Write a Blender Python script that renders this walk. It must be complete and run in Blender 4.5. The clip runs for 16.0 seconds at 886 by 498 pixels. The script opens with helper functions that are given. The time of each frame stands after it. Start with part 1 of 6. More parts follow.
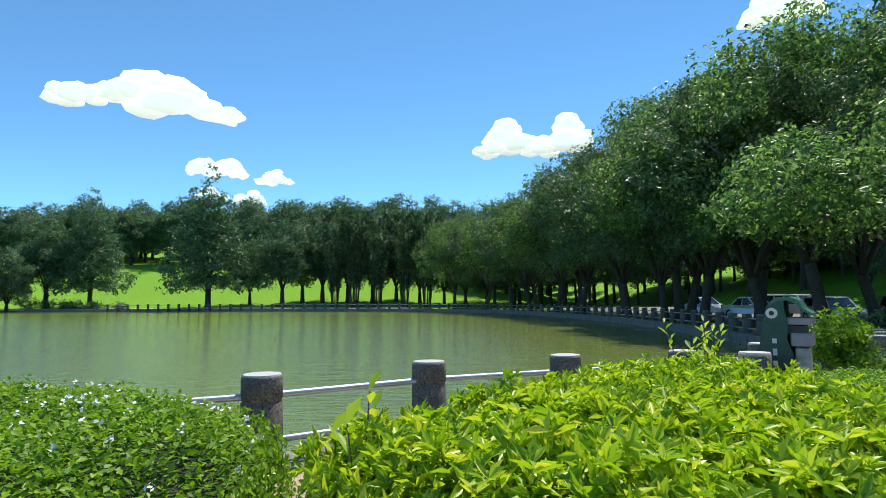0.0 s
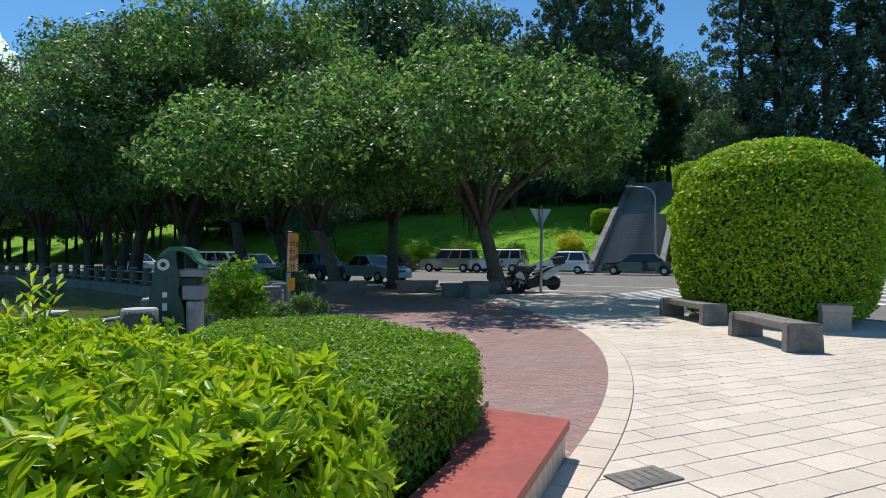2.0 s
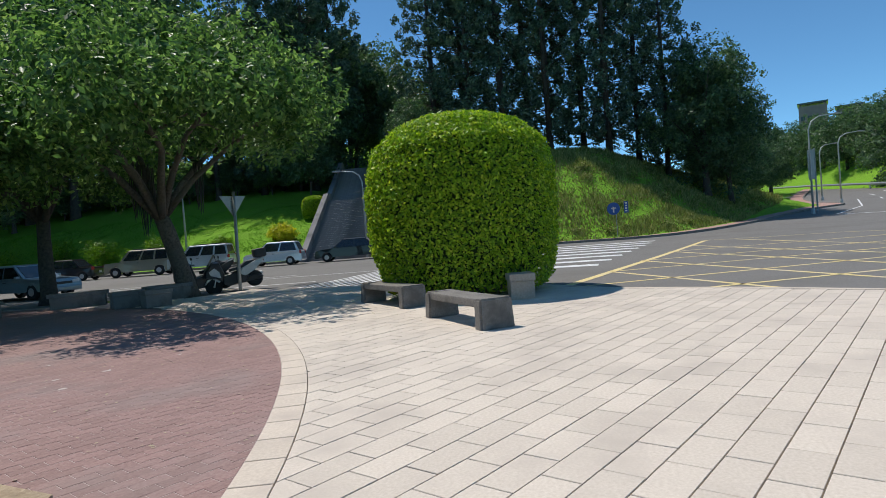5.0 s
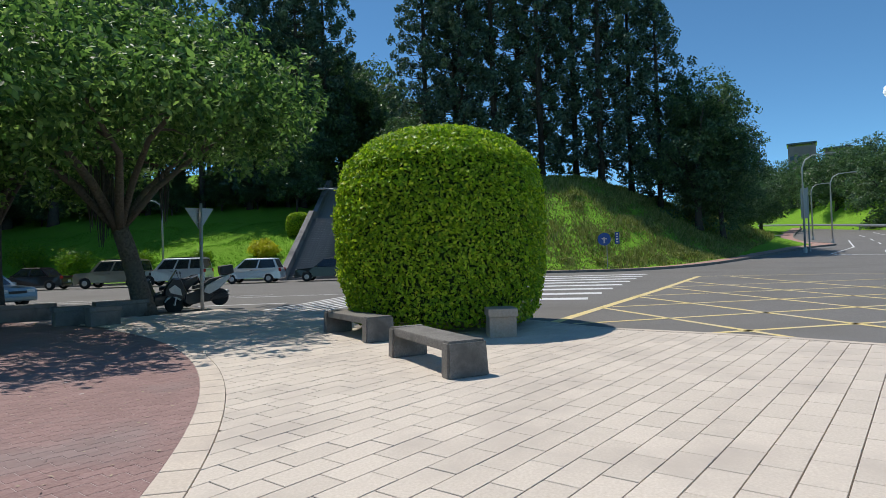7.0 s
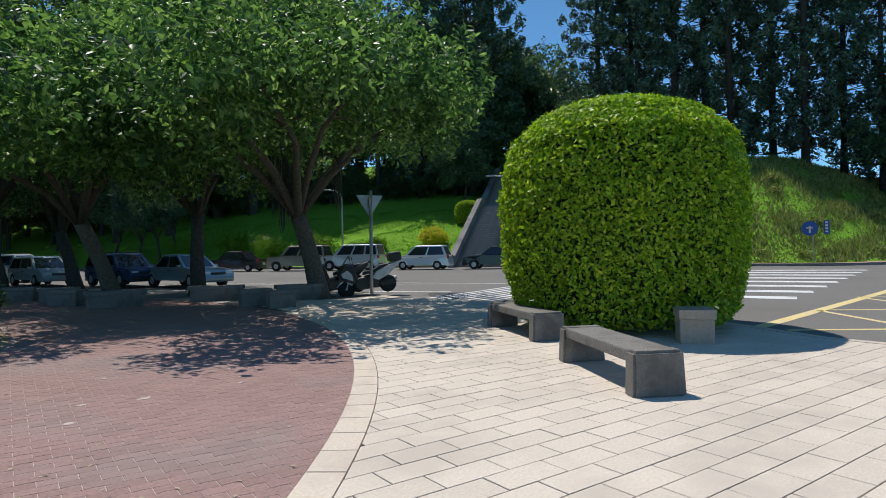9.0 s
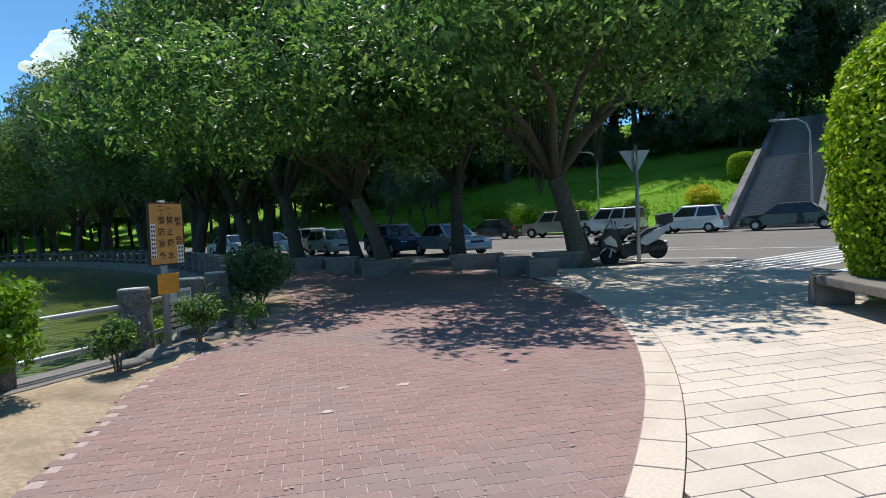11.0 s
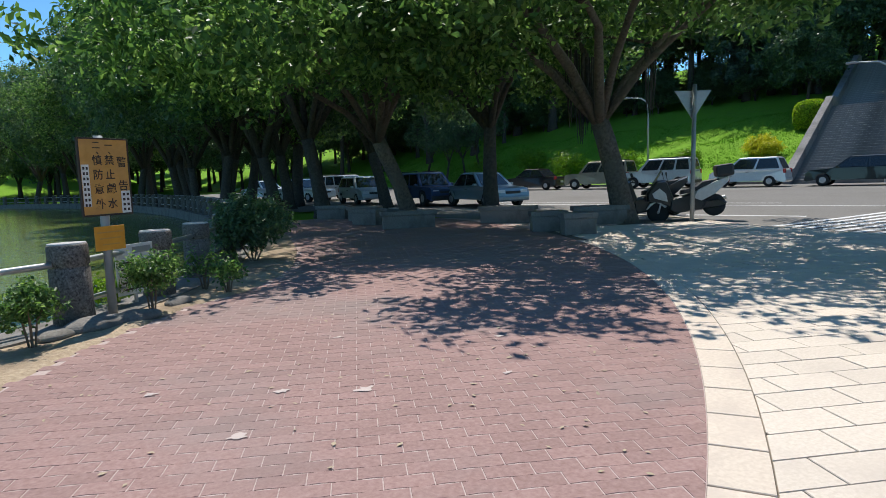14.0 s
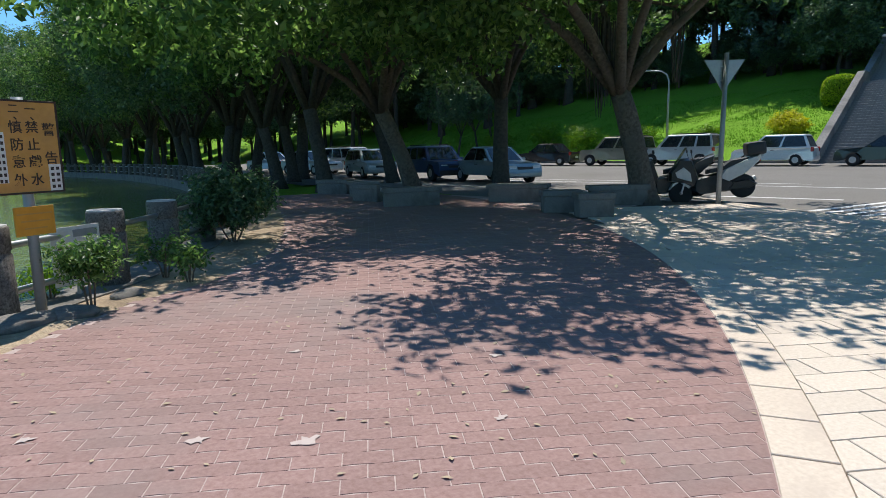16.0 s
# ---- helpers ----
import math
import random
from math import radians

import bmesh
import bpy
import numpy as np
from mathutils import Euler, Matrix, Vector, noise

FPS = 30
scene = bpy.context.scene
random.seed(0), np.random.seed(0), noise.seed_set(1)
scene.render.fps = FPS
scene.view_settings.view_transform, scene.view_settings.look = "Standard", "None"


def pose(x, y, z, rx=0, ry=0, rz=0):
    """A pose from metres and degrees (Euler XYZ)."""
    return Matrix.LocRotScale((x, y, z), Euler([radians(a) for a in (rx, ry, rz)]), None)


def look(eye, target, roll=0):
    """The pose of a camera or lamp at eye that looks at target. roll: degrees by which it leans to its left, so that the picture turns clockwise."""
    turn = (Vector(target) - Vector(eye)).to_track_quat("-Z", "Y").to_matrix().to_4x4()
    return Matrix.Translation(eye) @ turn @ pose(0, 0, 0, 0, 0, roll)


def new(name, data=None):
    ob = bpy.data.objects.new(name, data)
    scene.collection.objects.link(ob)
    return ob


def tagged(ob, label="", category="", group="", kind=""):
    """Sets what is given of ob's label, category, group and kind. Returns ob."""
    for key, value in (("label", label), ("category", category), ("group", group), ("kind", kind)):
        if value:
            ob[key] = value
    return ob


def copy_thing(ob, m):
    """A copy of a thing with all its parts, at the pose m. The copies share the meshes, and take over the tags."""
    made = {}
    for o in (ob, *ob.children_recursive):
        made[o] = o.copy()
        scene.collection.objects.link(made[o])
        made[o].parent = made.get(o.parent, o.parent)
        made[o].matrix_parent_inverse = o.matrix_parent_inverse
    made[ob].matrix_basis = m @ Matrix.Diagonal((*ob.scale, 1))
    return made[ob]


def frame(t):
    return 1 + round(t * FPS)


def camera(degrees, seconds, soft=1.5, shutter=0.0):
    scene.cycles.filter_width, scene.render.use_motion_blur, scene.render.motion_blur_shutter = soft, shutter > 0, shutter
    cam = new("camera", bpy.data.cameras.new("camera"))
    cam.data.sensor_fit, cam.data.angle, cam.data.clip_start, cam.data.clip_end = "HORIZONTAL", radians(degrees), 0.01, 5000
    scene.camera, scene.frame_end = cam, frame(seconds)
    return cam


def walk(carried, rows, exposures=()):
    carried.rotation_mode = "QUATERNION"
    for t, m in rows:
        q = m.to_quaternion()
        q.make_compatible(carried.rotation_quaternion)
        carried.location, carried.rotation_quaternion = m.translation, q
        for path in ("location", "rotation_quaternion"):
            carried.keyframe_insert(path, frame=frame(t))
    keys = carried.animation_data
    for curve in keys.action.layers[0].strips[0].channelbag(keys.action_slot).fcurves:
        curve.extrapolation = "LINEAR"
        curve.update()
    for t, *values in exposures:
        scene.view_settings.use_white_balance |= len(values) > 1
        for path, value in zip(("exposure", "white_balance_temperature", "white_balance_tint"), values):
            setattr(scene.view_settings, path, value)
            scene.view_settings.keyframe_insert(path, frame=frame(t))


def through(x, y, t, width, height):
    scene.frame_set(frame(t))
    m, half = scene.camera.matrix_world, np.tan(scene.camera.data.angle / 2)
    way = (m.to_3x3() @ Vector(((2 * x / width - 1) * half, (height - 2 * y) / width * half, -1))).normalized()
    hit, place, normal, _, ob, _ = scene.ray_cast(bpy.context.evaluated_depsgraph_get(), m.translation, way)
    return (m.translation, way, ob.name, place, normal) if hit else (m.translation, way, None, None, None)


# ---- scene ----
cam = camera(72.2, 16.0, soft=0.55)
PATH = [
    (0, (0.837, -0.486, 1.48), (0.747, 1.505, 1.642), -0.3),
    (0.5, (0.998, -0.158, 1.441), (1.581, 1.752, 1.556), -0.0),
    (1, (1.319, 0.147, 1.394), (2.378, 1.842, 1.469), -0.4),
    (1.5, (1.591, 0.18, 1.395), (2.848, 1.734, 1.431), -0.3),
    (2, (1.796, 0.316, 1.381), (3.248, 1.692, 1.404), 0.2),
    (2.5, (2.026, 0.475, 1.4), (3.638, 1.659, 1.424), -0.4),
    (3, (2.342, 0.554, 1.349), (4.074, 1.555, 1.355), -1.7),
    (3.5, (2.663, 0.648, 1.335), (4.509, 1.416, 1.313), -3.2),
    (4, (2.965, 0.697, 1.318), (4.858, 1.34, 1.286), -5.0),
    (4.2, (3.105, 0.667, 1.299), (5.003, 1.294, 1.259), -5.2),
    (6.3, (4.566, 0.737, 1.4), (6.474, 1.333, 1.393), -2.2),
    (6.5, (4.71, 0.759, 1.395), (6.618, 1.359, 1.4), -1.9),
    (7, (4.982, 0.791, 1.383), (6.899, 1.361, 1.411), -1.9),
    (7.5, (5.273, 0.751, 1.383), (7.213, 1.236, 1.413), -1.5),
    (8, (5.452, 0.833, 1.379), (7.399, 1.29, 1.403), -0.3),
    (8.5, (5.626, 1.031, 1.383), (7.505, 1.715, 1.397), -0.0),
    (9, (5.935, 1.221, 1.393), (7.626, 2.289, 1.397), -1.1),
    (9.5, (6.172, 1.525, 1.356), (7.649, 2.874, 1.341), -1.9),
    (10, (6.348, 1.813, 1.341), (7.646, 3.335, 1.31), -2.0),
    (10.2, (6.434, 1.925, 1.368), (7.633, 3.525, 1.318), -2.0),
    (12.3, (7.349, 2.877, 1.344), (8.439, 4.551, 1.254), -3.5),
    (12.5, (7.441, 2.972, 1.333), (8.526, 4.649, 1.238), -3.6),
    (13, (7.613, 3.088, 1.314), (8.678, 4.774, 1.168), -3.4),
    (13.5, (7.838, 3.175, 1.337), (8.851, 4.887, 1.125), -2.6),
    (14, (7.985, 3.38, 1.327), (8.975, 5.102, 1.089), -2.1),
    (14.5, (8.167, 3.599, 1.313), (9.152, 5.32, 1.051), -1.8),
    (15, (8.423, 3.742, 1.328), (9.405, 5.461, 1.042), -1.3),
    (15.5, (8.547, 3.921, 1.344), (9.526, 5.637, 1.035), -1.0),
    (16, (8.677, 4.199, 1.344), (9.624, 5.93, 1.022), -1.3),
]
walk(cam, [(t, look(eye, target, roll)) for t, eye, target, roll in PATH],
     [(0, 0.35), (1.0, 0.15), (2.0, 0.0), (3.5, -0.15), (6.5, -0.28), (8.0, -0.28), (9.5, -0.12), (12.5, 0.17), (14.0, 0.14), (16.0, 0.15)])


# ---- light and sky ----
SUN_AZ, SUN_EL = radians(66), radians(64)
world = bpy.data.worlds.new("sky")
scene.world = world
world.use_nodes = True
wn = world.node_tree
sky = wn.nodes.new("ShaderNodeTexSky")
sky.sky_type, sky.sun_disc = "NISHITA", False
sky.sun_elevation, sky.sun_rotation = SUN_EL, radians(90) - SUN_AZ
sky.air_density, sky.dust_density, sky.ozone_density, sky.altitude = 0.8, 0.0, 3.0, 2500
hue = wn.nodes.new("ShaderNodeMix")
hue.data_type, hue.blend_type = "RGBA", "MULTIPLY"
hue.inputs["Factor"].default_value, hue.inputs["B"].default_value = 1.0, (0.62, 0.94, 0.98, 1)
wn.links.new(sky.outputs[0], hue.inputs["A"])
wn.links.new(hue.outputs["Result"], wn.nodes["Background"].inputs[0])
wn.nodes["Background"].inputs[1].default_value = 0.185
sun = new("sun", bpy.data.lights.new("sun", "SUN"))
sun.data.energy, sun.data.angle, sun.data.color = 4.6, radians(0.53), (1.0, 0.95, 0.88)
sun.matrix_world = look((40 * math.cos(SUN_AZ), 40 * math.sin(SUN_AZ), 40 * math.tan(SUN_EL)), (0, 0, 0))

# ---- materials ----
def nodes_of(name):
    m = bpy.data.materials.new(name)
    m.use_nodes = True
    return m, m.node_tree, m.node_tree.nodes["Principled BSDF"]


def ramp(nt, source, stops):
    r = nt.nodes.new("ShaderNodeValToRGB")
    while len(r.color_ramp.elements) < len(stops):
        r.color_ramp.elements.new(0.5)
    for e, (p, c) in zip(r.color_ramp.elements, stops):
        e.position, e.color = p, (*c, 1)
    nt.links.new(source, r.inputs[0])
    return r.outputs[0]


def noise_tex(nt, scale, detail=4.0, rough=0.6, coords="Object", stretch=None):
    if coords == "Position":
        out = nt.nodes.new("ShaderNodeNewGeometry").outputs["Position"]
    else:
        out = nt.nodes.new("ShaderNodeTexCoord").outputs[coords]
    if stretch:
        mp = nt.nodes.new("ShaderNodeMapping")
        mp.inputs["Scale"].default_value = stretch
        nt.links.new(out, mp.inputs[0])
        out = mp.outputs[0]
    n = nt.nodes.new("ShaderNodeTexNoise")
    n.inputs["Scale"].default_value, n.inputs["Detail"].default_value, n.inputs["Roughness"].default_value = scale, detail, rough
    nt.links.new(out, n.inputs["Vector"])
    return n.outputs["Fac"]


def mixed(nt, fac, a, b, blend="MIX"):
    m = nt.nodes.new("ShaderNodeMix")
    m.data_type, m.blend_type = "RGBA", blend
    for sock, v in ((m.inputs["Factor"], fac), (m.inputs["A"], a), (m.inputs["B"], b)):
        if isinstance(v, (int, float)):
            sock.default_value = v
        elif isinstance(v, tuple):
            sock.default_value = (*v, 1)
        else:
            nt.links.new(v, sock)
    return m.outputs["Result"]


def bumped(nt, bsdf, source, strength, dist=0.02):
    b = nt.nodes.new("ShaderNodeBump")
    b.inputs["Strength"].default_value, b.inputs["Distance"].default_value = strength, dist
    nt.links.new(source, b.inputs["Height"])
    nt.links.new(b.outputs[0], bsdf.inputs["Normal"])


def surface(name, dark, light, fine=30, coarse=1.2, rough=0.8, bump=0.3, dist=0.01, stain=None, vary=0.0, metal=0.0, spec=0.3, coords="Object"):
    """Two scales of variation: grain and stains, with fine relief."""
    m, nt, b = nodes_of(name)
    grain, blot = noise_tex(nt, fine, coords=coords), noise_tex(nt, coarse, coords=coords)
    col = ramp(nt, grain, [(0.3, dark), (0.7, light)])
    if stain:
        f = nt.nodes.new("ShaderNodeMapRange")
        f.inputs["From Min"].default_value, f.inputs["From Max"].default_value = 0.48, 0.68
        nt.links.new(blot, f.inputs["Value"])
        col = mixed(nt, f.outputs[0], col, stain)
    if vary:
        info = nt.nodes.new("ShaderNodeObjectInfo")
        isl = nt.nodes.new("ShaderNodeNewGeometry")
        add = nt.nodes.new("ShaderNodeMath")
        add.operation = "ADD"
        nt.links.new(info.outputs["Random"], add.inputs[0])
        nt.links.new(isl.outputs["Random Per Island"], add.inputs[1])
        fr = nt.nodes.new("ShaderNodeMath")
        fr.operation = "FRACT"
        nt.links.new(add.outputs[0], fr.inputs[0])
        tint = ramp(nt, fr.outputs[0], [(0, (1 - vary,) * 3), (1, (1.0, 1.0, 1.0))])
        col = mixed(nt, 1.0, col, tint, "MULTIPLY")
    nt.links.new(col, b.inputs["Base Color"])
    b.inputs["Roughness"].default_value, b.inputs["Metallic"].default_value = rough, metal
    b.inputs["Specular IOR Level"].default_value = spec
    if bump:
        bumped(nt, b, grain, bump, dist)
    return m


def leafy(name, stops, through=0.35, rough=0.45, spec=0.4, patch=None, patch_scale=0.5):
    """Leaves: each one its own tone, some light through the blade."""
    m, nt, b = nodes_of(name)
    isl = nt.nodes.new("ShaderNodeNewGeometry")
    col = ramp(nt, isl.outputs["Random Per Island"], stops)
    if patch:
        f = nt.nodes.new("ShaderNodeMapRange")
        f.inputs["From Min"].default_value, f.inputs["From Max"].default_value = 0.5, 0.65
        nt.links.new(noise_tex(nt, patch_scale, 2.0), f.inputs["Value"])
        col = mixed(nt, f.outputs[0], col, patch)
    nt.links.new(col, b.inputs["Base Color"])
    b.inputs["Roughness"].default_value, b.inputs["Specular IOR Level"].default_value = rough, spec
    t = nt.nodes.new("ShaderNodeBsdfTranslucent")
    tint = mixed(nt, 1.0, col, (0.93, 1.0, 0.62), "MULTIPLY")
    nt.links.new(tint, t.inputs[0])
    mx = nt.nodes.new("ShaderNodeMixShader")
    mx.inputs[0].default_value = through
    nt.links.new(b.outputs[0], mx.inputs[1])
    nt.links.new(t.outputs[0], mx.inputs[2])
    nt.links.new(mx.outputs[0], nt.nodes["Material Output"].inputs[0])
    return m


def plain(name, col, rough=0.5, metal=0.0, spec=0.5, coat=0.0):
    m, nt, b = nodes_of(name)
    g = noise_tex(nt, 14, 3.0)
    nt.links.new(ramp(nt, g, [(0.3, tuple(c * 0.86 for c in col)), (0.7, col)]), b.inputs["Base Color"])
    b.inputs["Roughness"].default_value, b.inputs["Metallic"].default_value = rough, metal
    b.inputs["Specular IOR Level"].default_value, b.inputs["Coat Weight"].default_value = spec, coat
    return m


TILE = surface("cream paving slab", (0.62, 0.53, 0.43), (0.74, 0.65, 0.55), 45, 0.9, 0.75, 0.12, 0.004, (0.58, 0.50, 0.42), 0.10, coords="Position")
RING = surface("cream kerb slab", (0.60, 0.50, 0.40), (0.72, 0.62, 0.51), 40, 1.5, 0.75, 0.12, 0.004, (0.56, 0.47, 0.39), 0.08)
JOINT = surface("dark mortar bed", (0.10, 0.085, 0.07), (0.20, 0.17, 0.14), 60, 3, 0.95, 0.3, 0.01)
BRICK = surface("worn red paver", (0.285, 0.172, 0.152), (0.39, 0.258, 0.232), 35, 0.55, 0.85, 0.35, 0.005, (0.30, 0.225, 0.205), 0.16, coords="Position")
BRICKBED = surface("sandy paver joint", (0.39, 0.30, 0.27), (0.53, 0.43, 0.395), 50, 1.0, 0.95, 0.3, 0.01)
ASPHALT = surface("asphalt", (0.145, 0.138, 0.128), (0.235, 0.222, 0.205), 90, 0.25, 0.8, 0.4, 0.006, (0.165, 0.155, 0.14), spec=0.25)
LINEWHITE = surface("white road paint", (0.66, 0.66, 0.66), (0.8, 0.8, 0.78), 30, 1.0, 0.7, 0.1, 0.003, (0.5, 0.5, 0.5))
LINEYELLOW = surface("yellow road paint", (0.70, 0.54, 0.20), (0.84, 0.69, 0.36), 30, 1.2, 0.7, 0.1, 0.003, (0.66, 0.56, 0.38))
CONCRETE = surface("weathered concrete", (0.15, 0.14, 0.125), (0.27, 0.25, 0.225), 40, 2.5, 0.9, 0.5, 0.006, (0.13, 0.12, 0.105))
GRANITE = surface("speckled granite", (0.035, 0.03, 0.026), (0.26, 0.235, 0.205), 48, 3, 0.85, 0.8, 0.006, (0.10, 0.09, 0.08))
GRANITETOP = surface("pale granite top", (0.36, 0.345, 0.33), (0.56, 0.54, 0.52), 110, 5, 0.8, 0.4, 0.004)
STAIRSTONE = surface("grey stair stone", (0.17, 0.165, 0.16), (0.27, 0.26, 0.25), 8, 0.4, 0.9, 0.3, 0.01, (0.12, 0.12, 0.115))
REDCAP = surface("red painted coping", (0.33, 0.075, 0.06), (0.42, 0.11, 0.09), 18, 1.4, 0.55, 0.15, 0.004, (0.30, 0.085, 0.07))
BEIGETILE = surface("beige wall tile", (0.42, 0.33, 0.25), (0.53, 0.43, 0.34), 25, 3, 0.5, 0.1, 0.003, None, 0.12)
SOIL = surface("dry sandy soil", (0.33, 0.25, 0.165), (0.50, 0.395, 0.275), 22, 1.3, 0.95, 0.8, 0.03, (0.25, 0.19, 0.13))
BARK = surface("grey brown bark", (0.07, 0.055, 0.042), (0.17, 0.14, 0.11), 14, 1.5, 0.95, 0.9, 0.03, (0.12, 0.105, 0.085))
DARKBARK = surface("dark bark", (0.045, 0.04, 0.035), (0.10, 0.085, 0.07), 12, 1.5, 0.95, 0.8, 0.03)
STEEL = plain("galvanised steel", (0.55, 0.56, 0.57), 0.35, 0.8)
GREYPOLE = plain("grey painted pole", (0.30, 0.32, 0.32), 0.5, 0.2)
LEAF_TREE = leafy("dark glossy tree leaf", [(0, (0.045, 0.10, 0.036)), (0.5, (0.115, 0.225, 0.068)), (0.85, (0.22, 0.355, 0.11)), (1, (0.36, 0.48, 0.19))], 0.6, 0.4, 0.42)
LEAF_TREE2 = leafy("bluish dark tree leaf", [(0, (0.042, 0.088, 0.046)), (0.6, (0.088, 0.165, 0.078)), (1, (0.18, 0.28, 0.13))], 0.45, 0.38, 0.5)
LEAF_PINE = leafy("dark pine needle", [(0, (0.045, 0.085, 0.065)), (0.7, (0.095, 0.16, 0.118)), (1, (0.17, 0.24, 0.17))], 0.22, 0.6, 0.2)
LEAF_BRIGHT = leafy("bright yellow green hedge leaf", [(0, (0.20, 0.36, 0.015)), (0.45, (0.38, 0.55, 0.02)), (0.85, (0.58, 0.68, 0.03)), (1, (0.72, 0.70, 0.07))], 0.42, 0.38, 0.4)
LEAF_BOX = leafy("clipped hedge leaf", [(0, (0.09, 0.20, 0.015)), (0.5, (0.18, 0.34, 0.022)), (1, (0.30, 0.47, 0.03))], 0.45, 0.45, 0.3)
LEAF_TOPIARY = leafy("topiary leaf", [(0, (0.14, 0.26, 0.014)), (0.5, (0.31, 0.49, 0.022)), (0.85, (0.50, 0.64, 0.035)), (1, (0.66, 0.70, 0.07))], 0.5, 0.42, 0.35)
LEAF_FLOWER = leafy("flowering shrub leaf", [(0, (0.10, 0.21, 0.015)), (0.6, (0.21, 0.37, 0.02)), (1, (0.34, 0.50, 0.03))], 0.45, 0.45, 0.3)
LEAF_YELLOW = leafy("golden shrub leaf", [(0, (0.40, 0.42, 0.02)), (0.6, (0.62, 0.58, 0.03)), (1, (0.75, 0.68, 0.06))], 0.5, 0.4, 0.4)
# shifted towards blue: the haze of distance is mixed into the leaf colour
LEAF_FAR = leafy("haze-tinted distant tree leaf", [(0, (0.055, 0.115, 0.06)), (0.6, (0.11, 0.20, 0.105)), (1, (0.19, 0.29, 0.16))], 0.35, 0.5, 0.3)
LEAF_WEED = leafy("wild grass blade", [(0, (0.15, 0.185, 0.05)), (0.6, (0.27, 0.30, 0.09)), (1, (0.42, 0.40, 0.17))], 0.35, 0.6, 0.2)
LEAF_LAWN = leafy("lawn blade", [(0, (0.10, 0.25, 0.02)), (0.6, (0.16, 0.36, 0.03)), (1, (0.24, 0.44, 0.05))], 0.35, 0.6, 0.2)
PETAL = plain("white petal", (0.8, 0.8, 0.76), 0.7)
# near-black: the shade between inner leaves is put into this colour
HEART = surface("inner leaves and twigs with shade in colour", (0.018, 0.03, 0.008), (0.05, 0.075, 0.02), 18, 3, 0.95, 0.8, 0.03)
TWIG = surface("brown twig", (0.12, 0.085, 0.06), (0.22, 0.16, 0.11), 30, 5, 0.95, 0.3)

m, nt, b = nodes_of("lawn and wild grass")
g1, g3 = noise_tex(nt, 9, 6, 0.7), noise_tex(nt, 1.1, 5, 0.7)
c = ramp(nt, g1, [(0.3, (0.12, 0.27, 0.022)), (0.7, (0.24, 0.46, 0.04))])
c = mixed(nt, ramp(nt, g3, [(0.45, (0, 0, 0)), (0.75, (0.5, 0.5, 0.5))]), c, (0.17, 0.24, 0.05))
nt.links.new(c, b.inputs["Base Color"])
b.inputs["Roughness"].default_value, b.inputs["Specular IOR Level"].default_value = 0.95, 0.1
bumped(nt, b, g1, 0.8, 0.15)
GRASS = m

m, nt, b = nodes_of("green pond water")
g1 = noise_tex(nt, 1.6, 4, 0.6, "Object", (1, 1.8, 1))
g2 = noise_tex(nt, 0.05, 3, 0.5)
nt.links.new(ramp(nt, g2, [(0.35, (0.135, 0.185, 0.045)), (0.65, (0.15, 0.18, 0.042))]), b.inputs["Base Color"])
b.inputs["Roughness"].default_value, b.inputs["IOR"].default_value = 0.10, 1.33
bumped(nt, b, g1, 0.85, 0.10)
WATER = m


# ---- builders ----
def mesh_ob(name, verts, faces, mat=None, parent=None, label="", smooth=False):
    me = bpy.data.meshes.new(name)
    me.from_pydata([tuple(v) for v in verts], [], [tuple(f) for f in faces])
    if mat:
        me.materials.append(mat)
    if smooth:
        me.shade_smooth()
    ob = new(name, me)
    ob.parent = parent
    if label:
        ob["label"] = label
    return ob


def part(name, bm, mat, parent=None, label="", smooth=False):
    me = bpy.data.meshes.new(name)
    bm.normal_update()
    bm.to_mesh(me)
    bm.free()
    me.materials.append(mat)
    if smooth:
        me.shade_smooth()
    ob = new(name, me)
    ob.parent = parent
    if label:
        ob["label"] = label
    return ob


def thing(name, label, category, m=None, group="", kind=""):
    ob = new(name)
    ob.empty_display_size = 0.2
    if m is not None:
        ob.matrix_basis = m
    return tagged(ob, label, category, group, kind)


def box(bm, cx, cy, cz, sx, sy, sz, bevel=0.0, m=None):
    ret = bmesh.ops.create_cube(bm, size=1, matrix=(m or Matrix()) @ Matrix.Translation((cx, cy, cz)) @ Matrix.Diagonal((sx, sy, sz, 1)))
    if bevel:
        vs = set(ret["verts"])
        es = [e for e in bm.edges if e.verts[0] in vs and e.verts[1] in vs]
        bmesh.ops.bevel(bm, geom=es, offset=bevel, segments=2, affect="EDGES", profile=0.6)
    return bm


def boxed(cx, cy, cz, sx, sy, sz, bevel=0.0, m=None):
    return box(bmesh.new(), cx, cy, cz, sx, sy, sz, bevel, m)


def rod(bm, p, q, r0, r1=None, n=10):
    p, q = Vector(p), Vector(q)
    r1 = r0 if r1 is None else r1
    d = q - p
    m = Matrix.Translation((p + q) / 2) @ d.to_track_quat("Z", "Y").to_matrix().to_4x4()
    bmesh.ops.create_cone(bm, cap_ends=True, segments=n, radius1=r0, radius2=r1, depth=d.length, matrix=m)
    return bm


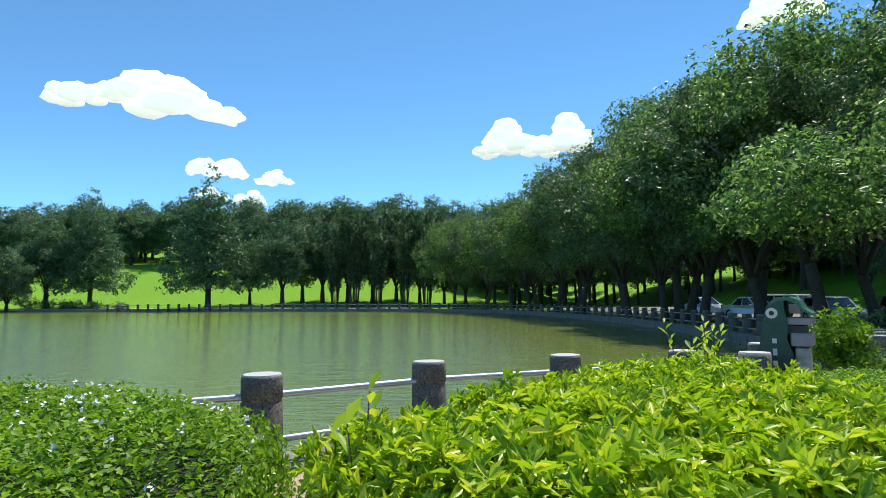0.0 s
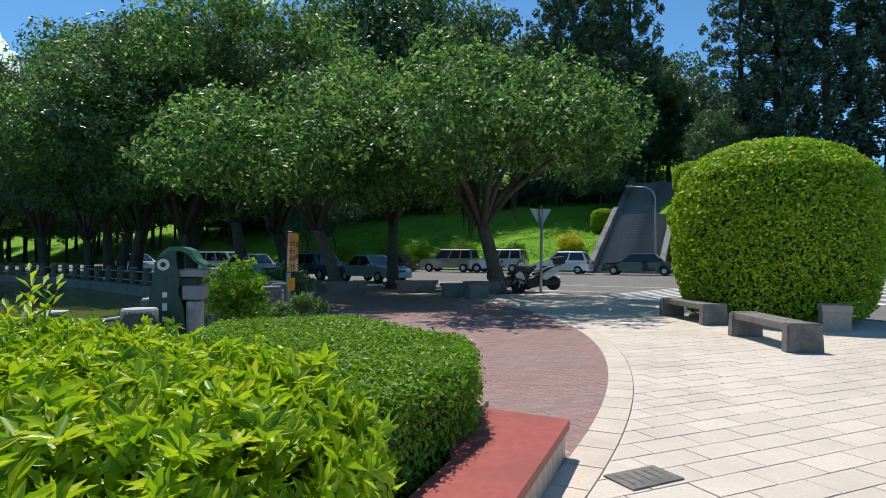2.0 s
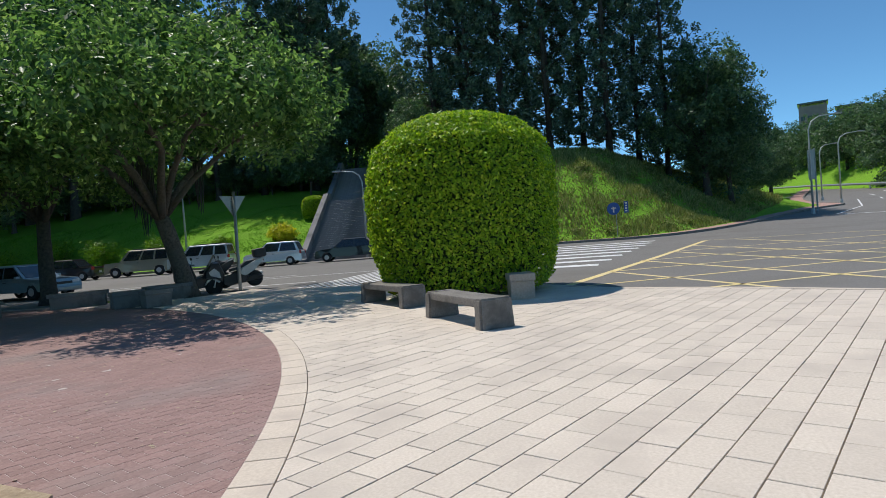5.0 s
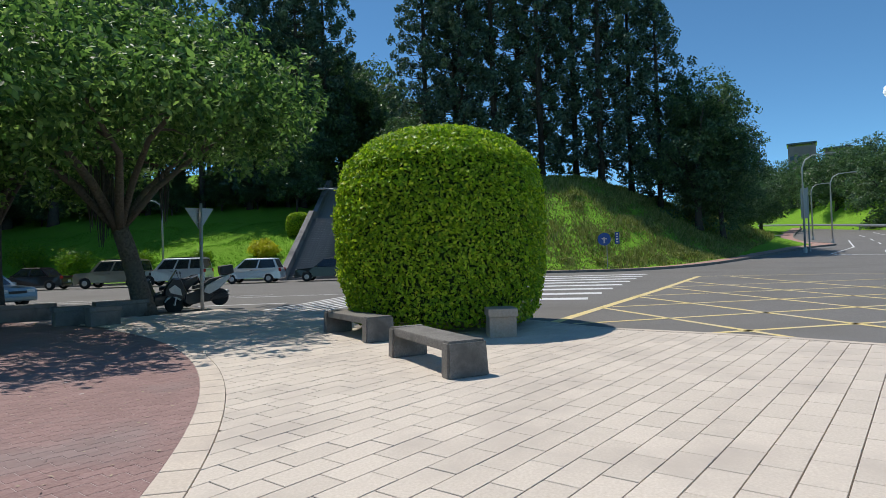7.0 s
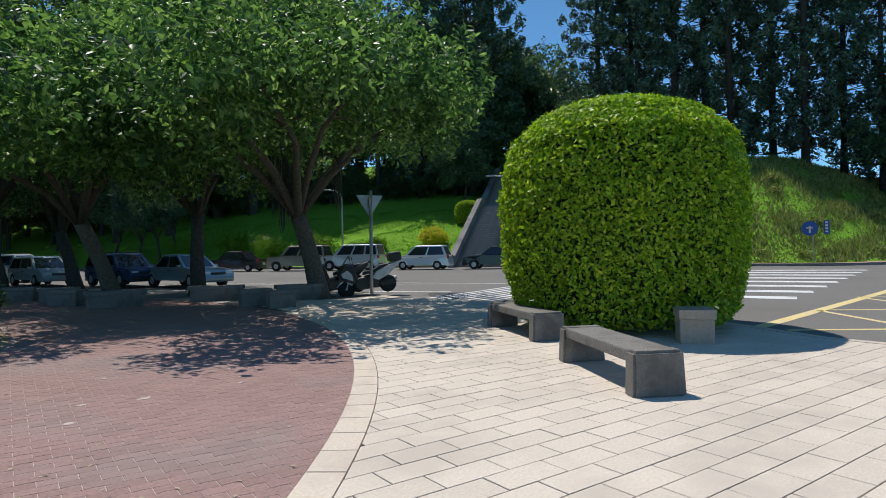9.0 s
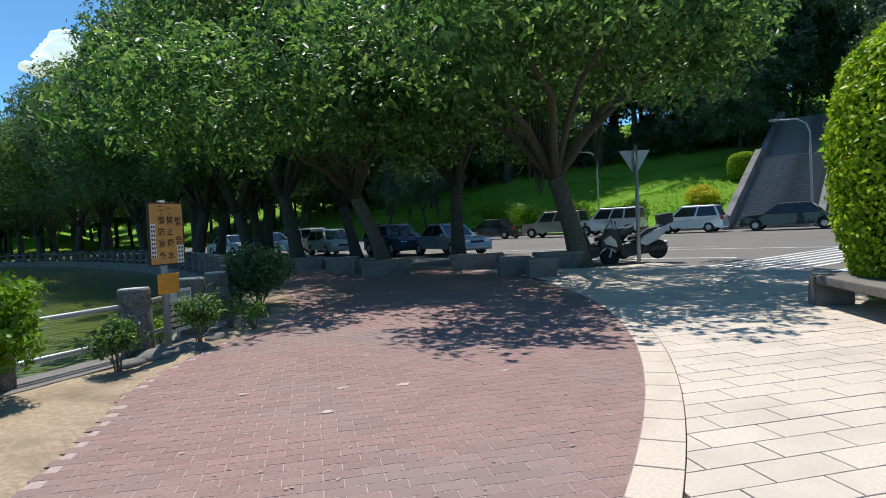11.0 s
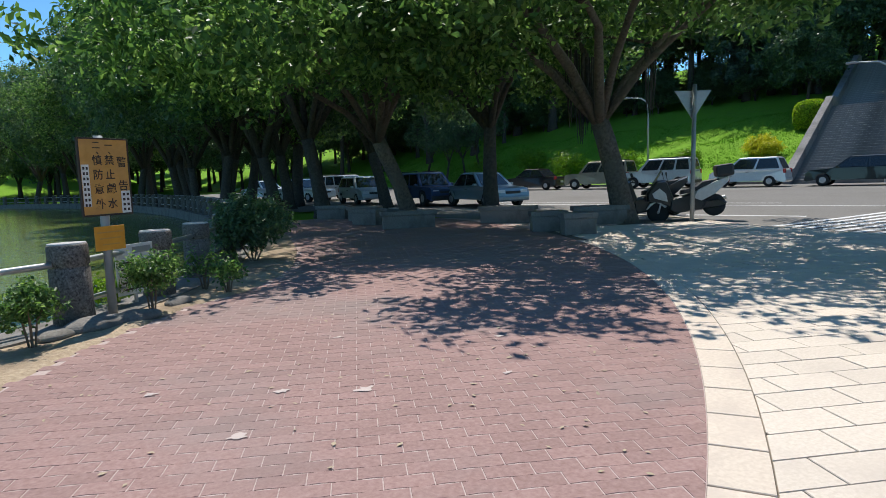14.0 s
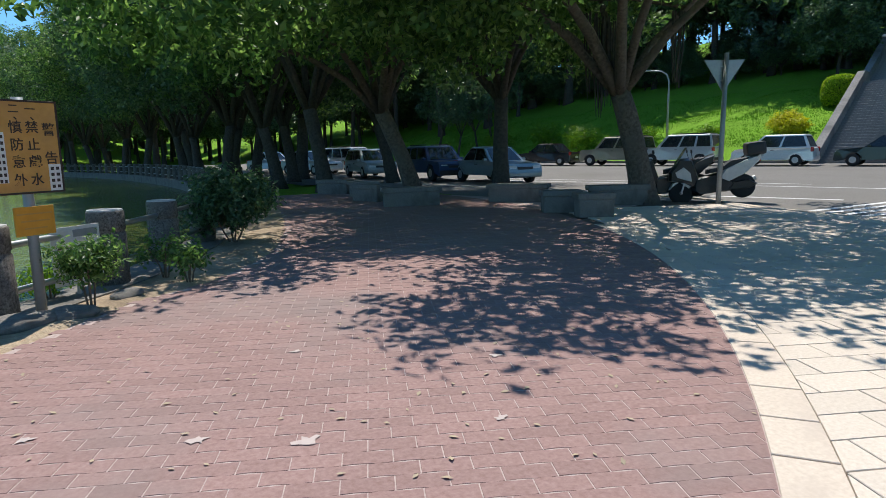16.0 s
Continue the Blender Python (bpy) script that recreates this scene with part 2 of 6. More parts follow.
def tube(bm, pts, radii, n=8):
    """A bent, tapering tube through points."""
    rings = []
    pts = [Vector(p) for p in pts]
    for i, p in enumerate(pts):
        d = (pts[min(i + 1, len(pts) - 1)] - pts[max(i - 1, 0)]).normalized()
        q = d.to_track_quat("Z", "Y").to_matrix()
        rings.append([bm.verts.new(p + q @ Vector((radii[i] * math.cos(2 * math.pi * k / n), radii[i] * math.sin(2 * math.pi * k / n), 0))) for k in range(n)])
    for a, b2 in zip(rings, rings[1:]):
        for k in range(n):
            bm.faces.new((a[k], a[(k + 1) % n], b2[(k + 1) % n], b2[k]))
    bm.faces.new(rings[0][::-1])
    bm.faces.new(rings[-1])
    return bm


def lathe(bm, prof, n=20, m=None):
    m = m or Matrix()
    rings = [[bm.verts.new(m @ Vector((r * math.cos(2 * math.pi * k / n), r * math.sin(2 * math.pi * k / n), z))) for k in range(n)] for r, z in prof]
    for a, b2 in zip(rings, rings[1:]):
        for k in range(n):
            bm.faces.new((a[k], a[(k + 1) % n], b2[(k + 1) % n], b2[k]))
    bm.faces.new(rings[0][::-1])
    bm.faces.new(rings[-1])
    return bm


def prism(bm, outline, z0, z1, m=None):
    m = m or Matrix()
    lo = [bm.verts.new(m @ Vector((x, y, z0))) for x, y in outline]
    hi = [bm.verts.new(m @ Vector((x, y, z1))) for x, y in outline]
    n = len(lo)
    bm.faces.new(lo[::-1])
    bm.faces.new(hi)
    for k in range(n):
        bm.faces.new((lo[k], lo[(k + 1) % n], hi[(k + 1) % n], hi[k]))
    return bm


rng = np.random.default_rng(7)


def unit(v):
    return v / np.maximum(np.linalg.norm(v, axis=1, keepdims=True), 1e-6)


def leaf_arrays(c, n, length, width, fold=0.25, droop=0.0, along=None):
    """Folded blades at points c facing n: arrays of vertices and triangles."""
    k = len(c)
    n = unit(n)
    r = rng.normal(size=(k, 3)) if along is None else along + rng.normal(size=(k, 3)) * 0.25
    u = unit(r - (r * n).sum(1, keepdims=True) * n)
    v = np.cross(n, u)
    s = rng.uniform(0.7, 1.25, (k, 1))
    L, W = length * s / 2, width * s / 2
    base, tip = c - u * L, c + u * L - n * (droop * L)
    mid = c + u * L * 0.1
    left, right = mid + v * W + n * (fold * W), mid - v * W + n * (fold * W)
    verts = np.stack([base, right, tip, left], 1).reshape(-1, 3)
    i = np.arange(k)[:, None] * 4
    tris = np.concatenate([i + [0, 1, 2], i + [0, 2, 3]], 1).reshape(-1, 3)
    return verts, tris


def np_ob(name, verts, tris, mat, parent=None, label=""):
    me = bpy.data.meshes.new(name)
    me.vertices.add(len(verts))
    me.vertices.foreach_set("co", np.asarray(verts, np.float32).ravel())
    me.loops.add(len(tris) * 3)
    me.loops.foreach_set("vertex_index", np.asarray(tris, np.int32).ravel())
    me.polygons.add(len(tris))
    me.polygons.foreach_set("loop_start", np.arange(len(tris), dtype=np.int32) * 3)
    me.materials.append(mat)
    me.update(calc_edges=True)
    ob = new(name, me)
    ob.parent = parent
    if label:
        ob["label"] = label
    return ob


def ball_points(k, r, power=0.6):
    d = unit(rng.normal(size=(k, 3)))
    return d * r * rng.uniform(0, 1, (k, 1)) ** power, d


def crown_leaves(clumps, leaves, length, width, flat=0.6):
    """Leaves over the skins of many uneven clumps: (x, y, z, radius) rows."""
    cs, ns = [], []
    clumps = np.asarray(clumps, float)
    share = clumps[:, 3] ** 2 / (clumps[:, 3] ** 2).sum()
    for row, sh in zip(clumps, share):
        k = max(2, int(leaves * sh / 7))
        p, d = ball_points(k, row[3], 0.28)
        p[:, 2] *= flat
        wob = 1 + 0.22 * np.sin(d[:, :1] * 5 + row[0]) * np.cos(d[:, 1:2] * 4 + row[1])
        n = d * 0.8 + rng.normal(size=(k, 3)) * 0.5 + np.array([0, 0, 0.6])
        # each twig end carries a spray of seven blades
        twig = np.repeat(row[:3] + p * wob, 7, 0)
        cs.append(twig + rng.normal(size=twig.shape) * length * 0.55)
        ns.append(np.repeat(n, 7, 0) + rng.normal(size=twig.shape) * 0.45)
    return leaf_arrays(np.concatenate(cs), np.concatenate(ns), length, width, 0.25, 0.2)


def spread(k, centre, radii, size, low=-0.75, shell=0.45):
    """Clump rows that fill the outer part of an ellipsoid crown."""
    rows = []
    while len(rows) < k:
        d = rng.normal(size=3)
        d /= np.linalg.norm(d)
        if d[2] < low:
            continue
        f = rng.uniform(shell, 1.0)
        rows.append((centre[0] + d[0] * radii[0] * f, centre[1] + d[1] * radii[1] * f, centre[2] + d[2] * radii[2] * f, size * rng.uniform(0.65, 1.3)))
    return rows


def broad_tree(name, label, m, fork, lean, trunk_r, centre, radii, clumps, clump_size, leaves, leaf, mat, bark=BARK, limbs=7, low=-0.75, group="", shell=0.45, lobes=()):
    """A tree: trunk with roots' flare, bent limbs up into the crown, a crown of leaf clumps."""
    t = thing(name, label, "tree", m, group)
    top = Vector((lean[0], lean[1], fork))
    pts = [Vector((0, 0, -0.15)), Vector((lean[0] * 0.08, lean[1] * 0.08, fork * 0.12)), Vector((lean[0] * 0.35, lean[1] * 0.3, fork * 0.45)), Vector((lean[0] * 0.75, lean[1] * 0.75, fork * 0.8)), top]
    bm = tube(bmesh.new(), pts, [trunk_r * 1.55, trunk_r * 1.12, trunk_r * 0.95, trunk_r * 0.9, trunk_r * 0.85], 14)
    for v in bm.verts:
        v.co += Vector(noise.noise_vector(v.co * 2.2)) * trunk_r * 0.18
    part("trunk", bm, bark, t, "", True)
    rows = spread(clumps, centre, radii, clump_size, low, shell) + list(lobes)
    for k in range(limbs):
        a = 2 * math.pi * (k + rng.uniform(-0.3, 0.3)) / limbs
        e = Vector((centre[0] + radii[0] * 0.72 * math.cos(a), centre[1] + radii[1] * 0.72 * math.sin(a), centre[2] + radii[2] * rng.uniform(-0.25, 0.5)))
        mid = top.lerp(e, 0.45) + Vector((rng.uniform(-0.3, 0.3), rng.uniform(-0.3, 0.3), (e.z - top.z) * 0.12 + 0.1))
        r = trunk_r * rng.uniform(0.42, 0.6)
        part("limb", tube(bmesh.new(), [top - Vector((0, 0, trunk_r * 0.6)), top.lerp(mid, 0.5) + Vector((0, 0, 0.12)), mid, e], [r, r * 0.8, r * 0.6, r * 0.15], 8), bark, t, "", True)
        for _ in range(2):
            s, w = mid.lerp(e, rng.uniform(0.0, 0.6)), Vector((rng.uniform(-1, 1), rng.uniform(-1, 1), rng.uniform(0.0, 0.8))) * (radii[0] * 0.35)
            part("branch", tube(bmesh.new(), [s, s + w * 0.5 + Vector((0, 0, 0.1)), s + w], [r * 0.35, r * 0.22, r * 0.06], 5), bark, t)
    v, f = crown_leaves(rows, leaves, leaf, leaf * 0.5)
    np_ob("crown", v, f, mat, t)
    return t


def smooth_line(pts, step):
    """Evenly stepped points along a smooth curve through pts."""
    P = [Vector((*p, 0)) for p in pts]
    out = []
    for i in range(len(P) - 1):
        a, b2, c2, d = P[max(i - 1, 0)], P[i], P[i + 1], P[min(i + 2, len(P) - 1)]
        n = max(2, int((c2 - b2).length / 0.25))
        for k in range(n):
            s = k / n
            out.append(0.5 * ((2 * b2) + (c2 - a) * s + (2 * a - 5 * b2 + 4 * c2 - d) * s * s + (3 * b2 - a - 3 * c2 + d) * s ** 3))
    out.append(P[-1])
    res, left = [out[0]], step
    for p, q in zip(out, out[1:]):
        seg = (q - p).length
        while seg >= left:
            p = p.lerp(q, left / seg)
            res.append(p)
            seg, left = (q - p).length, step
        left -= seg
    return res


def inside(x, y, poly):
    """Points of arrays x, y that lie in a polygon."""
    r = np.zeros(np.shape(x), bool)
    for (x0, y0), (x1, y1) in zip(poly, poly[1:] + poly[:1]):
        hit = ((y0 > y) != (y1 > y)) & (x < (x1 - x0) * (y - y0) / ((y1 - y0) or 1e-9) + x0)
        r ^= hit
    return r


def line_dist(x, y, pts):
    """Distance of arrays x, y from a polyline."""
    best = np.full(np.shape(x), 1e9)
    for (x0, y0), (x1, y1) in zip(pts, pts[1:]):
        dx, dy = x1 - x0, y1 - y0
        s = np.clip(((x - x0) * dx + (y - y0) * dy) / (dx * dx + dy * dy), 0, 1)
        best = np.minimum(best, np.hypot(x - x0 - s * dx, y - y0 - s * dy))
    return best


def sstep(v):
    v = np.clip(v, 0, 1)
    return v * v * (3 - 2 * v)


# ---- the plan ----
NX, NY = 0.951, 0.309      # across the road, towards the hill
AX, AY = -0.309, 0.951     # along the road of the parked cars
BANK = [(-110, 70), (-95, 30), (-60, 4), (-30, -3), (-14, -1.5), (-6, 1.9), (-2.6, 4.1), (-1.05, 4.95), (0.4, 6.05), (1.95, 6.8), (3.55, 7.5), (5.0, 8.5),
        (6.45, 9.45), (7.75, 10.35), (8.62, 11.5), (9.3, 12.7), (10.2, 15.2), (11.4, 21), (12.3, 30), (12.0, 44), (9.0, 62), (3.0, 78), (-8, 88), (-28, 93), (-60, 96), (-95, 92), (-110, 70)]
POND = [(p.x, p.y) for p in smooth_line(BANK, 1.0)]
WATER_Z = -0.42
FOOT = [(5, 300), (20, 160), (30.5, 112), (35, 88), (35.5, 72), (38.4, 52), (41.2, 36), (46.2, 19), (46.4, 6), (47.0, 0.5), (50.5, -4.2), (59, -9.2), (66, -13.2), (70.5, -16.4), (72.8, -18.9), (75, -19.2), (82, -18.6), (104, -23), (170, -42)]
HILLSIDE = FOOT + [(400, -60), (400, 300)]
STAIR_A0, STAIR_A1, STAIR_C = 4.3, 9.9, 49.6


def along(x, y):
    return x * AX + y * AY


def across(x, y):
    return x * NX + y * NY


def road_z(x, y):
    """The roads rise a little away from the square."""
    u = 0.97 * x - 0.24 * y
    return 0.006 * np.maximum(0, across(x, y) - 26) + 0.026 * np.clip(u - 46, 0, 14) + 0.048 * np.maximum(0, u - 60)


def place(c, a):
    """World x, y from across and along."""
    return c * NX + a * AX, c * NY + a * AY


def terrain_z(x, y):
    x, y = np.asarray(x, float), np.asarray(y, float)
    z = road_z(x, y) - 0.10
    hill = inside(x, y, HILLSIDE)
    d = line_dist(x, y, FOOT)
    a = along(x, y)
    mound = sstep((8.5 - a) / 6)                                # south of the stairs
    north = 0.33 * np.minimum(d, 18) + 0.25 * np.clip(d - 18, 0, 4) + 0.22 * np.clip(d - 22, 0, 45)
    south = 8.2 * sstep(d / 17) * (1 - 0.85 * sstep((x - 64) / 28))
    lift = north * (1 - mound) + south * mound
    lump = 0.25 * np.sin(x * 0.9 + 2 * np.sin(y * 0.5)) * np.cos(y * 0.8) * np.clip(d / 6, 0, 1)
    z = np.where(hill, z + lift + lump * 0.8, z)
    stair = (a > STAIR_A0 - 1.2) & (a < STAIR_A1 + 1.0) & hill
    c = across(x, y)
    z = np.where(stair, np.minimum(z, road_z(x, y) - 0.3 + np.maximum(0, c - STAIR_C - 0.6) * 0.5), z)
    # grass bank behind the guard rail of the far road
    bear = np.degrees(np.arctan2(y - 0.8, x - 5.5))
    rim = np.interp(bear, [-27, -22, -18, -14, -11], [86, 96, 110, 128, 138])
    z = z + 5.5 * sstep((np.hypot(x - 5.5, y - 0.8) - rim - 1.5) / 22) * sstep((bear + 60) / 10) * sstep((-8.5 - bear) / 2)
    # lawn slope beyond the pond
    far = sstep((y - 97) / 60) * sstep((30 - x) / 40)
    z = z + far * 11 + sstep((y - 150) / 150) * 30 * sstep((60 - x) / 80)
    inpond = inside(x, y, POND)
    dp = line_dist(x, y, POND[::3] + POND[:1])
    z = np.where(inpond, -0.35 - 1.2 * np.clip(dp / 1.5, 0, 1), z)
    z = np.where(inpond & (dp < 0.7), -0.9, z)
    return z


def graded(lo, hi, step, far):
    mids = np.arange(lo, hi + step, step)
    out = [step]
    while sum(out) < far:
        out.append(out[-1] * 1.35)
    tail = np.cumsum(out)
    return np.concatenate([mids[0] - tail[::-1], mids, mids[-1] + tail])


gx, gy = graded(-70, 130, 1.15, 1500), graded(-50, 125, 1.15, 1500)
X, Y = np.meshgrid(gx, gy, indexing="ij")
Z = terrain_z(X, Y)
nx, ny = X.shape
idx = np.arange(nx * ny).reshape(nx, ny)
quads = np.stack([idx[:-1, :-1], idx[1:, :-1], idx[1:, 1:], idx[:-1, 1:]], -1).reshape(-1, 4)
tris = np.concatenate([quads[:, [0, 1, 2]], quads[:, [0, 2, 3]]])
ground = np_ob("ground", np.stack([X, Y, Z], -1).reshape(-1, 3), tris, GRASS)
ground.data.shade_smooth()
tagged(ground, "rolling green grass ground with mounds and a pond bed", "ground", "", "structure")

water = mesh_ob("water", [(-140, -8, WATER_Z), (14, -8, WATER_Z), (14, 100, WATER_Z), (-140, 100, WATER_Z)], [(0, 1, 2, 3)], WATER)
tagged(water, "murky green pond water with light ripples", "water", "", "structure")


def ribbon(name, line, w0, w1, z0, z1, mat, label, category, closed=False):
    """A band of rectangular section along a line: from w0 to w1 to its right."""
    pts = [Vector((p[0], p[1], 0)) for p in line]
    bm = bmesh.new()
    rows = []
    for i, p in enumerate(pts):
        d = (pts[min(i + 1, len(pts) - 1)] - pts[max(i - 1, 0)]).normalized()
        r = Vector((d.y, -d.x, 0))
        zz = float(road_z(p.x, p.y))
        rows.append([bm.verts.new(p + r * w + Vector((0, 0, z + zz))) for w, z in ((w0, z0), (w0, z1), (w1, z1), (w1, z0))])
    for a, b2 in zip(rows, rows[1:]):
        for k in range(4):
            bm.faces.new((a[k], b2[k], b2[(k + 1) % 4], a[(k + 1) % 4]))
    bm.faces.new(rows[0])
    bm.faces.new(rows[-1][::-1])
    bmesh.ops.recalc_face_normals(bm, faces=bm.faces)
    return tagged(part(name, bm, mat), label, category, "", "structure")


ribbon("pond_edge", POND, -0.28, 0.30, -1.3, 0.03, CONCRETE, "low grey concrete kerb round the pond", "kerb")

# roads: one asphalt sheet following the gentle rise
EDGE = [(9.5, -14), (12.5, -7.2), (14.5, -2.95), (15.45, -1.35), (16.12, 0.2), (16.6, 1.35), (17.5, 2.3), (18.6, 3.9), (19.5, 6.2), (20.2, 8.6), (20.55, 10.4), (20.9, 12.4), (21.9, 15.0), (21.2, 20), (19.9, 27), (18.4, 37), (17.0, 50), (15, 64), (11, 80)]
EDGELINE = smooth_line(EDGE, 0.8)
xs, ys = np.arange(8, 171, 2.0), np.arange(-46, 88, 2.0)
bm = bmesh.new()
EP = [(p.x, p.y) for p in EDGELINE]
ROADPOLY = EP + [(28, 95)] + FOOT[3:] + [(170, -62), (8, -62)]
grid = {}
for i, x in enumerate(xs):
    for j, y in enumerate(ys):
        grid[i, j] = bm.verts.new((x, y, float(road_z(x, y))))
for i in range(len(xs) - 1):
    for j in range(len(ys) - 1):
        cx, cy = xs[i] + 1, ys[j] + 1
        near = line_dist(np.array([cx]), np.array([cy]), FOOT)[0] < 2.2
        if inside(np.array([cx]), np.array([cy]), ROADPOLY)[0] or near or line_dist(np.array([cx]), np.array([cy]), EP)[0] < 2.5:
            bm.faces.new((grid[i, j], grid[i + 1, j], grid[i + 1, j + 1], grid[i, j + 1]))
for v in bm.verts:
    v.co.z -= 0.03
bmesh.ops.delete(bm, geom=[v for v in bm.verts if not v.link_faces], context="VERTS")
tagged(part("road", bm, ASPHALT), "sun-bleached grey asphalt road junction", "road", "", "structure")
FOOTLINE = smooth_line(FOOT[3:], 1.0)
ribbon("kerb", [(p.x, p.y) for p in FOOTLINE], -0.1, 0.12, -0.15, 0.13, CONCRETE, "grey concrete kerb below the grass slope", "kerb")
PINK = surface("pink brick footway", (0.36, 0.20, 0.16), (0.48, 0.29, 0.235), 16, 1.2, 0.85, 0.3, 0.006, (0.42, 0.31, 0.27))
ribbon("footway", [(p.x, p.y) for p in FOOTLINE], -1.5, -0.1, -0.15, 0.11, PINK, "narrow pink brick footway behind the kerb", "pavement")
corner = [(60.5, -8.6), (66, -13.0), (70.5, -16.2), (72.7, -18.7), (75, -19.0), (82, -18.4), (82, -16.2), (74, -14.2), (68, -11.2), (62, -8.0)]
bm = bmesh.new()
lo, hi = [[bm.verts.new((x, y, float(road_z(x, y)) + z)) for x, y in corner] for z in (-0.15, 0.118)]
for k in range(len(corner)):
    bm.faces.new((lo[k], lo[(k + 1) % len(corner)], hi[(k + 1) % len(corner)], hi[k]))
bm.faces.new(hi)
bmesh.ops.triangulate(bm, faces=bm.faces[:])
bmesh.ops.recalc_face_normals(bm, faces=bm.faces[:])
tagged(part("footway_corner", bm, PINK), "wide pink brick corner of the footway", "pavement", "", "structure")

# ---- square: slabs, curved band, red pavers ----
CX, CY, R_OUT, R_IN = -0.17, 19.45, 18.05, 17.79


def sheet(name, outline, z, mat, label, category, thick=0.12):
    bm = prism(bmesh.new(), outline, z - thick, z)
    bmesh.ops.triangulate(bm, faces=bm.faces[:])
    return tagged(part(name, bm, mat), label, category, "", "structure")


SQUARE = [(p.x, p.y) for p in EDGELINE if p.y < 14.2] + [(16.5, 20), (13.0, 20), (10.5, 14.5), (9.4, 12.3), (8.6, 11.3), (7.7, 10.2), (5, 8.4), (2, 6.7), (-1, 4.9), (-6, 1.8), (-12, -2), (-12, -14)]
sheet("plaza_bed", SQUARE, -0.022, JOINT, "dark mortar bed of the paved square", "pavement")
ribbon("square_kerb", [(p.x, p.y) for p in EDGELINE if p.y < 40], -0.16, 0.02, -0.25, 0.004, RING, "pale stone kerb at the edge of the square", "kerb")


def clip(poly, p, n):
    """The part of a polygon on the side of p to which n points."""
    out = []
    for a, b2 in zip(poly, poly[1:] + poly[:1]):
        da, db = (a[0] - p[0]) * n[0] + (a[1] - p[1]) * n[1], (b2[0] - p[0]) * n[0] + (b2[1] - p[1]) * n[1]
        if da >= 0:
            out.append(a)
        if (da >= 0) != (db >= 0):
            s = da / (da - db)
            out.append((a[0] + (b2[0] - a[0]) * s, a[1] + (b2[1] - a[1]) * s))
    return out


def slab_mesh(name, poly, z0, z1, bevel, mat):
    """One slab with a small chamfer, centred on its middle."""
    bm = bmesh.new()
    cx, cy = sum(p[0] for p in poly) / len(poly), sum(p[1] for p in poly) / len(poly)
    def ring_at(k, z):
        return [bm.verts.new((cx + (x - cx) * k, cy + (y - cy) * k, z)) for x, y in poly]
    size = max(math.hypot(x - cx, y - cy) for x, y in poly)
    a, b2, c2 = ring_at(1, z0), ring_at(1, z1 - bevel), ring_at(1 - bevel / size, z1)
    n = len(poly)
    for lo, hi in ((a, b2), (b2, c2)):
        for k in range(n):
            bm.faces.new((lo[k], lo[(k + 1) % n], hi[(k + 1) % n], hi[k]))
    bm.faces.new(c2)
    me = bpy.data.meshes.new(name)
    bm.to_mesh(me)
    bm.free()
    me.materials.append(mat)
    return me


class Joined:
    """Many chamfered pieces in one mesh."""
    def __init__(self):
        self.v, self.f = [], []

    def add(self, poly, z0, z1, bevel, tilt=0.0):
        cx, cy = sum(p[0] for p in poly) / len(poly), sum(p[1] for p in poly) / len(poly)
        size = max(math.hypot(x - cx, y - cy) for x, y in poly)
        n, o = len(poly), len(self.v)
        dz = random.uniform(-tilt, tilt)
        for k, z in ((1, z0), (1, z1 - bevel), (1 - bevel / max(size, 0.02), z1)):
            self.v += [(cx + (x - cx) * k, cy + (y - cy) * k, z + dz) for x, y in poly]
        for lvl in (0, n):
            self.f += [(o + lvl + k, o + lvl + (k + 1) % n, o + lvl + n + (k + 1) % n, o + lvl + n + k) for k in range(n)]
        self.f.append(tuple(o + 2 * n + k for k in range(n)))


TA = radians(-22)
TU, TV = (math.cos(TA), math.sin(TA)), (-math.sin(TA), math.cos(TA))
EDGEPOLY = [(p.x, p.y) for p in EDGELINE]


def area(poly):
    return abs(sum(a[0] * b2[1] - b2[0] * a[1] for a, b2 in zip(poly, poly[1:] + poly[:1]))) / 2


def in_square(cx, cy):
    return cx > -6 and cy > -8 and inside(np.array([cx]), np.array([cy]), [(-12, -14)] + EDGEPOLY + [(-12, 60)])[0]


def cut_ring(poly, r, outer):
    cx, cy = sum(p[0] for p in poly) / len(poly), sum(p[1] for p in poly) / len(poly)
    d = math.hypot(cx - CX, cy - CY)
    n = ((cx - CX) / d, (cy - CY) / d)
    p = (CX + n[0] * r, CY + n[1] * r)
    return clip(poly, p, n if outer else (-n[0], -n[1]))


def cut_edge(poly):
    cx, cy = sum(p[0] for p in poly) / len(poly), sum(p[1] for p in poly) / len(poly)
    i = min(range(len(EDGEPOLY) - 1), key=lambda k: (EDGEPOLY[k][0] + EDGEPOLY[k + 1][0] - 2 * cx) ** 2 + (EDGEPOLY[k][1] + EDGEPOLY[k + 1][1] - 2 * cy) ** 2)
    a, b2 = EDGEPOLY[i], EDGEPOLY[i + 1]
    d = math.hypot(b2[0] - a[0], b2[1] - a[1])
    n = (-(b2[1] - a[1]) / d, (b2[0] - a[0]) / d)
    return clip(poly, (a[0] + n[0] * 0.17, a[1] + n[1] * 0.17), n)


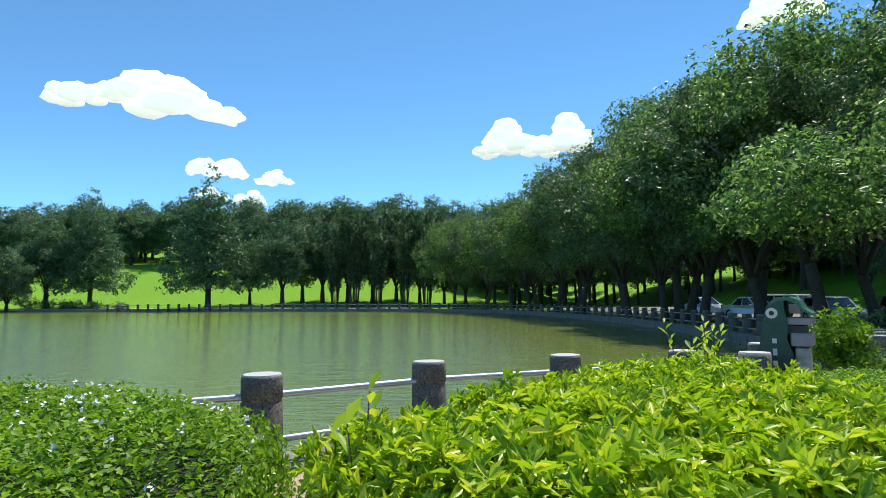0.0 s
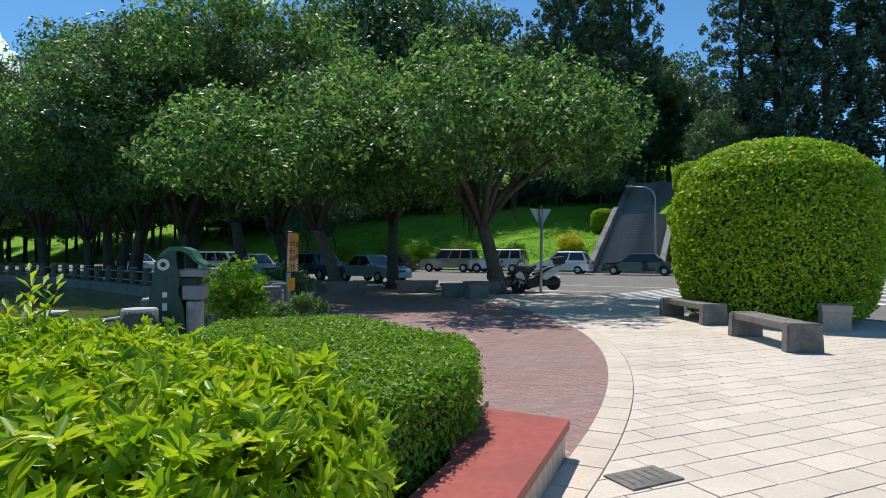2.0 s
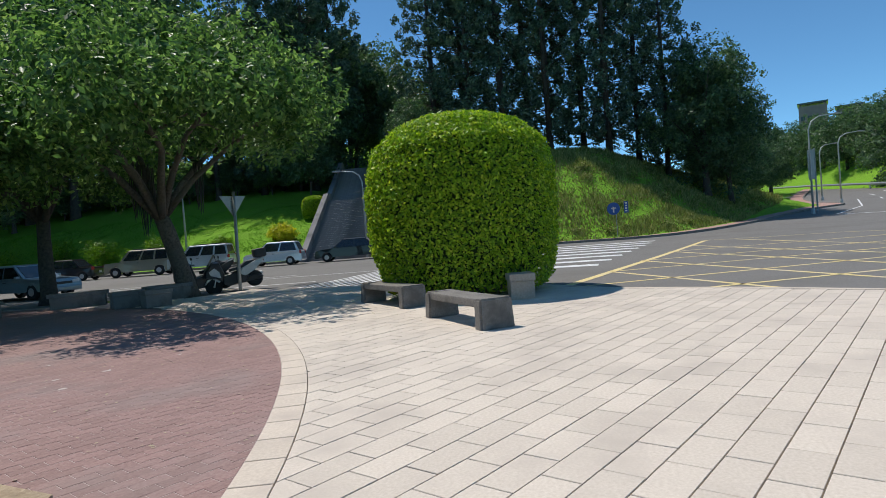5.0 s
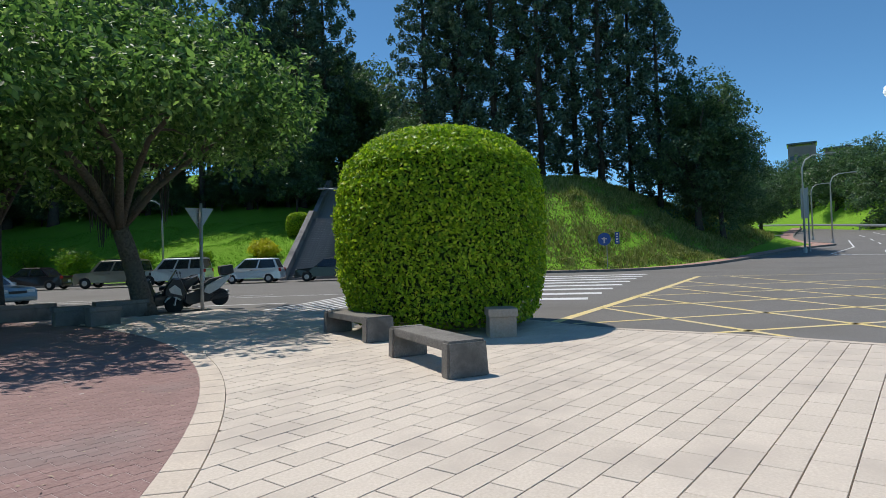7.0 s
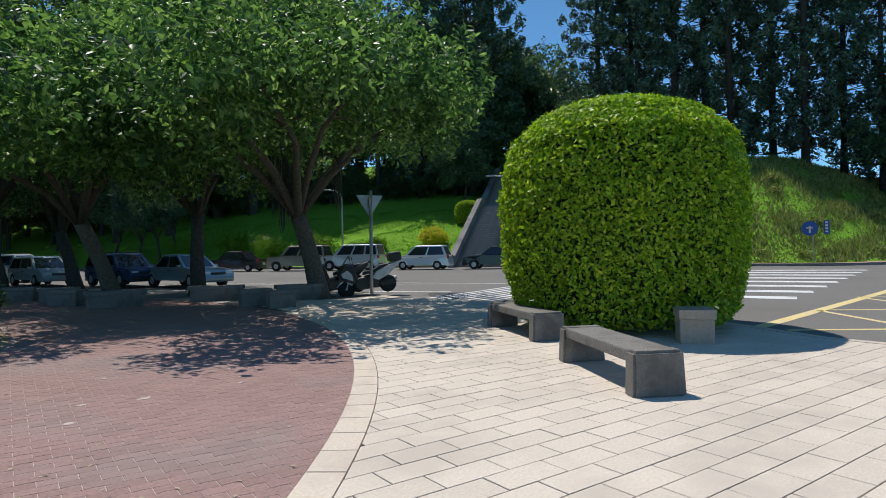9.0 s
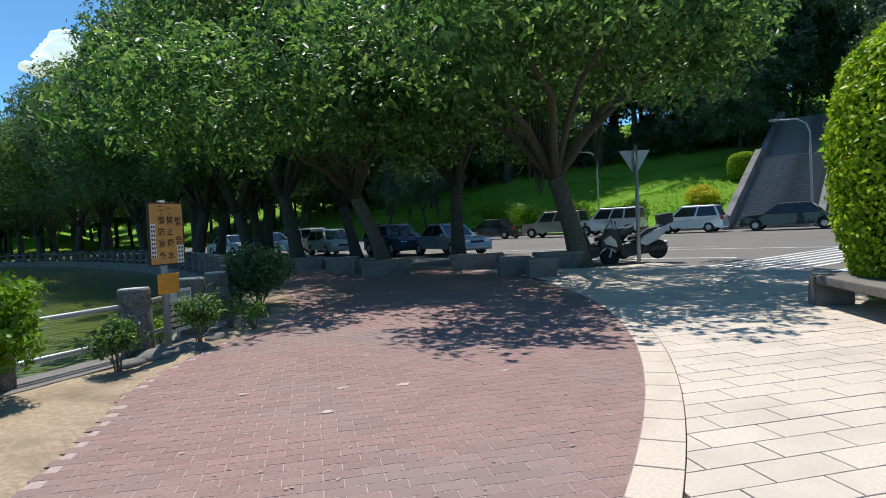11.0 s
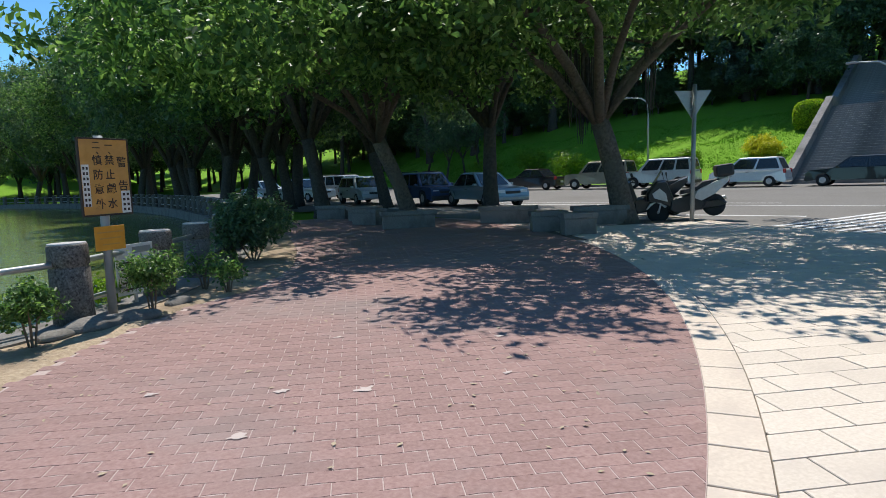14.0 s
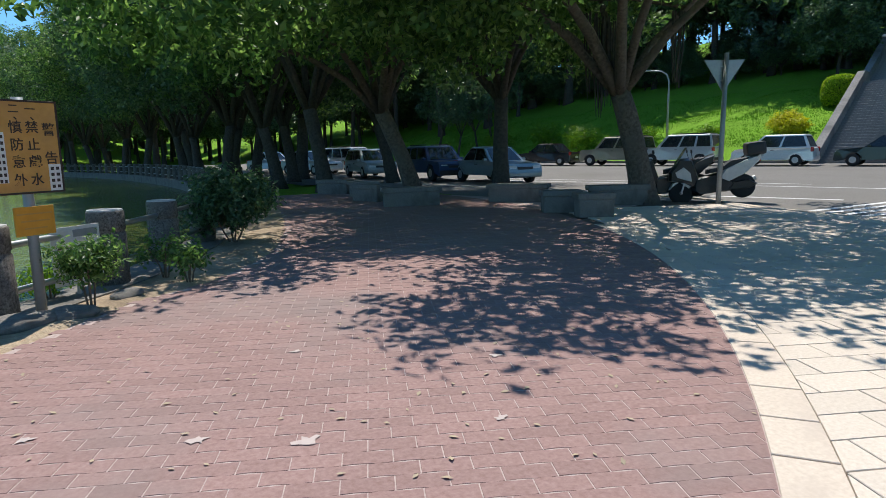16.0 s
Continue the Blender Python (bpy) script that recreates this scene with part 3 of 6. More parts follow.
plaza = thing("plaza_slabs", "cream rectangular paving slabs laid in half bond, some cracked", "pavement", None, "", "structure")
whole = slab_mesh("slab", [(-0.2390, -0.1215), (0.2390, -0.1215), (0.2390, 0.1215), (-0.2390, 0.1215)], -0.03, 0.0, 0.004, TILE)
rest = Joined()
near = 0
for j in range(-55, 80):
    for i in range(-30, 50):
        u, v = 0.313 + (i + 0.45 * (j % 2)) * 0.488, 0.1065 + j * 0.2505
        cx, cy = u * TU[0] + v * TV[0], u * TU[1] + v * TV[1]
        dr = math.hypot(cx - CX, cy - CY)
        if dr < R_OUT - 0.3 or not (-3 < cx < 21.5 and -9 < cy < 15):
            continue
        de = line_dist(np.array([cx]), np.array([cy]), EDGEPOLY)[0]
        ins = in_square(cx, cy)
        if not ins and de > 0.35:
            continue
        if dr < R_OUT + 0.36 or de < 0.55:
            poly = [(cx + a * TU[0] + b2 * TV[0], cy + a * TU[1] + b2 * TV[1]) for a, b2 in ((-0.2390, -0.1215), (0.2390, -0.1215), (0.2390, 0.1215), (-0.2390, 0.1215))]
            poly = cut_ring(poly, R_OUT + 0.006, True)
            if len(poly) > 2 and de < 0.55:
                poly = cut_edge(poly)
            if len(poly) > 2 and area(poly) > 0.004:
                rest.add(poly, -0.03, 0.0, 0.004, 0.001)
        elif 7.0 < cx < 12 and -0.6 < cy < 4.2 and near < 300:
            near += 1
            ob = new("slab", whole)
            ob.parent = plaza
            ob.matrix_basis = pose(cx, cy, random.uniform(-0.0015, 0.0015), random.uniform(-0.15, 0.15), random.uniform(-0.15, 0.15), -22)
        else:
            rest.add([(cx + a * TU[0] + b2 * TV[0], cy + a * TU[1] + b2 * TV[1]) for a, b2 in ((-0.2390, -0.1215), (0.2390, -0.1215), (0.2390, 0.1215), (-0.2390, 0.1215))], -0.03, 0.0, 0.004, 0.0015)
tagged(mesh_ob("slab_field", rest.v, rest.f, TILE, plaza), kind="stuff")

band = thing("curved_band", "curved band of long cream kerb slabs", "pavement", None, "", "structure")
a = -1.42
while a < -0.42:
    w = 0.42 / R_OUT
    poly = [(CX + r * math.cos(t), CY + r * math.sin(t)) for r, t in ((R_IN, a + 0.0004), (R_OUT, a + 0.0004), (R_OUT, a + w / 2), (R_OUT, a + w - 0.0004), (R_IN, a + w - 0.0004), (R_IN, a + w / 2))]
    ob = new("band_slab", slab_mesh("band_slab", poly, -0.03, 0.003 + random.uniform(-0.001, 0.001), 0.004, RING))
    ob.parent = band
    a += w

# red pavers, wavy-sided
SOILEDGE = [(6.3, 5.9), (6.75, 6.7), (7.1, 7.5), (7.38, 8.43), (7.82, 9.16), (8.8, 10.47), (9.62, 11.05), (10.6, 12.6), (11.4, 15), (12.4, 19.5)]
BRICKZONE = SOILEDGE + [(12.6, 24), (16.6, 24), (18.8, 16.5), (19.2, 14.2)]
BRICKZONE += [(CX + R_IN * math.cos(t), CY + R_IN * math.sin(t)) for t in np.linspace(-0.30, -1.30, 40)] + [(5.5, 2.6), (5.75, 4.5)]
sheet("paver_bed", BRICKZONE, -0.0021, BRICKBED, "pale sandy joints between the red pavers", "pavement", 0.03)
def paved(cx, cy):
    """Inside the red field, up to and just over the curved band."""
    d = math.hypot(cx - CX, cy - CY)
    k = min(1.0, (R_IN - 0.02) / d)
    return d < R_IN + 0.12 and bool(inside(np.array([CX + (cx - CX) * k]), np.array([CY + (cy - CY) * k]), BRICKZONE)[0])


red = thing("red_pavers", "worn red interlocking concrete pavers with pale joints", "pavement", None, "", "structure")
bl, bw = 0.219, 0.109
shape = [(-bl / 2, -bw / 2), (-bl / 4, -bw / 2 + 0.004), (bl / 4, -bw / 2 - 0.004), (bl / 2, -bw / 2), (bl / 2, bw / 2), (bl / 4, bw / 2 - 0.004), (-bl / 4, bw / 2 + 0.004), (-bl / 2, bw / 2)]
one = slab_mesh("paver", shape, -0.03, 0.0, 0.0015, BRICK)
rest, near = Joined(), 0
for j in range(-40, 260):
    for i in range(-20, 130):
        u, v = (i + 0.5 * (j % 2)) * 0.225, j * 0.114
        cx, cy = u * TU[0] + v * TV[0], u * TU[1] + v * TV[1]
        if not (5 < cx < 20 and 2 < cy < 24) or math.hypot(cx - CX, cy - CY) > R_IN + 0.12:
            continue
        if not paved(cx, cy):
            continue
        if 8.5 < cx < 10.6 and 5.2 < cy < 9.0 and near < 300 and math.hypot(cx - CX, cy - CY) < R_IN - 0.14:
            near += 1
            ob = new("paver", one)
            ob.parent = red
            ob.matrix_basis = pose(cx, cy, random.uniform(-0.0005, 0.0005), random.uniform(-0.15, 0.15), random.uniform(-0.15, 0.15), -22)
            continue
        poly = [(cx + a2 * TU[0] + b2 * TV[0], cy + a2 * TU[1] + b2 * TV[1]) for a2, b2 in shape]
        if math.hypot(cx - CX, cy - CY) > R_IN - 0.14:
            poly = cut_ring(poly, R_IN - 0.006, False)
        if len(poly) > 2:
            rest.add(poly, -0.03, 0.0, 0.0015, 0.0007)
tagged(mesh_ob("paver_field", rest.v, rest.f, BRICK, red), kind="stuff")

# bare soil along the pond
bm = bmesh.new()
line = smooth_line([(6.3, 5.9), (7.1, 7.5), (7.38, 8.43), (7.82, 9.16), (8.8, 10.47), (9.62, 11.05), (10.6, 12.6), (11.4, 15), (12.4, 19.5), (13.6, 30)], 0.25)
bank = smooth_line([(5.0, 8.3), (6.4, 9.2), (7.6, 10.1), (8.45, 11.2), (9.2, 12.5), (10.1, 15), (11.3, 20.8), (12.2, 30)], 0.25)
prev = None
for k in range(90):
    p, q = line[int(k / 89 * (len(line) - 1))], bank[int(k / 89 * (len(bank) - 1))]
    row = []
    for s in range(9):
        w = p.lerp(q, s / 8 * 1.04 - 0.03)
        bump = noise.noise(Vector((w.x * 2.5, w.y * 2.5, 0))) * 0.035 + noise.noise(Vector((w.x * 9, w.y * 9, 3))) * 0.015
        row.append(bm.verts.new((w.x, w.y, -0.02 if s == 0 else 0.016 + bump * (0.6 if s < 8 else 0.25))))
    if prev:
        for s in range(8):
            bm.faces.new((prev[s], row[s], row[s + 1], prev[s + 1]))
    prev = row
tagged(part("soil_strip", bm, SOIL, None, "", True), "bare sandy soil strip beside the pond", "soil", "", "structure")

# ---- clipped round topiary ----
def topiary(m, r, h, leaves, leaf, mat, name, label, stem=0.0):
    t = thing(name, label, "shrub", m)
    k = leaves
    th, z = rng.uniform(0, 2 * math.pi, k), rng.uniform(0, 1, k) ** 0.85
    prof = np.interp(z, [0, 0.06, 0.25, 0.5, 0.68, 0.82, 0.92, 0.98, 1.0], [0.80, 0.88, 0.97, 1.0, 0.985, 0.90, 0.70, 0.40, 0.0])
    top = rng.uniform(0, 1, k) < 0.28
    rr = np.where(top, rng.uniform(0, 0.86, k) ** 0.5, prof)
    zz = np.where(top, np.interp(rr, [0, 0.40, 0.70, 0.90, 1.0], [1.0, 0.98, 0.92, 0.82, 0.68]), z)
    wob = 1 + 0.018 * np.sin(3 * th + 5 * zz) + 0.014 * np.sin(9 * th + 14 * zz) * np.cos(13 * zz) + rng.normal(size=k) * 0.014 - rng.exponential(0.02, k)
    c = np.stack([rr * np.cos(th) * r * wob, rr * np.sin(th) * r * wob, stem + 0.10 + zz * (h - 0.10 - stem) * (1 + rng.normal(size=k) * 0.006)], 1)
    n = np.stack([np.cos(th) * np.clip(rr, 0.1, 1), np.sin(th) * np.clip(rr, 0.1, 1), np.clip((zz - 0.55) * 2.6, 0.15, 1.4)], 1) + rng.normal(size=(k, 3)) * 0.7
    v, f = leaf_arrays(c, n, leaf, leaf * 0.55, 0.3)
    np_ob("foliage", v, f, mat, t)
    # solid dark heart stops light falling straight through; inner shade is in its colour
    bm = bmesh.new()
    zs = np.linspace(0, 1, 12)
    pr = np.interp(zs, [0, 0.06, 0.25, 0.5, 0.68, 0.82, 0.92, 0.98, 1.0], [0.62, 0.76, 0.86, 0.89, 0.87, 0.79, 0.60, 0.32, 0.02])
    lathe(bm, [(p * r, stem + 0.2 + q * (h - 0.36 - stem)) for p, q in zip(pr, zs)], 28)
    part("shade_core", bm, HEART, t, "solid inner core coloured dark as leaf shade", True)
    for q in range(5):
        a2 = q * 1.26
        part("stem", rod(bmesh.new(), (0.25 * r * math.cos(a2), 0.25 * r * math.sin(a2), -0.05), (0.5 * r * math.cos(a2), 0.5 * r * math.sin(a2), 0.45 + stem), 0.05 * max(r, 0.5), 0.03 * max(r, 0.5), 7), BARK, t)
    return t


topiary(pose(16.92, 4.36, 0), 2.12, 3.98, 76000, 0.088, LEAF_TOPIARY, "topiary_bush", "huge clipped round topiary bush of small yellow-green leaves")


# ---- concrete benches ----
def bench(m, length):
    t = thing("stone_bench", "weathered grey concrete slab bench on two block legs", "bench", m, "benches round the topiary")
    part("seat", boxed(0, 0, 0.36, length - 0.30, 0.46, 0.12, 0.02), CONCRETE, t)
    for s in (-1, 1):
        bm = bmesh.new()
        x0, x1 = s * (length / 2 - 0.20), s * length / 2
        lo = [(x0, -0.27), (x1, -0.27), (x1, 0.27), (x0, 0.27)]
        k0 = [bm.verts.new((x, y, -0.02)) for x, y in lo]
        k1 = [bm.verts.new((x - s * 0.015, y * 0.93, 0.425)) for x, y in lo]
        bm.faces.new(k0[::-1])
        bm.faces.new(k1)
        for q in range(4):
            bm.faces.new((k0[q], k0[(q + 1) % 4], k1[(q + 1) % 4], k1[q]))
        bmesh.ops.recalc_face_normals(bm, faces=bm.faces[:])
        bmesh.ops.bevel(bm, geom=bm.edges[:], offset=0.028, segments=2, affect="EDGES")
        part("leg", bm, CONCRETE, t)
    return t


bench(pose(12.49, 3.20, 0, 0, 0, math.degrees(math.atan2(1.45, 1.65))), 2.02)
bench(pose(15.18, 5.52, 0, 0, 0, math.degrees(math.atan2(1.42, 1.30))), 2.1)
pl = thing("stone_planter", "square beige tiled planter block beside the topiary", "planter", pose(15.30, 2.86, 0, 0, 0, 20))
part("lower_block", boxed(0, 0, 0.17, 0.46, 0.46, 0.36, 0.012), BEIGETILE, pl)
part("upper_block", boxed(0, 0, 0.42, 0.56, 0.50, 0.14, 0.015), BEIGETILE, pl)

# ---- planted bed: coping wall, hedges ----
bed = thing("planter_wall", "low planter wall with red painted coping and beige tiled face", "planter wall")
bm = bmesh.new()
prism(bm, [(5.47, 2.58), (5.28, 3.35), (4.9, 3.3), (4.3, 2.62), (2.7, 1.95), (0.5, 1.0), (-3.2, -0.6), (-3.0, -1.0), (0.6, 0.58), (2.9, 1.54)], 0.19, 0.25)
bmesh.ops.recalc_face_normals(bm, faces=bm.faces[:])
part("coping", bm, REDCAP, bed)
bm = prism(bmesh.new(), [(5.42, 2.60), (5.24, 3.32), (4.9, 3.25), (4.3, 2.58), (2.7, 1.9), (0.5, 0.96), (-3.15, -0.6), (-2.97, -0.95), (0.62, 0.62), (2.91, 1.58)], -0.05, 0.188)
bmesh.ops.recalc_face_normals(bm, faces=bm.faces[:])
part("wall_core", bm, JOINT, bed)
tilem = slab_mesh("face_tile", [(-0.072, -0.105), (0.072, -0.105), (0.072, 0.105), (-0.072, 0.105)], 0, 0.014, 0.003, BEIGETILE)
for (x0, y0), (x1, y1) in zip([(5.42, 2.60), (2.91, 1.58)], [(2.91, 1.58), (0.62, 0.62)]):
    L = math.hypot(x1 - x0, y1 - y0)
    for k in range(int(L / 0.15)):
        s = (k + 0.5) * 0.15 / L
        ob = new("face_tile", tilem)
        ob.parent = bed
        ob.matrix_basis = pose(x0 + (x1 - x0) * s, y0 + (y1 - y0) * s, 0.09, 90, 0, math.degrees(math.atan2(y0 - y1, x0 - x1)))
for k in range(5):
    ob = new("face_tile", tilem)
    ob.parent = bed
    ob.matrix_basis = pose(5.42 - 0.25 * 0.146 * (k + 0.5), 2.60 + 0.146 * (k + 0.5), 0.09, 90, 0, 104)
soil = sheet("bed_soil", [(5.3, 3.5), (6.2, 3.9), (6.55, 6.2), (4.7, 7.0), (2, 6.2), (-1, 4.5), (-6, 1.3), (-3.2, -0.5), (0.5, 1.05), (2.7, 2.0), (4.3, 2.7)], 0.04, SOIL, "dark soil of the planted bed under the hedges", "soil")


def hedge_fill(name, label, poly, top, leaves, leaf, mat, side=0.45, wob=0.05, rosette=0, fall=0.16, jitter=0.02, centre_rise=0.0):
    """A hedge over a plan outline: leaves on a rounded top and on its sides, over a solid heart coloured dark as inner
    shade.
    """
    t = thing(name, label, "hedge")
    xs2, ys2 = [p[0] for p in poly], [p[1] for p in poly]
    loop = poly + poly[:1]
    k = int(leaves * 1.9)
    x, y = rng.uniform(min(xs2), max(xs2), k), rng.uniform(min(ys2), max(ys2), k)
    ok = inside(x, y, poly)
    x, y = x[ok], y[ok]
    d = line_dist(x, y, loop)
    z = top - fall * np.clip(1 - d / fall, 0, 1) ** 2 + wob * (np.sin(x * 3.1 + 1.3 * y) * np.cos(y * 2.7) + 0.5 * np.sin(x * 7 + y * 5)) + rng.normal(size=len(x)) * jitter + centre_rise * np.clip(d, 0, 1) - (0.035 * (y - 1.5) if rosette else 0)
    c = np.stack([x, y, z - rng.exponential(0.03, len(x))], 1)
    n = np.stack([np.zeros(len(x)), np.zeros(len(x)), np.ones(len(x))], 1) + rng.normal(size=(len(x), 3)) * 0.55
    per = [math.hypot(b2[0] - a2[0], b2[1] - a2[1]) for a2, b2 in zip(loop, loop[1:])]
    ks = int(leaves * side)
    seg = rng.choice(len(per), ks, p=np.array(per) / sum(per))
    s = rng.uniform(0, 1, ks)
    P, Q = np.array(loop[:-1])[seg], np.array(loop[1:])[seg]
    w = P + (Q - P) * s[:, None]
    area2 = sum(a2[0] * b2[1] - b2[0] * a2[1] for a2, b2 in zip(loop, loop[1:]))
    out = np.stack([Q[:, 1] - P[:, 1], P[:, 0] - Q[:, 0]], 1) * (1 if area2 > 0 else -1)
    out = unit(out)
    h = rng.uniform(0.05, top - 0.05, ks)
    off = rng.normal(size=ks) * 0.03 + wob * np.sin(h * 8 + w[:, 0] * 5) - 0.05 * (1 - h / top)
    c2 = np.stack([w[:, 0] + out[:, 0] * off, w[:, 1] + out[:, 1] * off, h], 1)
    n2 = np.stack([out[:, 0], out[:, 1], np.full(ks, 0.35)], 1) + rng.normal(size=(ks, 3)) * 0.5
    C, N = np.concatenate([c, c2]), np.concatenate([n, n2])
    if rosette:
        # whorls of blades round each shoot
        C, N = np.repeat(C, rosette, 0), np.repeat(unit(N), rosette, 0)
        ang = rng.uniform(0, 2 * math.pi, len(C))
        e1 = unit(np.cross(N, np.array([0.3, 0.5, 0.8])))
        e2 = np.cross(N, e1)
        rad = e1 * np.cos(ang)[:, None] + e2 * np.sin(ang)[:, None]
        up = rng.uniform(0.25, 0.95, (len(C), 1))
        al = unit(rad + N * up)
        nn = unit(N - rad * up)
        C = C + al * leaf * 0.45
        v, f = leaf_arrays(C, nn, leaf, leaf * 0.30, 0.45, 0.3, al)
    else:
        v, f = leaf_arrays(C, N, leaf, leaf * 0.55, 0.3)
    np_ob("foliage", v, f, mat, t)
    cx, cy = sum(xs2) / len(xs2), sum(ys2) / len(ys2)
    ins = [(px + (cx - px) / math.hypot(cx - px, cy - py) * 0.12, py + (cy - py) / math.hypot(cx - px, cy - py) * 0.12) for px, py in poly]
    # solid heart, its dark colour stands for shade inside the hedge
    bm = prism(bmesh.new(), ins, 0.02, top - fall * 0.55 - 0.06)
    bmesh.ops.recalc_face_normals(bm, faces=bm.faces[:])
    part("shade_core", bm, HEART, t, "solid inner core coloured dark as leaf shade")
    return t


BRIGHT = [(0.15, 2.3), (0.5, 1.45), (0.95, 0.92), (2.15, 1.25), (3.15, 1.95), (3.3, 2.5), (3.5, 4.2), (3.1, 5.4), (1.6, 4.3), (0.9, 3.2)]
hedge_fill("bright_hedge", "loose hedge of bright yellow-green leaf rosettes", BRIGHT, 0.92, 7600, 0.078, LEAF_BRIGHT, 0.45, 0.06, 8, 0.2, 0.06)
BOX = [(3.35, 2.35), (4.82, 2.86), (5.72, 3.72), (6.25, 6.1), (4.7, 6.3), (3.7, 5.2), (3.45, 4.0)]
hedge_fill("box_hedge", "neatly clipped dark green box hedge with flat top", BOX, 0.70, 42000, 0.036, LEAF_BOX, 0.55, 0.012, 0, 0.07, 0.012)
FLOWER = [(-0.05, 2.0), (-0.15, 2.9), (-0.55, 3.5), (-1.6, 4.0), (-3.2, 3.2), (-4.2, 1.6), (-2.8, 0.4), (-1.1, 0.9), (-0.3, 1.45)]
fh = hedge_fill("flowering_shrub", "rounded green shrub dotted with small white flowers", FLOWER, 0.80, 30000, 0.042, LEAF_FLOWER, 0.5, 0.07, 0, 0.35, 0.03, 0.12)
k = 260
x, y = rng.uniform(-3.8, 0, k), rng.uniform(0.8, 3.8, k)
ok = inside(x, y, FLOWER)
x, y = x[ok], y[ok]
d = line_dist(x, y, FLOWER + FLOWER[:1])
c = np.stack([x, y, 0.84 - 0.35 * np.clip(1 - d / 0.35, 0, 1) ** 2 + 0.12 * np.clip(d, 0, 1) + 0.07 * np.sin(x * 3.1 + 1.3 * y) * np.cos(y * 2.7)], 1)
c = np.repeat(c, 5, 0) + rng.normal(size=(len(c) * 5, 3)) * 0.008
v, f = leaf_arrays(c, rng.normal(size=c.shape) * 0.5 + [0, -0.3, 1], 0.028, 0.018, 0.1)
np_ob("blossoms", v, f, PETAL, fh, "small white blossoms")


def shoots(m, count, height, leaf, mat, name, label):
    """A tuft of long shoots with blades up their length."""
    t = thing(name, label, "shrub", m)
    bm, cs, ns, al = bmesh.new(), [], [], []
    for _ in range(count):
        a2, tilt = rng.uniform(0, 6.28), rng.uniform(0.05, 0.45)
        h = height * rng.uniform(0.6, 1.05)
        d = Vector((math.cos(a2) * tilt, math.sin(a2) * tilt, 1)).normalized()
        base = Vector((rng.normal() * 0.06, rng.normal() * 0.06, 0))
        rod(bm, base, base + d * h, 0.006, 0.003, 5)
        for q in range(12):
            s = 0.35 + 0.65 * q / 11
            b3 = q * 2.4
            r = Vector((math.cos(b3), math.sin(b3), 0.9)).normalized()
            cs.append(base + d * h * s + r * leaf * 0.45)
            al.append(r)
            ns.append(Vector((-math.cos(b3), -math.sin(b3), 1)))
    part("stems", bm, TWIG, t)
    v, f = leaf_arrays(np.array(cs), np.array(ns), leaf, leaf * 0.36, 0.35, 0.2, np.array(al))
    np_ob("foliage", v, f, mat, t)
    return t


shoots(pose(0.36, 2.05, 0.1), 7, 1.02, 0.13, LEAF_BRIGHT, "leafy_shoots", "upright bright shoots with young yellow-green leaves")
shoots(pose(2.75, 4.6, 0.5), 12, 0.78, 0.10, LEAF_BRIGHT, "leafy_shoots", "tall bright shoots rising above the hedge")

# ---- trees of the square ----
broad_tree("shade_tree", "wide spreading shade tree with leaning grey trunk and hanging aerial roots", pose(19.65, 14.4, 0), 2.6, (-0.5, 0.35), 0.27, (-2.2, -0.4, 5.55), (6.3, 6.1, 2.3), 118, 1.1, 44000, 0.19, LEAF_TREE, BARK, 8, -0.85, "", 0.42,
           [(-7.6, -4.2, 4.6, 1.0), (-6.6, -4.9, 4.9, 1.0), (-5.0, -5.6, 5.0, 1.1), (-3.5, -5.2, 5.2, 1.3), (-2.0, -5.0, 5.4, 1.3), (-0.5, -4.8, 5.2, 1.3), (-2.8, -3.4, 6.0, 1.4), (-0.8, -3.0, 6.0, 1.4), (1.0, -3.8, 5.2, 1.2), (-4.5, -3.0, 5.6, 1.3), (0.8, -1.6, 5.8, 1.3)])
broad_tree("shade_tree", "dark-trunked shade tree with dense glossy crown", pose(19.5, 20.1, 0), 2.9, (0.1, 0.1), 0.24, (-1.0, -0.6, 6.3), (5.4, 5.4, 3.0), 66, 1.15, 22000, 0.19, LEAF_TREE, DARKBARK, 7, -0.8, "", 0.5)
broad_tree("shade_tree", "shade tree with a strongly leaning trunk beside the pavers", pose(16.4, 19.9, 0), 2.5, (-0.9, 0.2), 0.24, (-3.6, -3.2, 4.7), (4.4, 4.4, 1.7), 56, 1.1, 22000, 0.19, LEAF_TREE, BARK, 7, -0.8, "", 0.5,
           [(-6.7, -6.6, 3.7, 1.0), (-5.9, -6.9, 4.3, 1.1), (-7.4, -5.6, 4.4, 1.1), (-5.4, -5.7, 3.6, 1.0), (-8.4, -4.8, 3.8, 1.1), (-6.4, -5.6, 4.9, 1.0)])
ROW = "row of shade trees along the pond"
ta = broad_tree("shade_tree", "tall shade tree with broad dark crown", pose(15.7, 25.9, 0), 2.9, (-0.4, 0.2), 0.27, (0, 0, 8.0), (6.4, 6.4, 5.4), 86, 1.3, 25000, 0.22, LEAF_TREE, DARKBARK, 7, -0.8, ROW, 0.68)
tb = broad_tree("shade_tree", "tall shade tree with uneven dark crown", pose(19.6, 28.6, 0), 2.5, (-0.5, 0.2), 0.26, (-0.3, 0.2, 8.2), (5.8, 6.0, 5.6), 82, 1.3, 24000, 0.22, LEAF_TREE2, DARKBARK, 6, -0.8, ROW, 0.68)
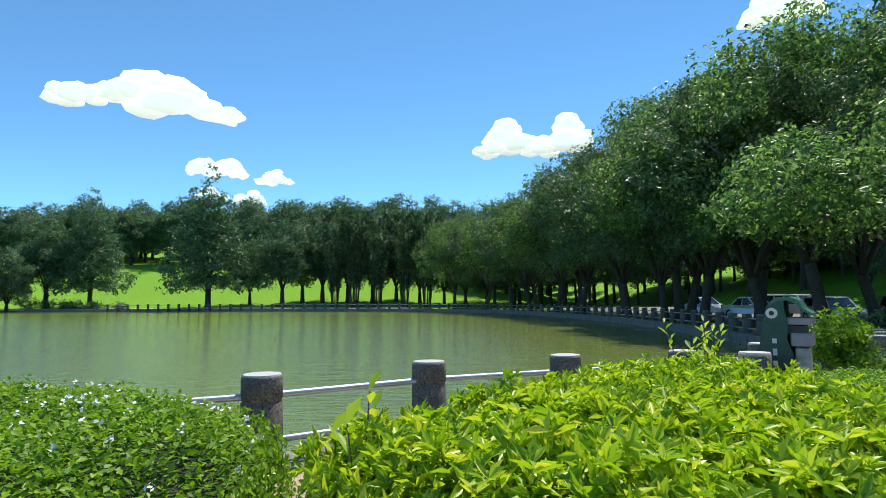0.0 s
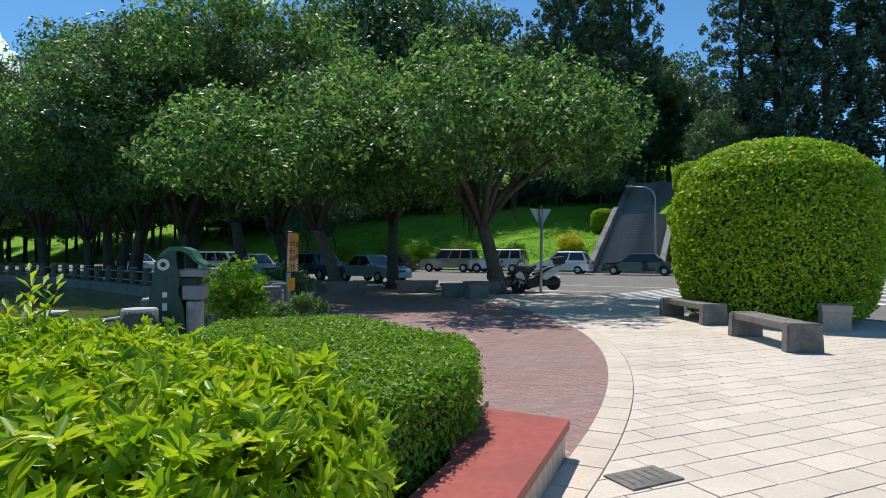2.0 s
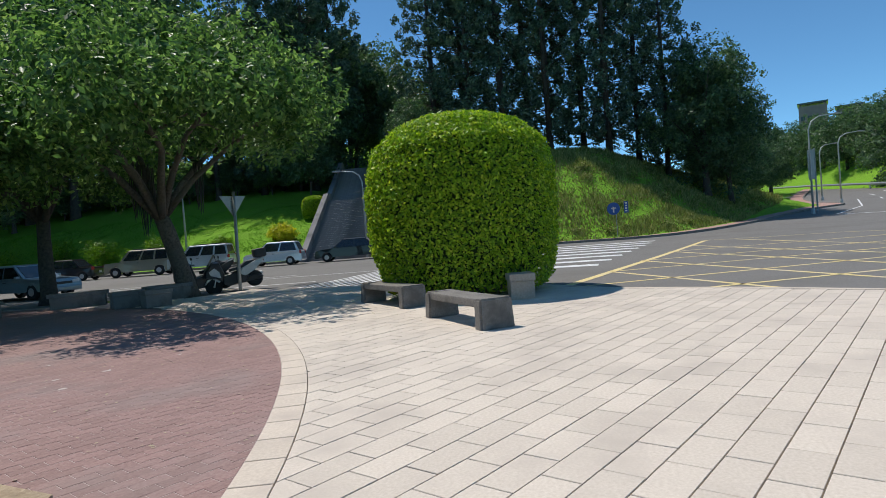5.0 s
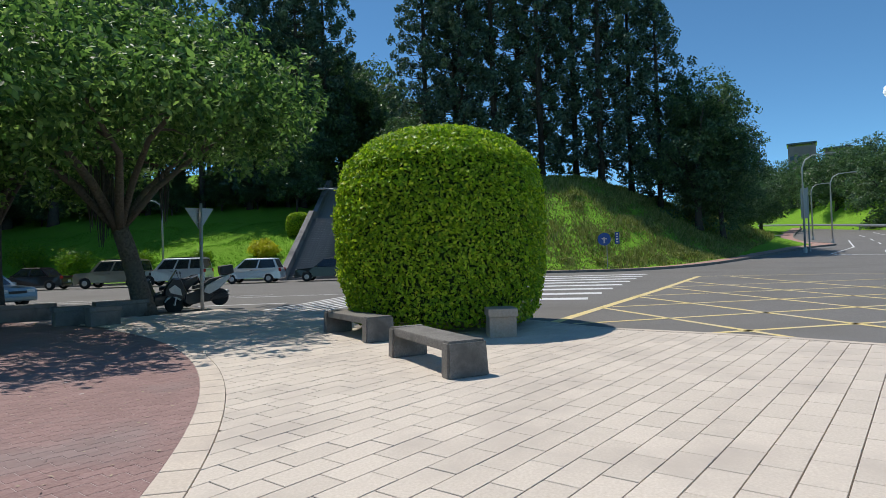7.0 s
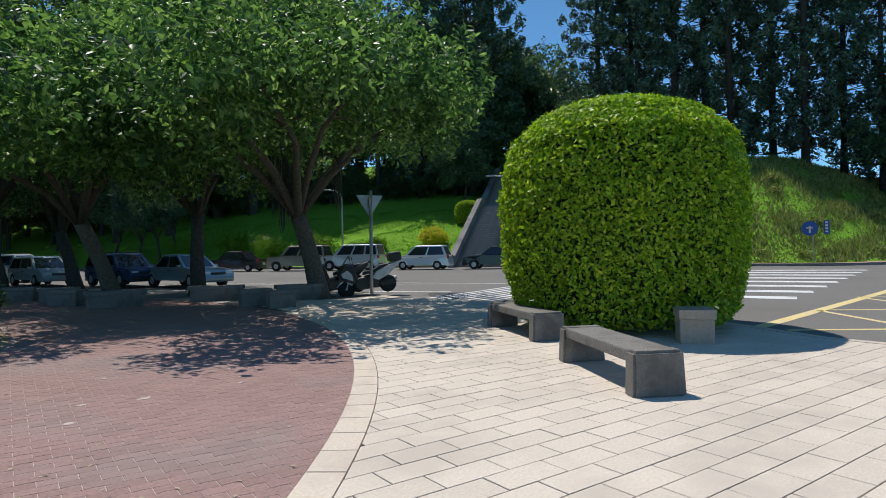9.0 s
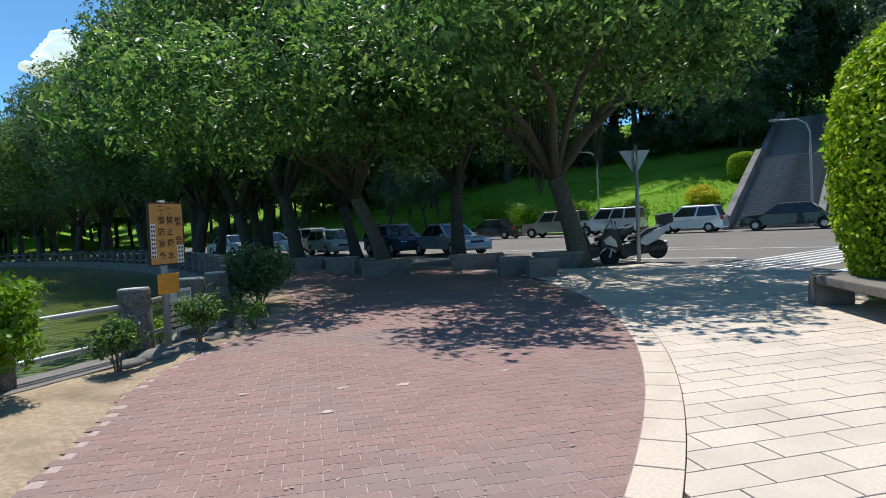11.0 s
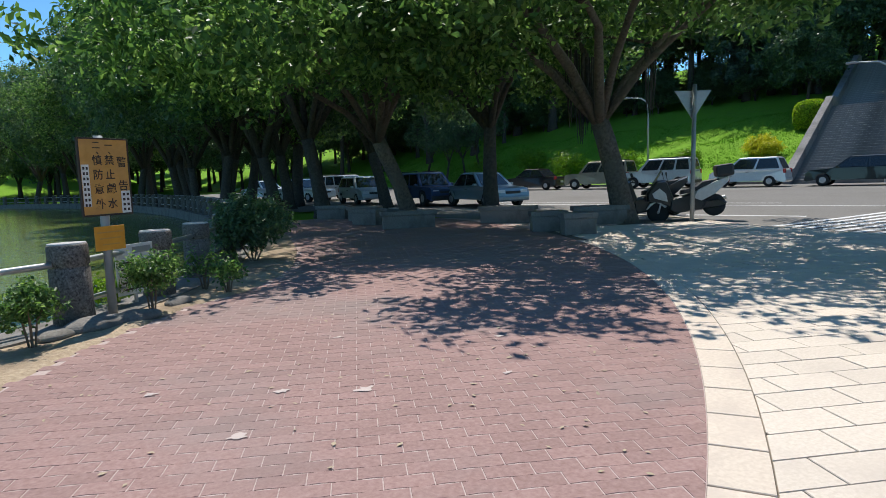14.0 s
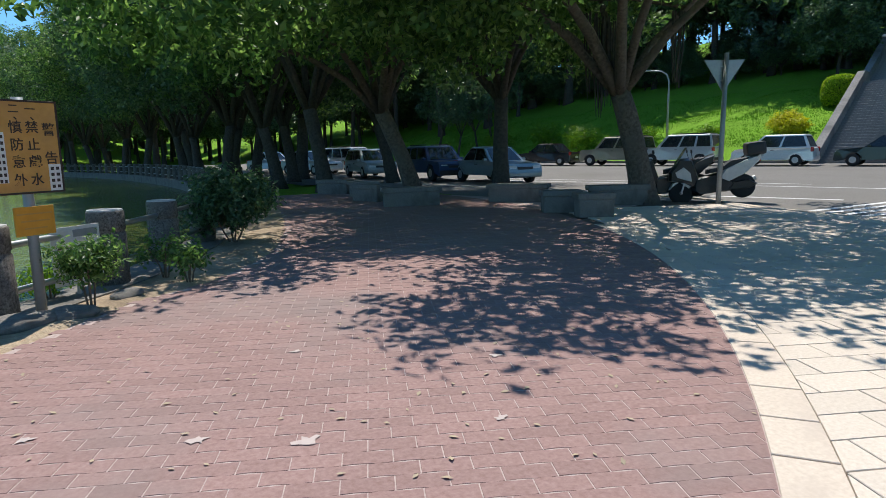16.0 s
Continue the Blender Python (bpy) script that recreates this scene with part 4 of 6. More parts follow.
for k, (x, y, s, r) in enumerate([(14.9, 29.6, 1.0, 40), (13.4, 33.2, 0.9, 200), (12.9, 38.0, 0.85, 300), (17.7, 36, 1.12, 130), (14.6, 38.5, 1.08, 220), (15.8, 44, 1.15, 300), (13.4, 49, 1.1, 70), (14.5, 54, 1.12, 20), (11.6, 59, 1.08, 160), (10.2, 65, 1.05, 250), (7.8, 71, 1.0, 10), (6.0, 77, 1.0, 100), (3.0, 83, 1.0, 200), (-1.5, 88, 0.95, 290), (16.6, 33.5, 1.0, 60), (16.4, 41, 1.05, 200), (15.6, 58, 1.1, 20), (13, 68, 1.1, 110), (9, 75, 1.0, 330)]):
    copy_thing(ta if k % 2 else tb, pose(x, y, 0, 0, 0, r) @ Matrix.Diagonal((s, s, s * (0.96 + 0.1 * ((k * 7) % 3) / 2), 1)))

# hanging aerial roots and low limbs of the near tree
ar = thing("aerial_roots", "bundles of dark hanging aerial roots on the shade tree", "roots")
for k, (x, y, z0, z1) in enumerate([(18.75, 14.95, 4.2, 1.8), (18.95, 14.85, 4.1, 2.1), (18.55, 15.1, 4.3, 2.4), (20.3, 14.2, 4.3, 2.6)]):
    bm = bmesh.new()
    for q in range(9):
        dx, dy = random.uniform(-0.14, 0.14), random.uniform(-0.14, 0.14)
        tube(bm, [(x + dx, y + dy, z0), (x + dx * 0.8, y + dy, (z0 + z1) / 2), (x + dx * 0.5, y + dy * 0.6, z1 + random.uniform(0, 0.5))], [0.02, 0.018, 0.008], 5)
    tagged(part("root_tuft", bm, DARKBARK, ar), kind="stuff")

# ---- pines on the mound ----
def pine(m, h, r, group, bare=0.18):
    t = thing("pine_tree", "tall dark conifer with upswept tufted branches", "tree", m, group)
    part("trunk", tube(bmesh.new(), [(0, 0, -0.3), (0, 0, h * 0.3), (0.1, 0, h * 0.7), (0.1, 0.1, h)], [h * 0.016, h * 0.013, h * 0.008, h * 0.002], 9), DARKBARK, t, "", True)
    bm, cs, ns = bmesh.new(), [], []
    k = 0
    z = h * bare
    while z < h * 0.985:
        f = (z / h - bare) / (1 - bare)
        reach = r * (0.55 + 0.45 * math.sin(min(1, f * 1.7) * 1.57)) * (1 - f ** 3) + 0.25
        for q in range(6):
            a2 = k * 2.4 + q * 1.047 + random.uniform(-0.3, 0.3)
            L = reach * random.uniform(0.7, 1.15)
            d = Vector((math.cos(a2), math.sin(a2), 0))
            p0, p1, p2 = Vector((0, 0, z)), Vector((0, 0, z)) + d * L * 0.55 + Vector((0, 0, L * 0.10)), Vector((0, 0, z)) + d * L + Vector((0, 0, L * 0.42))
            tube(bm, [p0, p1, p2], [0.05, 0.035, 0.01], 4)
            for s in ((0.64, 1.0) if (q + k) % 3 else (1.0,)):
                w = p0.lerp(p1, s * 2) if s < 0.5 else p1.lerp(p2, (s - 0.5) * 2)
                w = w + Vector((random.uniform(-0.2, 0.2), random.uniform(-0.2, 0.2), 0.1))
                kk = 66
                pp, dd = ball_points(kk, random.uniform(0.42, 0.66), 0.3)
                pp[:, 2] *= 1.15
                cs.append(np.array(w) + pp)
                ns.append(dd + rng.normal(size=(kk, 3)) * 0.5)
        z += h * 0.053
        k += 1
    tagged(part("bough_work", bm, DARKBARK, t), kind="stuff")
    v, f2 = leaf_arrays(np.concatenate(cs), np.concatenate(ns), 0.36, 0.2, 0.3, 0.2)
    np_ob("crown", v, f2, LEAF_PINE, t)
    return t


def on_ground(x, y, dz=0.0):
    return float(terrain_z(np.array([x]), np.array([y]))[0]) + dz


PINES = "stand of conifers on the mound"
pa = pine(pose(66.5, 20.5, on_ground(66.5, 20.5)), 25, 3.9, PINES, 0.06)
pb = pine(pose(65.0, 16.2, on_ground(65.0, 16.2)), 24, 3.6, PINES, 0.05)
for k, (x, y, s) in enumerate([(68, 17.6, 1.12), (66, 13.0, 1.08), (70, 11.0, 1.18), (66.5, 8.4, 1.08), (69, 5.2, 1.12), (66.5, 2.6, 1.05), (69, -0.2, 1.0), (67.5, -2.8, 0.84), (66, 35.5, 1.1), (63, 40, 1.1), (69, 33.5, 1.15), (67, 40, 1.15)]):
    copy_thing(pa if k % 2 else pb, pose(x, y, on_ground(x, y, -0.2), 0, 0, k * 47) @ Matrix.Scale(s, 4))

# broad trees at the end of the mound and wood on the hill
tc = broad_tree("broad_tree", "rounded grey-green tree at the end of the mound", pose(66, -6.0, on_ground(66, -6.0)), 3.5, (0.2, 0), 0.3, (0, 0, 7.6), (5.2, 5.2, 7.2), 140, 1.45, 26000, 0.3, LEAF_TREE2, DARKBARK, 6, -0.95)
copy_thing(tc, pose(67, -8.2, on_ground(67, -8.2), 0, 0, 80) @ Matrix.Scale(0.8, 4))
copy_thing(tc, pose(72, -7.0, on_ground(72, -7), 0, 0, 180) @ Matrix.Scale(0.85, 4))
WOOD = "wood on the hill"
td = broad_tree("forest_tree", "forest tree with dark trunk on the wooded hill", pose(66, 46, on_ground(66, 46)), 4.5, (0.3, 0.1), 0.25, (0, 0, 8.2), (5.2, 5.2, 6.6), 90, 1.7, 12000, 0.42, LEAF_TREE2, DARKBARK, 5, -0.8, WOOD)
for k in range(46):
    c2, a2 = 75 + (k % 4) * 6.5 + random.uniform(-2, 2), 13.5 + (k // 4) * 5.6 + random.uniform(-2.2, 2.2)
    x, y = place(c2, a2)
    s = random.uniform(0.85, 1.35)
    copy_thing(td, pose(x, y, on_ground(x, y, -0.2), 0, 0, random.uniform(0, 360)) @ Matrix.Diagonal((s, s, s * random.uniform(0.95, 1.2), 1)))

for k in range(34):
    x, y = 4 + (k % 9) * 4.4 + random.uniform(-1.5, 1.5), 98 + (k // 9) * 12 + random.uniform(-3, 3)
    s = random.uniform(0.85, 1.2)
    copy_thing(td, pose(x, y, on_ground(x, y, -0.2), 0, 0, random.uniform(0, 360)) @ Matrix.Diagonal((s, s, s, 1)))
for k in range(16):
    x, y = place(68 + (k % 2) * 6, 44 + k * 3.6)
    copy_thing(td, pose(x, y, on_ground(x, y, -0.2), 0, 0, k * 70) @ Matrix.Scale(0.85 + 0.02 * (k % 5), 4))

for k, (bear, dist, s) in enumerate([(38.5, 70, 1.75), (41.5, 68, 1.85), (44.5, 72, 2.25), (47.5, 67, 2.25), (50.5, 70, 2.25), (54, 66, 2.1), (58, 68, 1.85), (62, 72, 1.5), (66, 76, 1.45)]):
    dist *= 1.2
    x, y = 1.3 + dist * math.cos(radians(bear)), 0.2 + dist * math.sin(radians(bear))
    copy_thing(td, pose(x, y, on_ground(x, y, -0.3), 0, 0, k * 83) @ Matrix.Diagonal((s * 0.8, s * 0.8, s, 1)))
for c2, a2, s in ((72, 12.5, 0.9), (79, 9, 1.1), (81, 4, 1.1), (73, 0.5, 0.8), (85, 7, 1.2), (66, 12.2, 0.55), (64, 1.2, 0.5)):
    x, y = place(c2, a2)
    copy_thing(td, pose(x, y, on_ground(x, y, -0.2), 0, 0, c2 * 31) @ Matrix.Scale(s, 4))
for x, y, s in ((88, -10.5, 0.5), (95, -13.5, 0.6), (103, -16.5, 0.65), (112, -20, 0.7), (120, -22, 0.8), (98, -10, 0.7)):
    copy_thing(td, pose(x, y, on_ground(x, y, -1.2), 0, 0, x * 31) @ Matrix.Scale(s, 4))
for k in range(44):
    x, y = place(73 + (k % 3) * 4 + random.uniform(-1.5, 1.5), 13 + k * 1.55)
    copy_thing(td, pose(x, y, on_ground(x, y, -0.9), 0, 0, k * 57) @ Matrix.Diagonal((0.42, 0.42, 0.36, 1)))

# ---- trees beyond the pond ----
FAR = "trees beyond the pond"


def tiers(h, r, base):
    """Clump rows of a layered conical crown."""
    rows = []
    for k in range(10):
        f = k / 9
        reach = r * (1 - f) ** 0.8 * (0.86 if k == 0 else 1.0) + 0.2
        n = max(1, int(reach * 2.6))
        for q in range(n):
            a2 = 6.283 * q / n + k * 0.7
            w = reach * random.uniform(0.75, 1.08)
            rows.append((w * math.cos(a2), w * math.sin(a2), base + (h - base) * f + random.uniform(-0.3, 0.3), 1.15 - 0.45 * f))
            if reach > 2.0:
                rows.append((w * 0.5 * math.cos(a2 + 0.4), w * 0.5 * math.sin(a2 + 0.4), base + 0.5 + (h - base) * f, 1.1))
    return rows


def beyond(bear, dist):
    return 0.84 + dist * math.cos(radians(bear)), -0.49 + dist * math.sin(radians(bear))


x, y = beyond(122.7, 123)
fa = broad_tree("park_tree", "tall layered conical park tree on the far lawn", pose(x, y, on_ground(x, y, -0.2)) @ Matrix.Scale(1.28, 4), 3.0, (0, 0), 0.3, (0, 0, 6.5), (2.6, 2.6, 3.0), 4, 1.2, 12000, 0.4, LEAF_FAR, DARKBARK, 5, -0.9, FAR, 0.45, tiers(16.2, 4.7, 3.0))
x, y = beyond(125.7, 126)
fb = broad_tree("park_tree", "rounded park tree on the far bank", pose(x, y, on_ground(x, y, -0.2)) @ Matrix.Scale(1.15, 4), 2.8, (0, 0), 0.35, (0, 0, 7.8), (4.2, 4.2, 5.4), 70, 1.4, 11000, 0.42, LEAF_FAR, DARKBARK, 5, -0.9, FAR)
for k, (bear, dist, s, tree) in enumerate([(113.7, 109, 1.16, fa), (110.2, 113, 0.72, fb), (107.4, 108, 0.95, fb), (105.6, 112, 0.9, fb), (128.2, 121, 0.72, fb), (131, 124, 1.1, fa), (134, 122, 1.0, fb), (103.8, 112, 0.95, fb), (101.5, 110, 0.9, fb), (99.2, 109, 0.95, fb), (97, 110, 0.85, fb), (94.8, 107, 0.75, fb), (92.5, 106, 0.7, fb), (90.5, 104, 0.7, fb), (88.5, 101, 0.7, fb), (86, 99, 0.75, fb)]):
    x, y = beyond(bear, dist)
    copy_thing(tree, pose(x, y, on_ground(x, y, -0.2), 0, 0, k * 61) @ Matrix.Scale(s, 4))
for k in range(96):
    x, y = -135 + (k % 32) * 5.2 + random.uniform(-2, 2), 150 + (k // 32) * 15 + random.uniform(-4, 4)
    s = random.uniform(0.85, 1.25)
    copy_thing(fb, pose(x, y, on_ground(x, y, -1.0), 0, 0, k * 37) @ Matrix.Diagonal((s * 1.1, s * 1.1, s * 0.95, 1)))

ribbon("bank_path", [(-90, 94.6), (-60, 98.2), (-28, 95.2), (-8, 90.2)], -1.2, 1.2, -0.2, 0.04, RING, "pale footpath along the far bank", "path")

# ---- bamboo by the far bank ----
def bamboo(m, h):
    t = thing("bamboo_clump", "dark feathery bamboo clump with arching tips", "bamboo", m, "bamboo on the far bank")
    cs, ns = [], []
    for q in range(16):
        a2, L = q * 2.4, h * random.uniform(0.75, 1.05)
        d = Vector((math.cos(a2), math.sin(a2), 0))
        out = random.uniform(0.08, 0.26) * h
        pts = [d * 0.5, d * (0.5 + out * 0.15) + Vector((0, 0, L * 0.45)), d * (0.5 + out * 0.5) + Vector((0, 0, L * 0.82)), d * (0.5 + out) + Vector((0, 0, L * 0.98)), d * (0.5 + out * 1.5) + Vector((0, 0, L * 0.90))]
        part("cane", tube(bmesh.new(), pts, [0.07, 0.06, 0.045, 0.03, 0.01], 5), DARKBARK, t)
        for s in range(26):
            u = 0.15 + 0.85 * s / 25
            i = min(3, int(u * 4))
            w = pts[i].lerp(pts[i + 1], u * 4 - i)
            pp, dd = ball_points(12, 0.75 * (1.15 - u * 0.6), 0.5)
            cs.append(np.array(w) + pp)
            ns.append(dd)
    v, f2 = leaf_arrays(np.concatenate(cs), np.concatenate(ns), 0.5, 0.2, 0.3, 0.4)
    np_ob("leaves", v, f2, LEAF_TREE2, t)
    return t


b0 = bamboo(pose(-10, 99, 0.0), 14.8)
for k, (x, y, s) in enumerate([(-14.5, 99.5, 1.05), (-18.5, 100, 1.1), (-6.2, 98, 1.05), (-22, 101, 0.95)]):
    copy_thing(b0, pose(x, y, 0, 0, 0, 70 * k + 40) @ Matrix.Scale(s, 4))

# ---- stairs up the hill ----
st = thing("stairway", "long grey stone stairway up the hill with parapet walls", "stairs", None, "", "structure")
sm = Matrix(((NX, AX, 0, 0), (NY, AY, 0, 0), (0, 0, 1, 0), (0, 0, 0, 1)))
z0 = float(road_z(*place(STAIR_C, 6.5))) + 0.05
amid, aw = (STAIR_A0 + STAIR_A1) / 2, STAIR_A1 - STAIR_A0
rise, run, nsteps = 0.165, 0.36, 56
bm = boxed(0, 0, -0.4, run + 0.03, aw - 0.7, 0.8, 0.012)
step0 = part("step", bm, STAIRSTONE, st)
for k in range(nsteps):
    ob = step0 if k == 0 else new("step", step0.data)
    ob.parent = st
    ob.matrix_basis = sm @ Matrix.Translation((STAIR_C + (k + 0.5) * run + (1.6 if k > 30 else 0), amid, z0 + (k + 1) * rise))
part("landing", boxed(0, 0, -0.2, 1.7, aw - 0.7, 0.4, 0.01), STAIRSTONE, st).matrix_basis = sm @ Matrix.Translation((STAIR_C + 31 * run + 0.8, amid, z0 + 31 * rise))
for s in (STAIR_A0 + 0.18, STAIR_A1 - 0.18):
    bm = bmesh.new()
    e1, e2 = STAIR_C + 31 * run, STAIR_C + nsteps * run + 1.6
    za, zb = z0 + 31 * rise + 0.75, z0 + nsteps * rise + 0.75
    prof = [(STAIR_C - 0.5, -0.3), (STAIR_C - 0.5, z0 + 0.75), (STAIR_C, z0 + 0.8), (e1, za), (e1 + 1.6, za), (e2, zb), (e2 + 1, zb), (e2 + 1, zb - 3)]
    lo = [bm.verts.new((c2, s - 0.22, z)) for c2, z in prof]
    hi = [bm.verts.new((c2, s + 0.22, z)) for c2, z in prof]
    bm.faces.new(lo)
    bm.faces.new(hi[::-1])
    for q in range(len(prof)):
        bm.faces.new((lo[q], hi[q], hi[(q + 1) % len(prof)], lo[(q + 1) % len(prof)]))
    bmesh.ops.recalc_face_normals(bm, faces=bm.faces[:])
    bmesh.ops.transform(bm, matrix=sm, verts=bm.verts)
    part("parapet", bm, STAIRSTONE, st, "grey stone parapet wall")

# ---- pond fence ----
fence = thing("pond_fence", "granite drum posts with two steel rails round the pond", "fence")
bm = lathe(bmesh.new(), [(0.185, -0.35), (0.183, 0.56), (0.172, 0.572), (0.172, 0.592), (0.183, 0.604), (0.181, 0.785), (0.170, 0.80)], 22)
post_me = part("post", bm, GRANITE, fence, "", True)
top_me = part("post_top", lathe(bmesh.new(), [(0.171, 0.798), (0.166, 0.812), (0.0, 0.818)], 22), GRANITETOP, post_me, "pale worn top")
near_posts = [(-9.4, 0.2), (-7.6, 1.1), (-5.9, 2.05), (-4.2, 3.1), (-2.58, 4.07), (-1.03, 4.95), (0.39, 6.05), (1.95, 6.8), (3.55, 7.5), (5.0, 8.5), (6.4, 9.45), (7.75, 10.3), (8.62, 11.45), (9.25, 12.65)]
run_line = smooth_line([near_posts[-1]] + BANK[16:-2], 1.75)
spots = near_posts + [(p.x, p.y) for p in run_line[1:]]
for k, (x, y) in enumerate(spots):
    if k == 0:
        post_me.matrix_basis = pose(x, y, 0)
        continue
    ob = new("post", post_me.data)
    ob.parent = fence
    ob.matrix_basis = pose(x, y, random.uniform(-0.015, 0.015), random.uniform(-0.8, 0.8), random.uniform(-0.8, 0.8), k * 50)
    tp = new("post_top", top_me.data)
    tp.parent = ob
for z in (0.22, 0.62):
    part("rail", tube(bmesh.new(), [(x, y, z) for x, y in spots], [0.032] * len(spots), 8), STEEL, fence, "pale steel rail", True)

# ---- slender trees on the lawn slope ----
SLIM = "slender trees on the lawn slope"
ts = broad_tree("slope_tree", "slender thin-trunked tree with airy olive crown on the lawn slope", pose(38.8, 55.8, on_ground(38.8, 55.8)), 2.3, (0.5, 0.2), 0.11, (0.4, 0.1, 4.4), (2.4, 2.4, 1.9), 34, 0.75, 2600, 0.2, LEAF_TREE2, DARKBARK, 5, -0.7, SLIM)
for k, (x, y, s) in enumerate([(40.4, 54.8, 0.95), (41.8, 54.2, 1.1), (39.2, 60.5, 1.15)]):
    copy_thing(ts, pose(x, y, on_ground(x, y, -0.05), 0, 0, 110 * k + 60) @ Matrix.Scale(s, 4))

# ---- road markings ----
def paint(name, quads2, mat, label, category="road marking"):
    """Painted bars, each a thin slab that follows the road."""
    t = thing(name, label, category, None, "", "structure")
    for quad in quads2:
        bm = bmesh.new()
        n = 8
        (x0, y0), (x1, y1), (x2, y2), (x3, y3) = quad
        rows = []
        for k in range(n + 1):
            s = k / n
            rows.append([bm.verts.new((x, y, float(road_z(x, y)) - 0.024)) for x, y in ((x0 + (x3 - x0) * s, y0 + (y3 - y0) * s), (x1 + (x2 - x1) * s, y1 + (y2 - y1) * s))])
        for a2, b2 in zip(rows, rows[1:]):
            bm.faces.new((a2[0], a2[1], b2[1], b2[0]))
        bmesh.ops.recalc_face_normals(bm, faces=bm.faces[:])
        part("stripe", bm, mat, t)
    return t


def bar(p, q, w):
    dx, dy = q[0] - p[0], q[1] - p[1]
    L = math.hypot(dx, dy)
    ox, oy = -dy / L * w / 2, dx / L * w / 2
    return [(p[0] + ox, p[1] + oy), (p[0] - ox, p[1] - oy), (q[0] - ox, q[1] - oy), (q[0] + ox, q[1] + oy)]


paint("pedestrian_crossing", [bar((20.95 - 0.1 * k, 11.25 - 0.36 * k), (31.5, 11.2 - 0.40 * k), 0.17) for k in range(7)] + [bar((20.6, 8.1), (29, 7.6), 0.42)], LINEWHITE, "white parallel crossing stripes worn by traffic")
paint("zebra_crossing", [bar((24.0 + 2.35 * k, 7.2), (24.2 + 2.45 * k, 1.9 - 0.33 * k), 0.85) for k in range(8)], LINEWHITE, "broad white zebra stripes across the side road")
# box junction: border, then the two crossing sets of lines
def longer(p, q, more):
    d = math.dist(p, q)
    return q[0] + (q[0] - p[0]) / d * more, q[1] + (q[1] - p[1]) / d * more


bars = [bar((17.4, 2.27), (37.5, -2.72), 0.24), bar((37.5, -2.72), (37.4, -8.8), 0.14), bar((37.4, -8.8), (33.0, -15.0), 0.14)]
for p, q, more in (((20.95, 1.39), (15.74, -1.51), 0.5), ((24.73, 0.45), (16.08, -3.69), 2.0), ((29.37, -0.67), (18.82, -4.85), 5.0), ((33.29, -1.74), (21.6, -6.02), 8.0), ((36.87, -4.08), (25.12, -7.5), 10.0),
                   ((17.35, 1.79), (21.6, -6.02), 8.0), ((16.0, -0.58), (18.13, -4.56), 10.0), ((21.13, 1.18), (25.12, -7.5), 7.0), ((24.96, 0.58), (28.88, -9.09), 5.0), ((29.36, -0.5), (33.21, -10.91), 3.5)):
    bars.append(bar(p, longer(p, q, more), 0.14))
paint("box_junction", bars, LINEYELLOW, "yellow criss-cross box junction lines")
paint("lane_line", [bar(place(30.2, 26), place(30.4, 1.0), 0.15), bar(place(26.2, 7.2), place(26.3, 4.2), 0.22), bar(place(31.5, 18), place(31.6, 6.0), 0.12), bar((60, -15.2), (56.5, -21.5), 0.28), bar((60.5, -15.0), (69, -19.4), 0.15), bar((69, -19.4), (82, -23.0), 0.15), bar((56.6, -21.4), (70, -25.6), 0.18), bar((57.0, -21.9), (70, -26.0), 0.18), bar((70, -25.6), (100, -31.5), 0.15), bar((62, -29.5), (86, -34.5), 0.18), bar((72, -22.6), (75, -23.4), 0.15), bar((79, -24.4), (83, -25.4), 0.15), bar((88, -26.6), (93, -27.6), 0.15), bar((60.6, -19.0), (63.4, -20.0), 0.3)], LINEWHITE, "worn white lane lines on the asphalt")

# drain cover in the square
dc = thing("drain_cover", "grey cast drain cover set into the slabs", "drain cover", pose(5.42, 2.02, 0.006, 0, 0, -20))
part("plate", boxed(0, 0, 0, 0.42, 0.26, 0.012, 0.003), CONCRETE, dc)
for k in range(5):
    part("slot", boxed(-0.15 + 0.075 * k, 0, 0.0065, 0.02, 0.18, 0.002), JOINT, dc)

# ---- parked cars ----
GLASSDARK = plain("dark car glass", (0.02, 0.025, 0.03), 0.05, 0.0, 0.8)
RUBBER = plain("black rubber", (0.02, 0.02, 0.02), 0.8)
ALLOY = plain("alloy wheel", (0.5, 0.5, 0.52), 0.35, 0.7)
LAMPRED = plain("red lamp lens", (0.45, 0.02, 0.02), 0.2)
LAMPCLEAR = plain("clear lamp lens", (0.75, 0.75, 0.75), 0.12)
BLACKTRIM = plain("black plastic trim", (0.03, 0.03, 0.032), 0.55)
PLATE = plain("white number plate", (0.75, 0.75, 0.73), 0.5)


